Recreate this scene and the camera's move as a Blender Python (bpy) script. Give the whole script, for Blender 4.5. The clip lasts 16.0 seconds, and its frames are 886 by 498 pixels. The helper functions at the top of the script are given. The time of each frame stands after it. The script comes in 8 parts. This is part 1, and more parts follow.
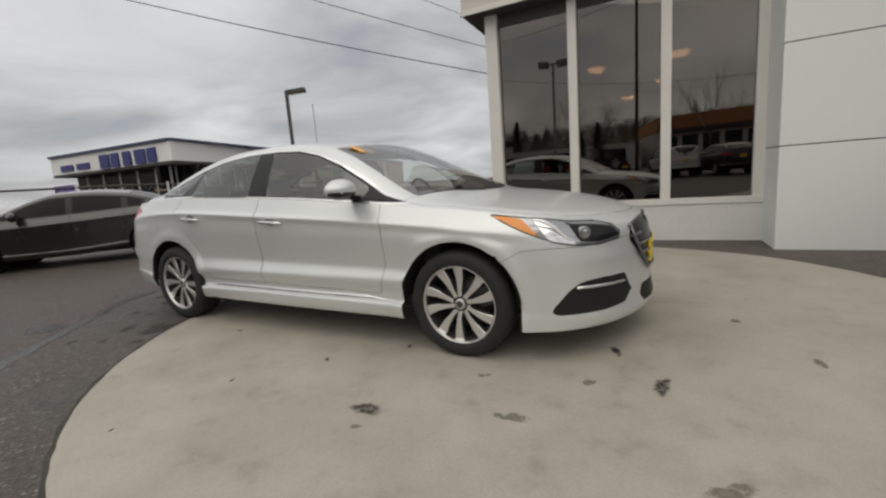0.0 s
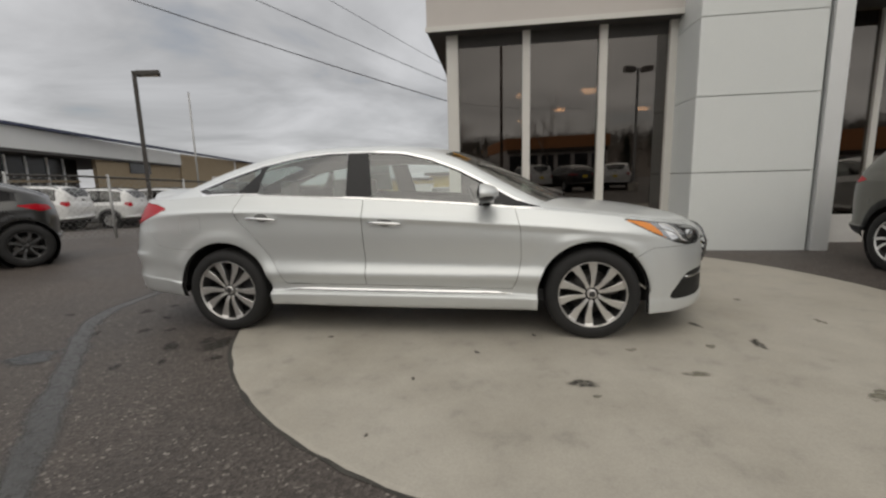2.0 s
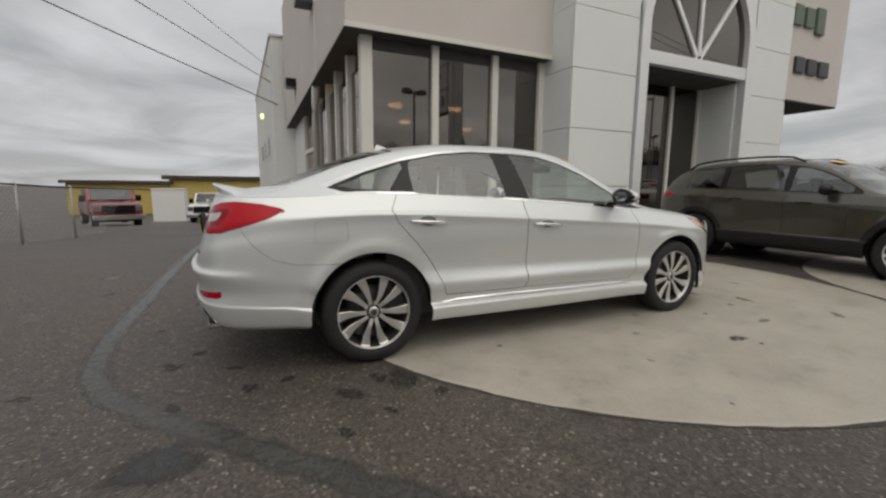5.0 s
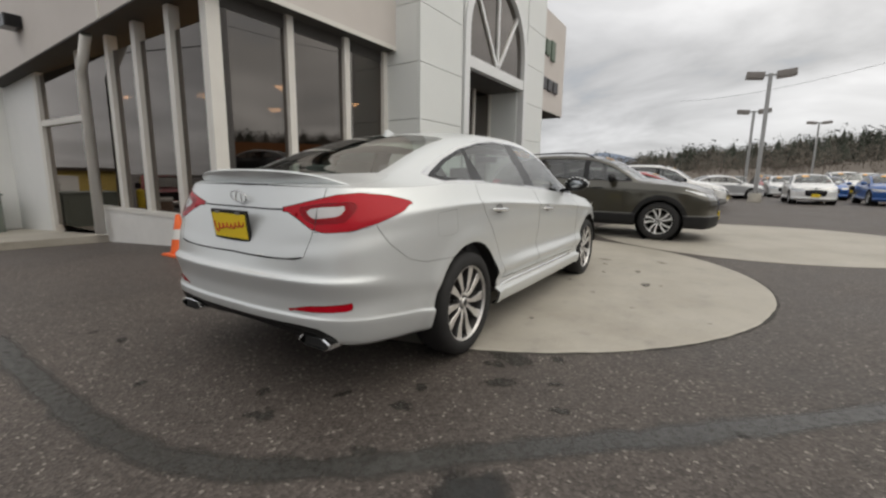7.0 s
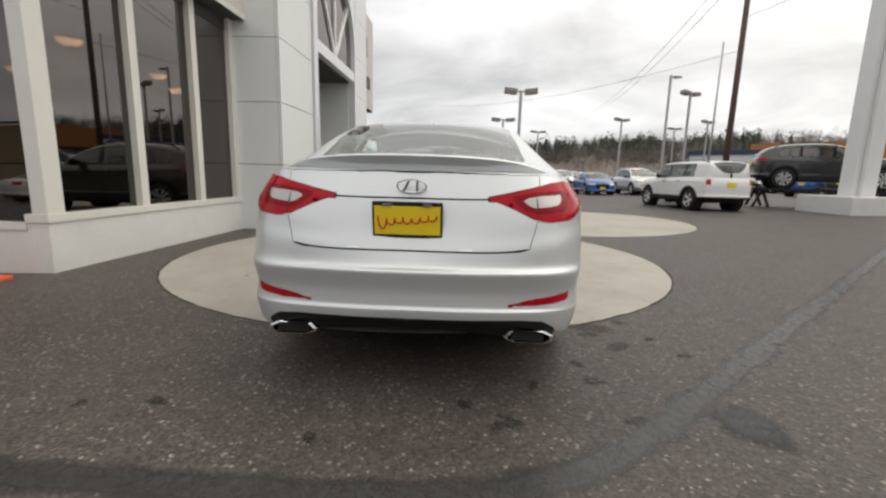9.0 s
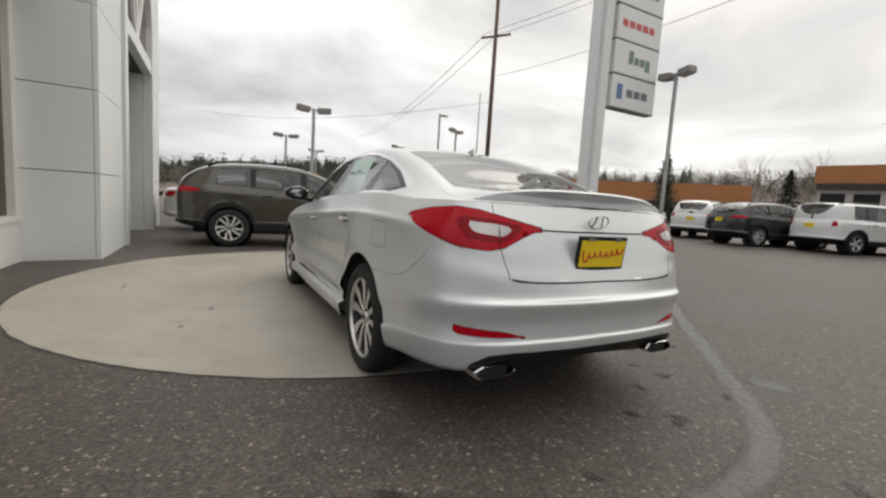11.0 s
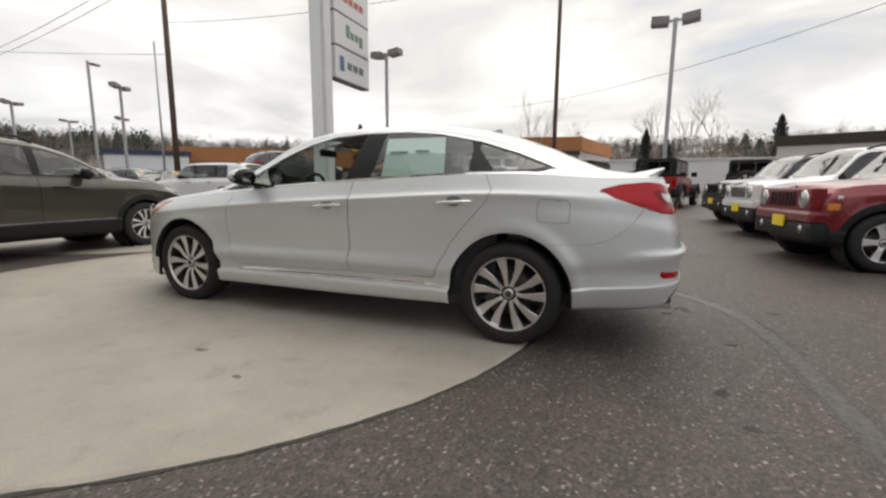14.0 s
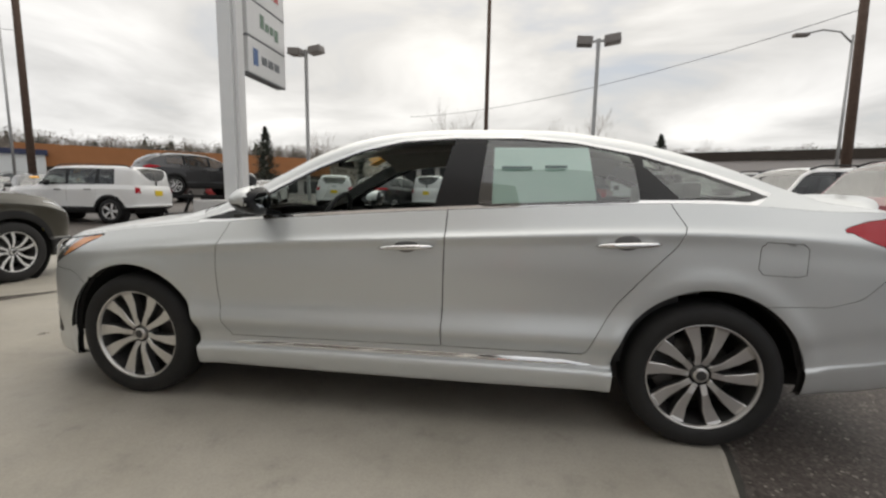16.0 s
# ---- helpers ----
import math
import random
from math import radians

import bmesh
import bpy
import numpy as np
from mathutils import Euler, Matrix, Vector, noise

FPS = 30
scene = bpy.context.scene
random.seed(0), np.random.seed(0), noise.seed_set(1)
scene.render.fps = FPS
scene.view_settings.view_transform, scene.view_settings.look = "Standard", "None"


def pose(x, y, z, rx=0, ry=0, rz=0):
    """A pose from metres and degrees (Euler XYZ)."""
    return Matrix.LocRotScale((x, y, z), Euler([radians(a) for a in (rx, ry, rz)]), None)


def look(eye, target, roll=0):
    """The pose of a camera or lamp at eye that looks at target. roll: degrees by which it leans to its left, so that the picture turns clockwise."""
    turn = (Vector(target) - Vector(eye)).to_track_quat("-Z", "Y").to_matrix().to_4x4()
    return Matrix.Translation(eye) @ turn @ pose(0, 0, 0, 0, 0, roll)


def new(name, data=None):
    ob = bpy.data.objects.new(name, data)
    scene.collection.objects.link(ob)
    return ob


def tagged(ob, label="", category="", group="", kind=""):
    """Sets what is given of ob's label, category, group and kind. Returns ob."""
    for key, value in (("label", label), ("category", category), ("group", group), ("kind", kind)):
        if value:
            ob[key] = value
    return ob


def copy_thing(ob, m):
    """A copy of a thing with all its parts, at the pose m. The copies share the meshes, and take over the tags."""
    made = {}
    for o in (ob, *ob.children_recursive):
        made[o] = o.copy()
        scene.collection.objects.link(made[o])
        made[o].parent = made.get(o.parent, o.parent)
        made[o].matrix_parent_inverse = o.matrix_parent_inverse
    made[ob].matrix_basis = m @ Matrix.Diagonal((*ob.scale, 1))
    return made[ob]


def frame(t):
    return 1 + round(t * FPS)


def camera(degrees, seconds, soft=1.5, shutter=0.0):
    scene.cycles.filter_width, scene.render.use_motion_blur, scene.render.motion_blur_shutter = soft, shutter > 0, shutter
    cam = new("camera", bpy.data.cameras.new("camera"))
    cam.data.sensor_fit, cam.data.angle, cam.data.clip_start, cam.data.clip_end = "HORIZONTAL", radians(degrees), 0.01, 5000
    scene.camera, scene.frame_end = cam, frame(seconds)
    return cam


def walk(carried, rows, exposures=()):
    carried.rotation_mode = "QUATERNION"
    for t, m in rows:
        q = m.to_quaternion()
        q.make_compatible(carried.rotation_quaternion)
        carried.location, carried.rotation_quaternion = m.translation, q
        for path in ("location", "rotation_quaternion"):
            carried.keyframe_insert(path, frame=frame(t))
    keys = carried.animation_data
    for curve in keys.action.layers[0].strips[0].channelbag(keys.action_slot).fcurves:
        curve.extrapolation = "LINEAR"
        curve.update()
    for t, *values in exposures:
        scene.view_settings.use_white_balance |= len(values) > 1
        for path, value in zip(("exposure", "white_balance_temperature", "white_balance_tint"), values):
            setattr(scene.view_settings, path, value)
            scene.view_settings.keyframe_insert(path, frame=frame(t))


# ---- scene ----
cam = camera(91.9, 16.0, 2.4)
PATH = [
    (0, (2.523, -3.095, 1.079), (1.581, -1.36, 0.759), -4.3),
    (0.5, (2.107, -3.391, 1.079), (1.314, -1.577, 0.791), -4.2),
    (1, (1.679, -3.615, 1.1), (1.067, -1.736, 0.792), -3.7),
    (1.5, (1.227, -3.767, 1.142), (0.709, -1.852, 0.885), -2.0),
    (2, (0.783, -3.946, 1.163), (0.501, -1.991, 0.844), -1.5),
    (2.5, (0.286, -3.992, 1.172), (0.177, -2.019, 0.862), -2.9),
    (3, (-0.211, -4.061, 1.157), (-0.133, -2.087, 0.846), -1.6),
    (3.2, (-0.364, -4.095, 1.155), (-0.221, -2.124, 0.846), -0.7),
    (5.3, (-2.439, -3.317, 1.128), (-1.45, -1.605, 0.821), -0.4),
    (5.5, (-2.62, -3.218, 1.142), (-1.534, -1.572, 0.807), -0.9),
    (6, (-2.997, -2.881, 1.118), (-1.7, -1.405, 0.745), -0.4),
    (6.5, (-3.356, -2.522, 1.122), (-1.905, -1.187, 0.787), 1.1),
    (7, (-3.69, -2.161, 1.117), (-2.027, -1.101, 0.784), 0.8),
    (7.5, (-3.936, -1.689, 1.134), (-2.173, -0.816, 0.77), 1.8),
    (8, (-4.17, -1.215, 1.11), (-2.303, -0.619, 0.714), 1.0),
    (8.5, (-4.242, -0.718, 1.082), (-2.305, -0.417, 0.687), -0.2),
    (9, (-4.289, -0.23, 1.05), (-2.319, -0.148, 0.711), 1.5),
    (11.3, (-3.733, 1.946, 1.029), (-2.096, 0.822, 0.788), 1.8),
    (11.5, (-3.644, 2.119, 1.015), (-2.102, 0.876, 0.738), 0.5),
    (12, (-3.367, 2.482, 0.993), (-2.039, 1.015, 0.699), 1.1),
    (12.5, (-3.044, 2.809, 1.016), (-1.871, 1.203, 0.8), 2.2),
    (13, (-2.746, 3.134, 1.015), (-1.803, 1.389, 0.753), 1.5),
    (13.5, (-2.366, 3.334, 1.016), (-1.585, 1.52, 0.698), 1.7),
    (14, (-1.977, 3.488, 1.01), (-1.258, 1.645, 0.716), 0.4),
    (14.5, (-1.587, 3.548, 1.047), (-1.01, 1.664, 0.702), 0.4),
    (15, (-1.206, 3.406, 1.088), (-0.672, 1.499, 0.807), 0.8),
    (15.5, (-0.838, 3.173, 1.092), (-0.404, 1.238, 0.833), -0.0),
    (16, (-0.541, 2.83, 1.106), (-0.242, 0.869, 0.852), 1.0),
]
walk(cam, [(t, look(e, g, r)) for t, e, g, r in PATH], [(0, 0.36, 6700, 8.7), (3, 0.24, 6700, 8.7), (5.5, 0.38, 6700, 8.7), (7, 0.56, 6700, 8.7), (8.2, 0.64, 6700, 8.7), (9, 0.80, 6700, 8.7), (11.5, 0.69, 6700, 8.7), (13, 0.75, 6700, 8.7), (15, 0.80, 6700, 8.7), (16, 0.63, 6700, 8.7)])

CLOUD_BASE, CLOUD_TOP, CLOUD_GLOW = 0.45, 0.42, 0.26

# ---- world and sun: overcast daylight ----
world = bpy.data.worlds.new("overcast_sky")
scene.world = world
world.use_nodes = True
wn, wl = world.node_tree.nodes, world.node_tree.links
wn.clear()
w_out = wn.new("ShaderNodeOutputWorld")
w_bg = wn.new("ShaderNodeBackground")
w_sky = wn.new("ShaderNodeTexSky")
w_sky.sky_type = "NISHITA"
w_sky.sun_disc = False
w_sky.sun_elevation = radians(51.5)
w_sky.sun_rotation = radians(174)
SUN_WAY = Vector((0.06, -0.60, 0.76)).normalized()


def w_math(op, a, b=None):
    m = wn.new("ShaderNodeMath")
    m.operation = op
    for i, v in enumerate((a, b)):
        if v is None:
            continue
        if isinstance(v, (int, float)):
            m.inputs[i].default_value = v
        else:
            wl.new(v, m.inputs[i])
    return m.outputs[0]


w_tc = wn.new("ShaderNodeTexCoord")
w_sep = wn.new("ShaderNodeSeparateXYZ")
wl.new(w_tc.outputs["Generated"], w_sep.inputs[0])
w_up = w_math("MAXIMUM", w_sep.outputs["Z"], 0.0)
# cloud deck: the way divided by its rise, as on a flat layer overhead
w_den = w_math("ADD", w_up, 0.16)
w_vec = wn.new("ShaderNodeCombineXYZ")
wl.new(w_math("DIVIDE", w_sep.outputs["X"], w_den), w_vec.inputs["X"])
wl.new(w_math("DIVIDE", w_sep.outputs["Y"], w_den), w_vec.inputs["Y"])
w_n1 = wn.new("ShaderNodeTexNoise")
w_n1.inputs["Scale"].default_value, w_n1.inputs["Detail"].default_value, w_n1.inputs["Roughness"].default_value, w_n1.inputs["Distortion"].default_value = 0.85, 7, 0.52, 0.5
wl.new(w_vec.outputs[0], w_n1.inputs["Vector"])
w_lump = wn.new("ShaderNodeMapRange")
w_lump.inputs["From Min"].default_value, w_lump.inputs["From Max"].default_value = 0.30, 0.72
w_lump.inputs["To Min"].default_value, w_lump.inputs["To Max"].default_value = 0.55, 1.27
wl.new(w_n1.outputs["Fac"], w_lump.inputs["Value"])
# brighter towards the veiled sun and overhead
w_dot = wn.new("ShaderNodeVectorMath")
w_dot.operation = "DOT_PRODUCT"
wl.new(w_tc.outputs["Generated"], w_dot.inputs[0])
w_dot.inputs[1].default_value = SUN_WAY
w_glow = w_math("POWER", w_math("MAXIMUM", w_math("ADD", w_math("MULTIPLY", w_dot.outputs["Value"], 0.5), 0.5), 0.0), 3.0)
w_lum = w_math("ADD", w_math("ADD", w_math("MULTIPLY", w_glow, CLOUD_GLOW), w_math("MULTIPLY", w_math("POWER", w_up, 2.0), CLOUD_TOP)), CLOUD_BASE)
w_lum = w_math("MULTIPLY", w_lum, w_lump.outputs["Result"])
w_tint = wn.new("ShaderNodeMix")
w_tint.data_type = "RGBA"
w_tint.inputs["A"].default_value, w_tint.inputs["B"].default_value = (0.955, 0.97, 1.025, 1), (1.035, 1.0, 0.945, 1)
wl.new(w_glow, w_tint.inputs["Factor"])
w_cloud = wn.new("ShaderNodeVectorMath")
w_cloud.operation = "SCALE"
wl.new(w_tint.outputs["Result"], w_cloud.inputs[0])
wl.new(w_lum, w_cloud.inputs["Scale"])
w_blue = wn.new("ShaderNodeVectorMath")
w_blue.operation = "SCALE"
wl.new(w_sky.outputs[0], w_blue.inputs[0])
w_blue.inputs["Scale"].default_value = 0.10
w_mix = wn.new("ShaderNodeMix")
w_mix.data_type = "RGBA"
w_gap = wn.new("ShaderNodeMapRange")
w_gap.inputs["From Min"].default_value, w_gap.inputs["From Max"].default_value = 0.30, 0.42
w_gap.inputs["To Min"].default_value, w_gap.inputs["To Max"].default_value = 0.75, 0.97
wl.new(w_n1.outputs["Fac"], w_gap.inputs["Value"])
wl.new(w_gap.outputs["Result"], w_mix.inputs["Factor"])
wl.new(w_blue.outputs[0], w_mix.inputs["A"])
wl.new(w_cloud.outputs[0], w_mix.inputs["B"])
w_bg.inputs["Strength"].default_value = 1.0
wl.new(w_mix.outputs["Result"], w_bg.inputs["Color"])
wl.new(w_bg.outputs[0], w_out.inputs["Surface"])

sun = new("sun", bpy.data.lights.new("sun", "SUN"))
sun.data.energy, sun.data.angle, sun.data.color = 0.45, radians(70), (1.0, 0.96, 0.90)
sun.matrix_world = look(SUN_WAY * 30, (0, 0, 0))


# ---- materials ----
def material(name, color=(0.5, 0.5, 0.5), rough=0.5, metal=0.0, spec=0.5, coat=0.0):
    m = bpy.data.materials.new(name)
    m.use_nodes = True
    b = m.node_tree.nodes["Principled BSDF"]
    b.inputs["Base Color"].default_value = (*color, 1)
    b.inputs["Roughness"].default_value = rough
    b.inputs["Metallic"].default_value = metal
    b.inputs["Specular IOR Level"].default_value = spec
    b.inputs["Coat Weight"].default_value = coat
    b.inputs["Coat Roughness"].default_value = 0.04
    return m


M = {}

def gz(y):
    """Height of the gently falling lot."""
    if y > 5.5:
        return -0.926 - 0.06 * (min(y, 45) - 23) if y > 23 else -0.65 - 0.069 * (y - 19) if y > 19 else -0.50 - 0.0214 * (y - 12) if y > 12 else -0.084 - 0.064 * (y - 5.5)
    return -0.028 * (y - 2.5) if y > 2.5 else -0.017 * (max(y, -45) + 2.5) if y < -2.5 else 0.0


def part(name, bm, mat, parent=None, label="", smooth=False):
    me = bpy.data.meshes.new(name)
    if smooth:
        for f in bm.faces:
            f.smooth = True
    bm.to_mesh(me)
    bm.free()
    for m in (mat if isinstance(mat, (list, tuple)) else [mat]):
        me.materials.append(m)
    ob = new(name, me)
    ob.parent = parent
    if label:
        ob["label"] = label
    return ob


def box(bm, x0, x1, y0, y1, z0, z1, bevel=0.0, m=0):
    vs = [bm.verts.new((x, y, z)) for x in (x0, x1) for y in (y0, y1) for z in (z0, z1)]
    fs = [bm.faces.new([vs[i] for i in q]) for q in
          ((0, 1, 3, 2), (4, 6, 7, 5), (0, 4, 5, 1), (2, 3, 7, 6), (0, 2, 6, 4), (1, 5, 7, 3))]
    for f in fs:
        f.material_index = m
    if bevel:
        es = list({e for f in fs for e in f.edges})
        bmesh.ops.bevel(bm, geom=es, offset=bevel, segments=2, profile=0.7, affect="EDGES")
    return bm


def boxes(*rows, bevel=0.0):
    bm = bmesh.new()
    for r in rows:
        box(bm, *r, bevel=bevel)
    return bm
def nodes_of(m):
    return m.node_tree.nodes, m.node_tree.links, m.node_tree.nodes["Principled BSDF"]


def noise_node(n, l, scale, detail=6.0, rough=0.6, coords="Object"):
    tc = n.new("ShaderNodeTexCoord")
    t = n.new("ShaderNodeTexNoise")
    t.inputs["Scale"].default_value, t.inputs["Detail"].default_value, t.inputs["Roughness"].default_value = scale, detail, rough
    l.new(tc.outputs[coords], t.inputs["Vector"])
    return t


def ramp(n, l, src, *stops):
    r = n.new("ShaderNodeValToRGB")
    e = r.color_ramp.elements
    while len(e) < len(stops):
        e.new(0.5)
    for q, (p, c) in zip(e, stops):
        q.position = p
        q.color = (*c, 1) if isinstance(c, tuple) else (c, c, c, 1)
    l.new(src, r.inputs["Fac"])
    return r


def worn(name, c1, c2, scale=6.0, fine=60.0, rough=0.7, spread=0.12, bump=0.2, dist=0.004, metal=0.0, coords="Object"):
    """A surface with broad stains and fine grain in colour, gloss and relief."""
    m = material(name, c1, rough, metal)
    n, l, b = nodes_of(m)
    a, f = noise_node(n, l, scale, 5, coords=coords), noise_node(n, l, fine, 8, 0.7, coords)
    mix = n.new("ShaderNodeMix")
    mix.data_type, mix.blend_type = "RGBA", "MIX"
    mix.inputs["A"].default_value, mix.inputs["B"].default_value = (*c1, 1), (*c2, 1)
    add = n.new("ShaderNodeMath")
    add.operation = "ADD"
    l.new(a.outputs["Fac"], add.inputs[0])
    l.new(f.outputs["Fac"], add.inputs[1])
    r = ramp(n, l, add.outputs[0], (0.35, 0.0), (0.68, 1.0))
    half = n.new("ShaderNodeMath")
    half.operation = "MULTIPLY"
    half.inputs[1].default_value = 0.5
    l.new(add.outputs[0], half.inputs[0])
    l.new(half.outputs[0], r.inputs["Fac"])
    l.new(r.outputs["Color"], mix.inputs["Factor"])
    l.new(mix.outputs["Result"], b.inputs["Base Color"])
    mr = n.new("ShaderNodeMapRange")
    mr.inputs["To Min"].default_value, mr.inputs["To Max"].default_value = rough - spread, rough + spread
    l.new(f.outputs["Fac"], mr.inputs["Value"])
    l.new(mr.outputs["Result"], b.inputs["Roughness"])
    if bump:
        bp = n.new("ShaderNodeBump")
        bp.inputs["Strength"].default_value, bp.inputs["Distance"].default_value = bump, dist
        l.new(f.outputs["Fac"], bp.inputs["Height"])
        l.new(bp.outputs["Normal"], b.inputs["Normal"])
    return m


def paint(name, color, metal=0.0, rough=0.35, coat=1.0, flake=0.0):
    """Car paint: base, fine flakes, clear coat, a breath of road film."""
    m = material(name, color, rough, metal, 0.5, coat)
    n, l, b = nodes_of(m)
    dust = noise_node(n, l, 2.2, 5)
    mr = n.new("ShaderNodeMapRange")
    mr.inputs["To Min"].default_value, mr.inputs["To Max"].default_value = max(0.05, rough - 0.05), rough + 0.07
    l.new(dust.outputs["Fac"], mr.inputs["Value"])
    l.new(mr.outputs["Result"], b.inputs["Roughness"])
    fl = noise_node(n, l, 900, 2)
    mix = n.new("ShaderNodeMix")
    mix.data_type = "RGBA"
    mix.inputs["A"].default_value = (*[c * (1 - flake) for c in color], 1)
    mix.inputs["B"].default_value = (*[min(1, c * (1 + flake)) for c in color], 1)
    l.new(fl.outputs["Fac"], mix.inputs["Factor"])
    l.new(mix.outputs["Result"], b.inputs["Base Color"])
    return m


def pane(name, tint, gloss=1.0, base=0.04):
    """Glass pane: tinted see-through with mirror reflection that grows at a slant."""
    m = bpy.data.materials.new(name)
    m.use_nodes = True
    n, l = m.node_tree.nodes, m.node_tree.links
    n.clear()
    out, mix = n.new("ShaderNodeOutputMaterial"), n.new("ShaderNodeMixShader")
    tr, gl, lw = n.new("ShaderNodeBsdfTransparent"), n.new("ShaderNodeBsdfGlossy"), n.new("ShaderNodeLayerWeight")
    tr.inputs["Color"].default_value = (*tint, 1)
    gl.inputs["Roughness"].default_value = 0.015
    gl.inputs["Color"].default_value = (*gloss, 1) if isinstance(gloss, tuple) else (gloss, gloss, gloss, 1)
    # mirror share: f0 straight on, rising to one at a slant, alike from both faces
    f0 = ((base - 1) / (base + 1)) ** 2
    lw.inputs["Blend"].default_value = 0.5
    po, mu = n.new("ShaderNodeMath"), n.new("ShaderNodeMath")
    po.operation, mu.operation = "POWER", "MULTIPLY_ADD"
    po.inputs[1].default_value, mu.inputs[1].default_value, mu.inputs[2].default_value = 5.0, 1 - f0, f0
    l.new(lw.outputs["Facing"], po.inputs[0])
    l.new(po.outputs[0], mu.inputs[0])
    l.new(mu.outputs[0], mix.inputs[0])
    l.new(tr.outputs[0], mix.inputs[1])
    l.new(gl.outputs[0], mix.inputs[2])
    l.new(mix.outputs[0], out.inputs["Surface"])
    return m


M["car_silver"] = paint("car_silver", (0.655, 0.675, 0.675), 0.45, 0.36, 0.55, 0.10)
M["car_glass"] = pane("car_glass", (0.68, 0.75, 0.72), 1.0, 2.1)
M["screen_glass"] = pane("screen_glass", (0.66, 0.74, 0.70), 1.0, 2.8)
M["dark_chrome"] = material("dark_chrome", (0.22, 0.22, 0.23), 0.22, 1.0)
M["red_lens"] = paint("red_lens", (0.39, 0.003, 0.012), 0.0, 0.06, 0.0)
M["deep_red_lens"] = paint("deep_red_lens", (0.22, 0.001, 0.006), 0.0, 0.08, 0.0)
M["red_lens"].node_tree.nodes["Principled BSDF"].inputs["Specular IOR Level"].default_value = 0.24
M["deep_red_lens"].node_tree.nodes["Principled BSDF"].inputs["Specular IOR Level"].default_value = 0.2
M["clear_lens"] = paint("clear_lens", (0.46, 0.44, 0.43), 0.5, 0.22, 0.6, 0.15)
M["amber_lens"] = paint("amber_lens", (0.72, 0.25, 0.04), 0.0, 0.15, 0.3)
M["lamp_glass"] = paint("lamp_glass", (0.36, 0.37, 0.38), 0.8, 0.14, 0.6)
M["chrome"] = material("chrome", (0.80, 0.80, 0.80), 0.09, 1.0)
M["car_glass_mirror"] = material("car_glass_mirror", (0.38, 0.40, 0.41), 0.03, 1.0)
M["gloss_black"] = material("gloss_black", (0.010, 0.010, 0.011), 0.22, 0.0, 0.30, 0.0)
M["black_plastic"] = worn("black_plastic", (0.014, 0.014, 0.014), (0.022, 0.022, 0.022), 5, 150, 0.55)
M["black_plastic"].node_tree.nodes["Principled BSDF"].inputs["Specular IOR Level"].default_value = 0.22
M["grey_plastic"] = worn("grey_plastic", (0.12, 0.12, 0.12), (0.18, 0.18, 0.175), 5, 150, 0.5)
M["underbody"] = worn("underbody", (0.008, 0.008, 0.008), (0.014, 0.013, 0.012), 4, 60, 0.9)
M["cabin_dark"] = worn("cabin_dark", (0.035, 0.036, 0.038), (0.05, 0.05, 0.05), 6, 120, 0.75)
M["seat_cloth"] = worn("seat_cloth", (0.16, 0.16, 0.16), (0.24, 0.24, 0.235), 8, 220, 0.9)
M["tyre"] = worn("tyre", (0.010, 0.010, 0.010), (0.019, 0.018, 0.018), 12, 90, 0.75)
M["alloy"] = paint("alloy", (0.66, 0.645, 0.625), 0.80, 0.30, 0.3)
# dark grey of wheel recesses; shade between the spokes is put into it
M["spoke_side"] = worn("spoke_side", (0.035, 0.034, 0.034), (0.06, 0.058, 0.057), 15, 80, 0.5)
M["iron"] = worn("iron", (0.09, 0.085, 0.08), (0.16, 0.15, 0.14), 15, 80, 0.5, metal=0.7)
M["sign_pale"] = material("sign_pale", (0.82, 0.83, 0.84), 0.25)
# near black that paints shade into panel gaps, lid lines and wheel recesses
M["gap_shade"] = material("gap_shade", (0.01, 0.01, 0.01), 0.9)
M["plate_yellow"] = paint("plate_yellow", (0.83, 0.60, 0.02), 0.0, 0.45, 0.1)
M["red_print"] = material("red_print", (0.55, 0.03, 0.02), 0.5)
M["pale_paper"] = worn("pale_paper", (0.62, 0.80, 0.74), (0.68, 0.84, 0.78), 4, 40, 0.8, bump=0)
M["grey_print"] = material("grey_print", (0.25, 0.33, 0.33), 0.8)
M["sticker_orange"] = paint("sticker_orange", (0.90, 0.42, 0.02), 0.0, 0.4, 0.2)
M["headliner"] = worn("headliner", (0.52, 0.50, 0.45), (0.60, 0.58, 0.53), 5, 160, 0.95)


# ---- kit for vehicles: smooth shells, cut into panels along their shut lines ----
def curve(*pts):
    """Smooth monotone curve through (x, value) pairs."""
    pts = sorted(pts)
    xs, ys = np.array([p[0] for p in pts], float), np.array([p[1] for p in pts], float)
    h, d = np.diff(xs), np.diff(ys) / np.diff(xs)
    m = np.zeros(len(xs))
    m[0], m[-1] = d[0], d[-1]
    for i in range(1, len(xs) - 1):
        if d[i - 1] * d[i] > 0:
            a, b = 2 * h[i] + h[i - 1], h[i] + 2 * h[i - 1]
            m[i] = (a + b) / (a / d[i - 1] + b / d[i])

    def f(x):
        x = np.clip(np.asarray(x, float), xs[0], xs[-1])
        i = np.clip(np.searchsorted(xs, x) - 1, 0, len(xs) - 2)
        t = (x - xs[i]) / h[i]
        return ((1 + 2 * t) * (1 - t) ** 2 * ys[i] + t * (1 - t) ** 2 * h[i] * m[i]
                + t * t * (3 - 2 * t) * ys[i + 1] + t * t * (t - 1) * h[i] * m[i + 1])
    return f


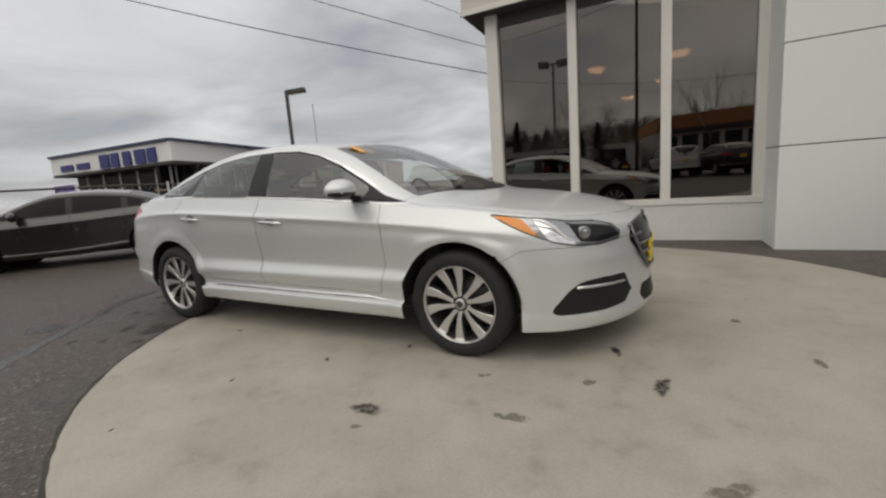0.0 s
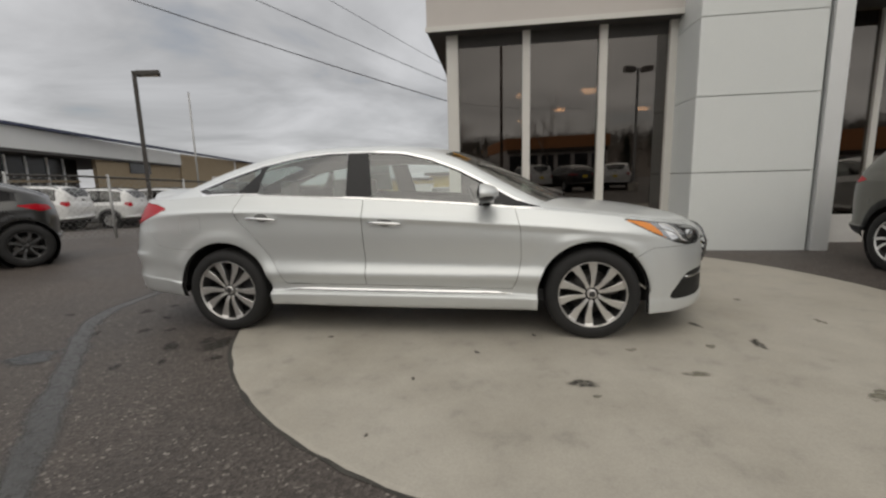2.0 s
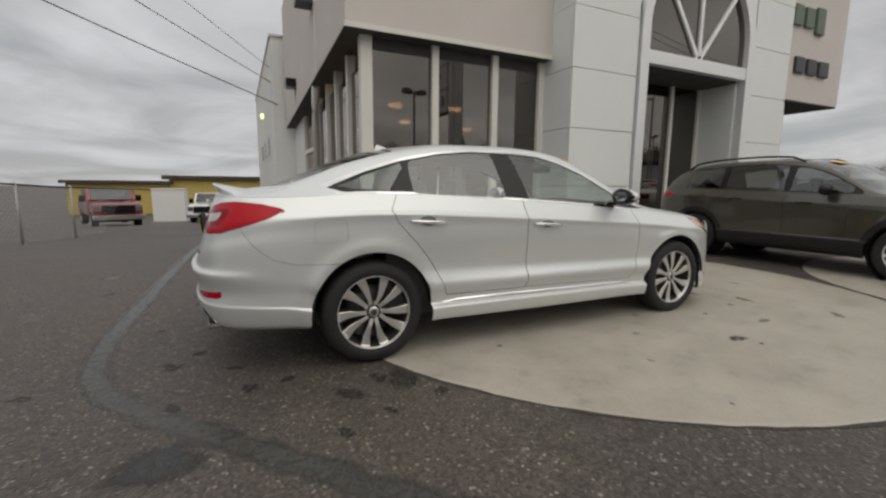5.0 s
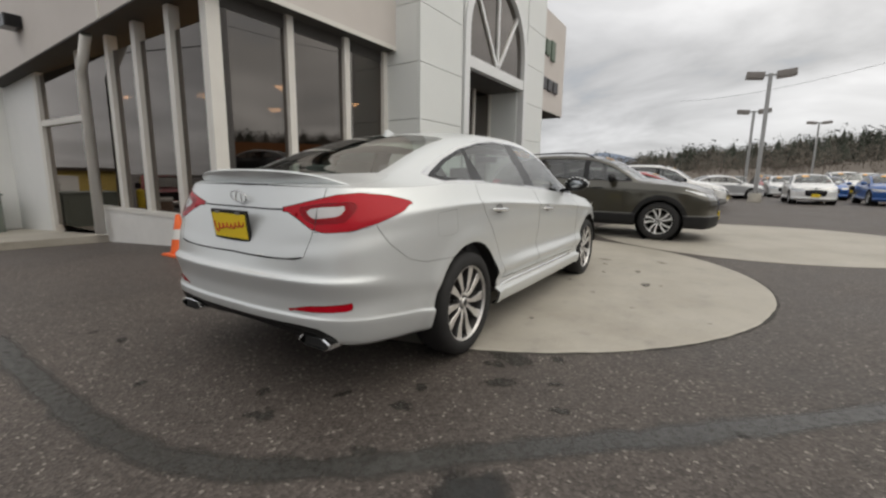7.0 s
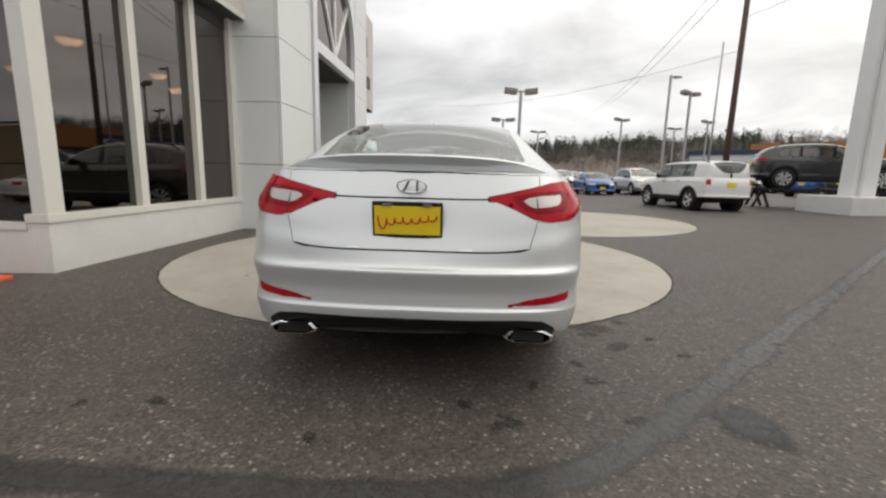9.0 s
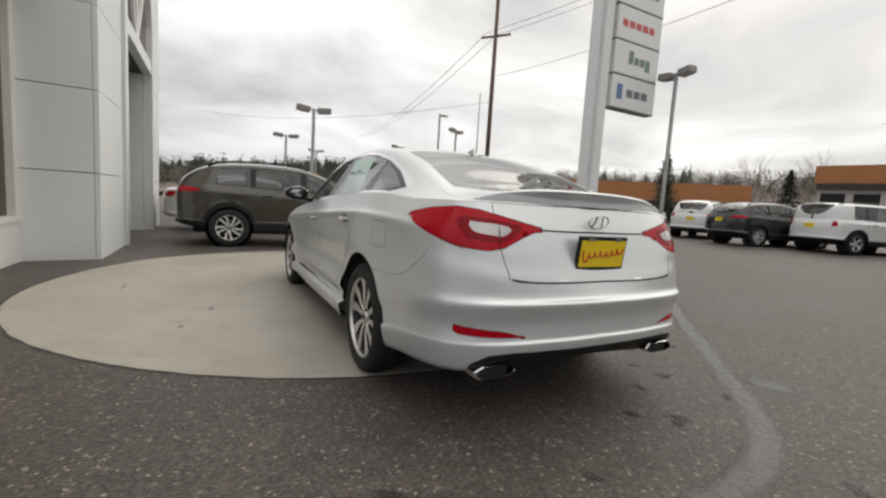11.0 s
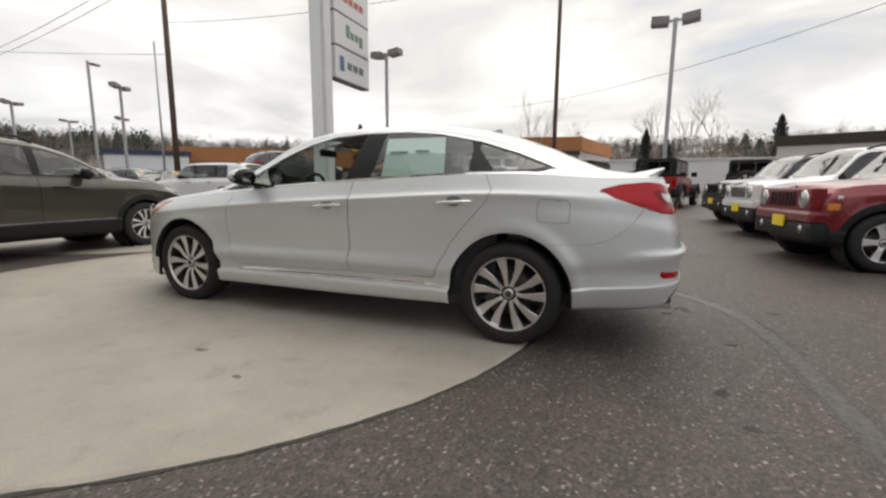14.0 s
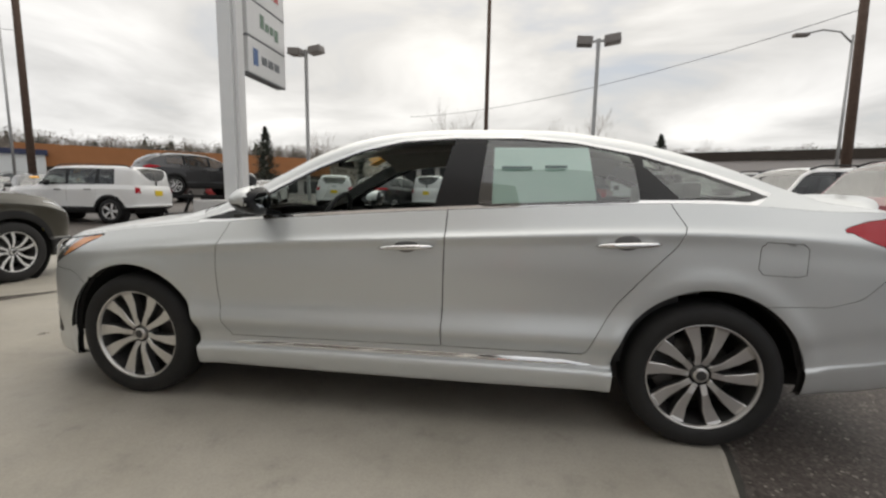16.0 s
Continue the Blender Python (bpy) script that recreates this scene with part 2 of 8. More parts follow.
def plan_line(pts, step):
    """An even polyline along a smooth plan outline from the middle of the tail to the middle of the nose."""
    p = np.array(pts, float)
    p = np.vstack([[p[0] * (1, -1)], p, [p[-1] * (1, -1)]])
    p[0], p[-1] = (p[2][0], -p[2][1]), (p[-3][0], -p[-3][1])
    out = []
    for i in range(1, len(p) - 2):
        for t in np.linspace(0, 1, 24, endpoint=False):
            a, b, c, d = p[i - 1], p[i], p[i + 1], p[i + 2]
            out.append(0.5 * (2 * b + (c - a) * t + (2 * a - 5 * b + 4 * c - d) * t * t + (3 * b - a - 3 * c + d) * t ** 3))
    out.append(p[-2])
    out = np.array(out)
    s = np.concatenate([[0], np.cumsum(np.linalg.norm(np.diff(out, axis=0), axis=1))])
    n = int(s[-1] / step)
    q = np.linspace(0, s[-1], n + 1)
    line = np.stack([np.interp(q, s, out[:, 0]), np.interp(q, s, out[:, 1])], 1)
    side = np.argmin(np.abs(line[:, 0]) + 10 * (line[:, 1] < 0.4))
    return line, q - q[side] + line[side, 0]


def poly_dist(px, pz, poly):
    """Signed distance to a polygon, negative inside."""
    poly = np.array(poly, float)
    d, inside = np.full(len(px), 1e9), np.zeros(len(px), bool)
    for (ax, az), (bx, bz) in zip(poly, np.roll(poly, -1, 0)):
        ex, ez = bx - ax, bz - az
        t = np.clip(((px - ax) * ex + (pz - az) * ez) / max(ex * ex + ez * ez, 1e-12), 0, 1)
        d = np.minimum(d, np.hypot(px - ax - t * ex, pz - az - t * ez))
        cross = ((az > pz) != (bz > pz)) & (px < (bx - ax) * (pz - az) / (bz - az + 1e-12) + ax)
        inside ^= cross
    return np.where(inside, -d, d)


def isocut(bm, f):
    """Cut the faces of bm along f = 0, where f takes an array of places."""
    bm.verts.ensure_lookup_table()
    co = np.array([v.co[:] for v in bm.verts])
    val = f(co)
    val[np.abs(val) < 0.0008] = 0.0
    vals = dict(zip(bm.verts, val))
    for e in list(bm.edges):
        a, b = e.verts
        va, vb = vals[a], vals[b]
        if va * vb < 0:
            t = va / (va - vb)
            if t < 0.06:
                vals[a] = 0.0
            elif t > 0.94:
                vals[b] = 0.0
            else:
                _, nv = bmesh.utils.edge_split(e, a, t)
                vals[nv] = 0.0
    for fc in list(bm.faces):
        vs = fc.verts
        sg = [vals[v] for v in vs]
        if max(sg) > 0 and min(sg) < 0:
            zero = [v for v, s in zip(vs, sg) if s == 0]
            if len(zero) == 2:
                try:
                    bmesh.utils.face_split(fc, zero[0], zero[1])
                except ValueError:
                    pass


def pick(bm, keep):
    """A new bmesh of the faces of bm for which keep holds."""
    out, made = bmesh.new(), {}
    for fc in bm.faces:
        if keep(fc):
            vs = []
            for v in fc.verts:
                if v not in made:
                    made[v] = out.verts.new(v.co)
                vs.append(made[v])
            nf = out.faces.new(vs)
            nf.smooth = True
    return out


def mirror(bm, both):
    """Mirror across the car's middle: both halves in one mesh, or the other half alone."""
    geom = bm.verts[:] + bm.edges[:] + bm.faces[:]
    if both:
        dup = bmesh.ops.duplicate(bm, geom=geom)["geom"]
    else:
        dup = geom
    for g in dup:
        if isinstance(g, bmesh.types.BMVert):
            g.co.y = -g.co.y
    bmesh.ops.reverse_faces(bm, faces=[g for g in dup if isinstance(g, bmesh.types.BMFace)])
    if both:
        bmesh.ops.remove_doubles(bm, verts=[v for v in bm.verts if abs(v.co.y) < 0.002], dist=0.003)
    return bm


def flange(bm, gap=0.002, depth=0.008, skip_middle=True):
    """Draw the rim of a panel in by the gap and turn it inwards, so that shut lines are real."""
    bm.normal_update()
    rim = [e for e in bm.edges if e.is_boundary and not (skip_middle and all(abs(v.co.y) < 0.002 for v in e.verts))]
    if not rim:
        return bm
    nor, pull = {}, {}
    for e in rim:
        fc = e.link_faces[0]
        mid = fc.calc_center_median()
        a, b = e.verts
        t = (b.co - a.co).normalized()
        inw = fc.normal.cross(t)
        if inw.dot(mid - a.co) < 0:
            inw = -inw
        for v in e.verts:
            pull[v] = pull.get(v, Vector()) + inw * e.calc_length()
            nor[v] = nor.get(v, Vector()) + fc.normal * fc.calc_area()
    for v in pull:
        if pull[v].length > 1e-4:
            v.co += pull[v].normalized() * gap
    ext = bmesh.ops.extrude_edge_only(bm, edges=rim)["geom"]
    olds = {tuple(round(c, 6) for c in v.co): nor[v] for v in nor}
    for g in ext:
        if isinstance(g, bmesh.types.BMVert):
            n = olds.get(tuple(round(c, 6) for c in g.co))
            if n is not None and n.length > 1e-9:
                g.co -= n.normalized() * depth
        elif isinstance(g, bmesh.types.BMFace):
            g.smooth = True
            # second slot: turned-in rims get the shut line's shade as colour
            g.material_index = 1
    for e in rim:
        e.smooth = False
    return bm


def lathe(profile, n=48, axis="y", m=0, bm=None):
    """Turn a profile of (radius, along) pairs about the axis."""
    bm = bm or bmesh.new()
    rings = []
    for r, a in profile:
        ring = []
        for i in range(n):
            t = 2 * math.pi * i / n
            p = (r * math.cos(t), a, r * math.sin(t)) if axis == "y" else (r * math.cos(t), r * math.sin(t), a)
            ring.append(bm.verts.new(p))
        rings.append(ring)
    for p, q in zip(rings, rings[1:]):
        for i in range(n):
            fc = bm.faces.new((p[i], p[(i + 1) % n], q[(i + 1) % n], q[i]))
            fc.smooth, fc.material_index = True, m
    return bm


def solid(bm, a, b, width, height, taper=1.0, up=(0, 0, 1), m=0):
    """A bar from a to b."""
    a, b, up = Vector(a), Vector(b), Vector(up)
    d = (b - a).normalized()
    s = d.cross(up).normalized()
    u = s.cross(d)
    vs = []
    for p, k in ((a, 1.0), (b, taper)):
        for i, j in ((-1, -1), (1, -1), (1, 1), (-1, 1)):
            vs.append(bm.verts.new(p + s * (i * width * k / 2) + u * (j * height * k / 2)))
    for q in ((3, 2, 1, 0), (4, 5, 6, 7), (0, 1, 5, 4), (1, 2, 6, 5), (2, 3, 7, 6), (3, 0, 4, 7)):
        bm.faces.new([vs[i] for i in q]).material_index = m
    return bm


def tube(bm, pts, r, n=8, closed=False, m=0):
    """A round tube along places; r may be a list."""
    pts = [Vector(p) for p in pts]
    rings = []
    for i, p in enumerate(pts):
        a = pts[i - 1] if i or closed else p
        b = pts[(i + 1) % len(pts)] if i < len(pts) - 1 or closed else p
        d = (b - a).normalized()
        s = d.cross(Vector((0, 0, 1)) if abs(d.z) < 0.95 else Vector((1, 0, 0))).normalized()
        u = s.cross(d)
        k = r[i] if isinstance(r, (list, tuple)) else r
        rings.append([bm.verts.new(p + (s * math.cos(2 * math.pi * j / n) + u * math.sin(2 * math.pi * j / n)) * k) for j in range(n)])
    pairs = list(zip(rings, rings[1:])) + ([(rings[-1], rings[0])] if closed else [])
    for p, q in pairs:
        for j in range(n):
            fc = bm.faces.new((p[j], p[(j + 1) % n], q[(j + 1) % n], q[j]))
            fc.smooth, fc.material_index = True, m
    if not closed:
        bm.faces.new(rings[0][::-1]).material_index = m
        bm.faces.new(rings[-1]).material_index = m
    return bm


def thing(name, label, category, group="", at=None):
    ob = new(name)
    ob.empty_display_size = 0.2
    tagged(ob, label, category, group)
    if at is not None:
        ob.matrix_world = at
    return ob


class Shell:
    """The outer skin of a car, nose towards +x, built for the left half."""

    def __init__(self, plan, stations, levels, zc, zr, fr, arches, step=0.026, nv=40, flare=0.012, crown=2.3):
        self.line, self.u = plan_line(plan, step)
        self.arches = arches
        tan = np.gradient(self.line, axis=0)
        tan /= np.linalg.norm(tan, axis=1)[:, None]
        nor = np.stack([-tan[:, 1], tan[:, 0]], 1)
        zs = np.stack([curve(*zip(stations, z))(self.u) for z, d in levels])
        ds = np.stack([curve(*zip(stations, d))(self.u) for z, d in levels])
        k = np.linspace(0, len(levels) - 1, nv)
        kk = np.arange(len(levels))
        z = np.stack([curve(*zip(kk, zs[:, i]))(k) for i in range(zs.shape[1])], 1)
        d = np.stack([curve(*zip(kk, ds[:, i]))(k) for i in range(ds.shape[1])], 1)
        for ax, ar in arches:
            rr = np.hypot(self.u[None, :] - ax, z - 0.33)
            d = d + flare * np.exp(-((rr - ar - 0.03) / 0.045) ** 2)
        x = self.line[None, :, 0] + nor[None, :, 0] * d
        y = np.maximum(self.line[None, :, 1] + nor[None, :, 1] * d, 0.0)
        y[:, 0] = y[:, -1] = 0.0
        self.top_x, self.top_y, self.top_z = x[-1], y[-1], z[-1]
        self.side = self.grid(np.stack([x, y, z], 2))
        o = np.argsort(self.top_x)
        tx, ty, tz = self.top_x[o], self.top_y[o], self.top_z[o]
        xs = np.unique(np.concatenate([tx[:1] + np.linspace(0, 1, 8) ** 2 * 0.05, np.arange(tx[0] + 0.06, tx[-1] - 0.06, step), tx[-1] - np.linspace(0, 1, 8) ** 2 * 0.05]))
        self.ys = lambda q: np.interp(q, tx, ty)
        self.zs = lambda q: np.interp(q, tx, tz)
        self.zc, self.zr, self.fr = zc, zr, fr
        self.yr = lambda q: fr(q) * self.ys(q)
        ys, zb = self.ys(xs), self.zs(xs)
        yr, zrr, zcc = self.yr(xs), np.maximum(zr(xs), zb + 0.001), zc(xs)
        zcc = np.maximum(zcc, zrr)
        rows = []
        for t in np.linspace(0, 1, 15):
            bulge = 0.10 * (zrr - zb) * t * (1 - t)
            rows.append(np.stack([xs, ys + (yr - ys) * t + bulge, zb + (zrr - zb) * t], 1))
        for t in np.linspace(0, 1, 21)[1:]:
            q = 1 - t
            rows.append(np.stack([xs, yr * q, zrr + (zcc - zrr) * (1 - q ** crown)], 1))
        g = np.array(rows)
        for _ in range(3):
            g[1:-1] = 0.25 * g[:-2] + 0.5 * g[1:-1] + 0.25 * g[2:]
        self.top = self.grid(g)

    def grid(self, g):
        bm = bmesh.new()
        vs = [[bm.verts.new(p) for p in row] for row in g]
        for a, b in zip(vs, vs[1:]):
            for i in range(len(a) - 1):
                q = [a[i], a[i + 1], b[i + 1], b[i]]
                if (q[0].co - q[1].co).length + (q[2].co - q[3].co).length > 1e-4:
                    bm.faces.new(q).smooth = True
        bmesh.ops.remove_doubles(bm, verts=bm.verts[:], dist=0.0002)
        bmesh.ops.recalc_face_normals(bm, faces=bm.faces[:])
        f = max(bm.faces, key=lambda q: q.calc_center_median().y + q.calc_center_median().z)
        if f.normal.y + f.normal.z < 0:
            bmesh.ops.reverse_faces(bm, faces=bm.faces[:])
        return bm

    def ucoord(self, co):
        """Length along the plan outline; on the flanks it is x."""
        d = (co[:, None, 0] - self.line[None, :, 0]) ** 2 + (co[:, None, 1] - self.line[None, :, 1]) ** 2
        i = np.clip(np.argmin(d, 1), 1, len(self.u) - 2)
        a, b = self.line[i - 1], self.line[i + 1]
        e = b - a
        t = np.clip(((co[:, :2] - a) * e).sum(1) / (e * e).sum(1), 0, 1)
        return self.u[i - 1] + t * (self.u[i + 1] - self.u[i - 1])

    def tail(self, y):
        """The place along the outline at a distance y from the middle of the tail."""
        n = len(self.u) // 3
        return float(np.interp(y, self.line[:n, 1], self.u[:n]))

    def nose(self, y):
        n = len(self.u) * 2 // 3
        return float(np.interp(-y, -self.line[n:, 1], self.u[n:]))

    def on_side(self, poly):
        return lambda co: poly_dist(self.ucoord(co), co[:, 2], poly)

    def cut_arches(self):
        for ax, ar in self.arches:
            f = (lambda ax, ar: lambda co: np.where(co[:, 1] > 0.45, np.hypot(co[:, 0] - ax, np.maximum(co[:, 2] - 0.335, -0.02 * 0)) - ar + np.where(co[:, 2] < 0.335, 0, 0), 1.0))(ax, ar)
            isocut(self.side, f)
            dead = [fc for fc in self.side.faces if f(np.array([fc.calc_center_median()[:]]))[0] < 0]
            bmesh.ops.delete(self.side, geom=dead, context="FACES")


def split(bm, regions):
    """Sort the faces of bm into named regions, tried in order; the rest is named last."""
    bm.faces.ensure_lookup_table()
    mid = np.array([f.calc_center_median()[:] for f in bm.faces])
    names = np.full(len(mid), len(regions))
    for i in range(len(regions) - 1, -1, -1):
        names[regions[i][1](mid) < 0] = i
    where = {f: n for f, n in zip(bm.faces, names)}
    return [(regions[i][0] if i < len(regions) else "rest", pick(bm, lambda f, i=i: where[f] == i)) for i in range(len(regions) + 1)]


# ---- ground ----
def asphalt():
    m = material("asphalt", (0.06, 0.058, 0.055), 0.8)
    n, l, b = nodes_of(m)
    tc = n.new("ShaderNodeTexCoord")
    stones = n.new("ShaderNodeTexVoronoi")
    stones.inputs["Scale"].default_value = 78
    l.new(tc.outputs["Object"], stones.inputs["Vector"])
    big = noise_node(n, l, 0.55, 6, 0.62)
    mid = noise_node(n, l, 7.0, 8, 0.7)
    base = ramp(n, l, stones.outputs["Color"], (0.18, (0.046, 0.038, 0.033)), (0.55, (0.078, 0.065, 0.057)), (0.76, (0.100, 0.085, 0.075)), (0.84, (0.112, 0.096, 0.085)), (0.93, (0.27, 0.243, 0.215)))
    wear = ramp(n, l, big.outputs["Fac"], (0.32, 0.80), (0.70, 1.22))
    mul = n.new("ShaderNodeMix")
    mul.data_type, mul.blend_type = "RGBA", "MULTIPLY"
    mul.inputs["Factor"].default_value = 1
    l.new(base.outputs["Color"], mul.inputs["A"])
    l.new(wear.outputs["Color"], mul.inputs["B"])
    blot = ramp(n, l, mid.outputs["Fac"], (0.30, 0.72), (0.46, 1.0), (0.75, 1.08))
    mul2 = n.new("ShaderNodeMix")
    mul2.data_type, mul2.blend_type = "RGBA", "MULTIPLY"
    mul2.inputs["Factor"].default_value = 1
    l.new(mul.outputs["Result"], mul2.inputs["A"])
    l.new(blot.outputs["Color"], mul2.inputs["B"])
    l.new(mul2.outputs["Result"], b.inputs["Base Color"])
    add = n.new("ShaderNodeMath")
    add.operation = "ADD"
    l.new(stones.outputs["Distance"], add.inputs[0])
    l.new(mid.outputs["Fac"], add.inputs[1])
    bp = n.new("ShaderNodeBump")
    bp.inputs["Strength"].default_value, bp.inputs["Distance"].default_value = 0.55, 0.005
    l.new(add.outputs[0], bp.inputs["Height"])
    l.new(bp.outputs["Normal"], b.inputs["Normal"])
    b.inputs["Specular IOR Level"].default_value = 0.34
    rr = ramp(n, l, big.outputs["Fac"], (0.3, 0.50), (0.7, 0.64))
    l.new(rr.outputs["Color"], b.inputs["Roughness"])
    return m


def concrete():
    m = material("concrete", (0.4, 0.38, 0.33), 0.8)
    n, l, b = nodes_of(m)
    big, mid, fine = noise_node(n, l, 0.9, 6, 0.6), noise_node(n, l, 4.5, 8, 0.65), noise_node(n, l, 90, 6, 0.7)
    c = ramp(n, l, big.outputs["Fac"], (0.30, (0.315, 0.288, 0.240)), (0.50, (0.375, 0.347, 0.296)), (0.72, (0.425, 0.396, 0.342)))
    d = ramp(n, l, mid.outputs["Fac"], (0.28, 0.72), (0.44, 0.95), (0.56, 1.0), (0.74, 1.08))
    g = ramp(n, l, fine.outputs["Fac"], (0.30, 0.88), (0.60, 1.03))
    out = c.outputs["Color"]
    for q in (d, g):
        mx = n.new("ShaderNodeMix")
        mx.data_type, mx.blend_type = "RGBA", "MULTIPLY"
        mx.inputs["Factor"].default_value = 1
        l.new(out, mx.inputs["A"])
        l.new(q.outputs["Color"], mx.inputs["B"])
        out = mx.outputs["Result"]
    l.new(out, b.inputs["Base Color"])
    bp = n.new("ShaderNodeBump")
    bp.inputs["Strength"].default_value, bp.inputs["Distance"].default_value = 0.25, 0.003
    l.new(fine.outputs["Fac"], bp.inputs["Height"])
    l.new(bp.outputs["Normal"], b.inputs["Normal"])
    r = ramp(n, l, mid.outputs["Fac"], (0.3, 0.48), (0.7, 0.68))
    l.new(r.outputs["Color"], b.inputs["Roughness"])
    return m


M["asphalt"], M["concrete"] = asphalt(), concrete()


def stain(name, c1, c2, rough, thin=0.12):
    """A spill that thins out unevenly towards its rim."""
    m = worn(name, c1, c2, 9, 60, rough)
    n, l, b = nodes_of(m)
    at, ns, mr = n.new("ShaderNodeAttribute"), noise_node(n, l, 24, 8, 0.72), n.new("ShaderNodeMath")
    at.attribute_name = "fade"
    mr.operation = "MULTIPLY"
    tr, mx, out = n.new("ShaderNodeBsdfTransparent"), n.new("ShaderNodeMixShader"), n["Material Output"]
    r = ramp(n, l, ns.outputs["Fac"], (0.38, thin), (0.58, 1.0))
    l.new(at.outputs["Fac"], mr.inputs[0])
    l.new(r.outputs["Color"], mr.inputs[1])
    l.new(mr.outputs[0], mx.inputs[0])
    l.new(tr.outputs[0], mx.inputs[1])
    l.new(b.outputs[0], mx.inputs[2])
    l.new(mx.outputs[0], out.inputs["Surface"])
    return m


M["oil"] = stain("oil", (0.022, 0.020, 0.017), (0.045, 0.042, 0.035), 0.6)
M["tar"] = stain("tar", (0.036, 0.035, 0.032), (0.056, 0.054, 0.049), 0.30, 0.6)
M["tar"].node_tree.nodes["Principled BSDF"].inputs["Coat Weight"].default_value = 0.12
M["tar"].node_tree.nodes["Principled BSDF"].inputs["Coat Roughness"].default_value = 0.26
M["tar_gloss"] = stain("tar_gloss", (0.013, 0.013, 0.012), (0.022, 0.021, 0.020), 0.16, 0.8)
M["damp"] = stain("damp", (0.15, 0.14, 0.10), (0.22, 0.205, 0.16), 0.6)
M["joint"] = worn("joint", (0.03, 0.028, 0.025), (0.075, 0.07, 0.06), 6, 50, 0.9)
M["line_paint"] = worn("line_paint", (0.55, 0.55, 0.53), (0.3, 0.3, 0.29), 6, 60, 0.7)


def sheet_strip(pts, width, lift, wobble=0.25, seed=1):
    """A thin uneven strip that lies on the lot along a polyline."""
    rnd = random.Random(seed)
    bm, rows, dense = bmesh.new(), [], []
    fade = bm.verts.layers.float.new("fade")
    for (ax, ay), (bx, by) in zip(pts, pts[1:]):
        k = max(2, int(math.hypot(bx - ax, by - ay) / 0.12))
        dense += [(ax + (bx - ax) * i / k, ay + (by - ay) * i / k) for i in range(k)]
    dense.append(pts[-1])
    for _ in range(4):
        dense = [dense[0]] + [((a[0] + 2 * b[0] + c[0]) / 4, (a[1] + 2 * b[1] + c[1]) / 4) for a, b, c in zip(dense, dense[1:], dense[2:])] + [dense[-1]]
    for i, (x, y) in enumerate(dense):
        a, b = dense[max(0, i - 1)], dense[min(len(dense) - 1, i + 1)]
        d = Vector((b[0] - a[0], b[1] - a[1])).normalized()
        w = [width / 2 * (1 + wobble * rnd.uniform(-1, 1)) for _ in (0, 1)]
        p, q = (x - d.y * w[0], y + d.x * w[0]), (x + d.y * w[1], y - d.x * w[1])
        way = [(x + (px - x) * k, y + (py - y) * k, f) for (px, py), k, f in ((p, 1.0, 0.0), (p, 0.45, 0.95), (q, 0.45, 0.95), (q, 1.0, 0.0))]
        rows.append([])
        for px, py, f in way:
            rows[-1].append(bm.verts.new((px, py, gz(py) + lift)))
            rows[-1][-1][fade] = f
    for a, b in zip(rows, rows[1:]):
        for j in range(3):
            bm.faces.new((a[j], a[j + 1], b[j + 1], b[j]))
    bmesh.ops.recalc_face_normals(bm, faces=bm.faces[:])
    if bm.faces and sum(f.normal.z for f in bm.faces) < 0:
        bmesh.ops.reverse_faces(bm, faces=bm.faces[:])
    return bm


def blot(x, y, rx, ry, lift, seed, turn=0.0):
    """A thin irregular spill."""
    rnd = random.Random(seed)
    bm, n = bmesh.new(), 26
    k = [rnd.uniform(0, 6.28) for _ in range(4)]
    fade = bm.verts.layers.float.new("fade")
    mid = bm.verts.new((x, y, gz(y) + lift))
    mid[fade] = 1.0
    core, vs = [], []
    for i in range(n):
        t = 2 * math.pi * i / n
        r = 1 + 0.12 * math.sin(2 * t + k[0]) + 0.10 * math.sin(3 * t + k[1]) + 0.09 * math.sin(5 * t + k[2]) + 0.06 * math.sin(9 * t + k[3]) + rnd.uniform(-0.05, 0.05)
        px, py = rx * r * math.cos(t), ry * r * math.sin(t)
        wx, wy = x + px * math.cos(turn) - py * math.sin(turn), y + px * math.sin(turn) + py * math.cos(turn)
        vs.append(bm.verts.new((wx, wy, gz(wy) + lift)))
        cx, cy = x + (wx - x) * 0.55, y + (wy - y) * 0.55
        core.append(bm.verts.new((cx, cy, gz(cy) + lift)))
        core[-1][fade] = 0.9
    for i in range(n):
        j = (i + 1) % n
        bm.faces.new((mid, core[i], core[j]))
        bm.faces.new((core[i], vs[i], vs[j], core[j]))
    return bm


bm = bmesh.new()
ys = [-900, -300, -45, -20, -10, -2.5, 2.5, 5.5, 12, 19, 23, 45, 900]
for a, b in zip(ys, ys[1:]):
    bm.faces.new([bm.verts.new(p) for p in ((-900, a, gz(a)), (900, a, gz(a)), (900, b, gz(b)), (-900, b, gz(b)))])
bmesh.ops.remove_doubles(bm, verts=bm.verts[:], dist=0.001)
ground = tagged(part("ground", bm, M["asphalt"]), "worn grey asphalt of the car lot", "ground", kind="structure")

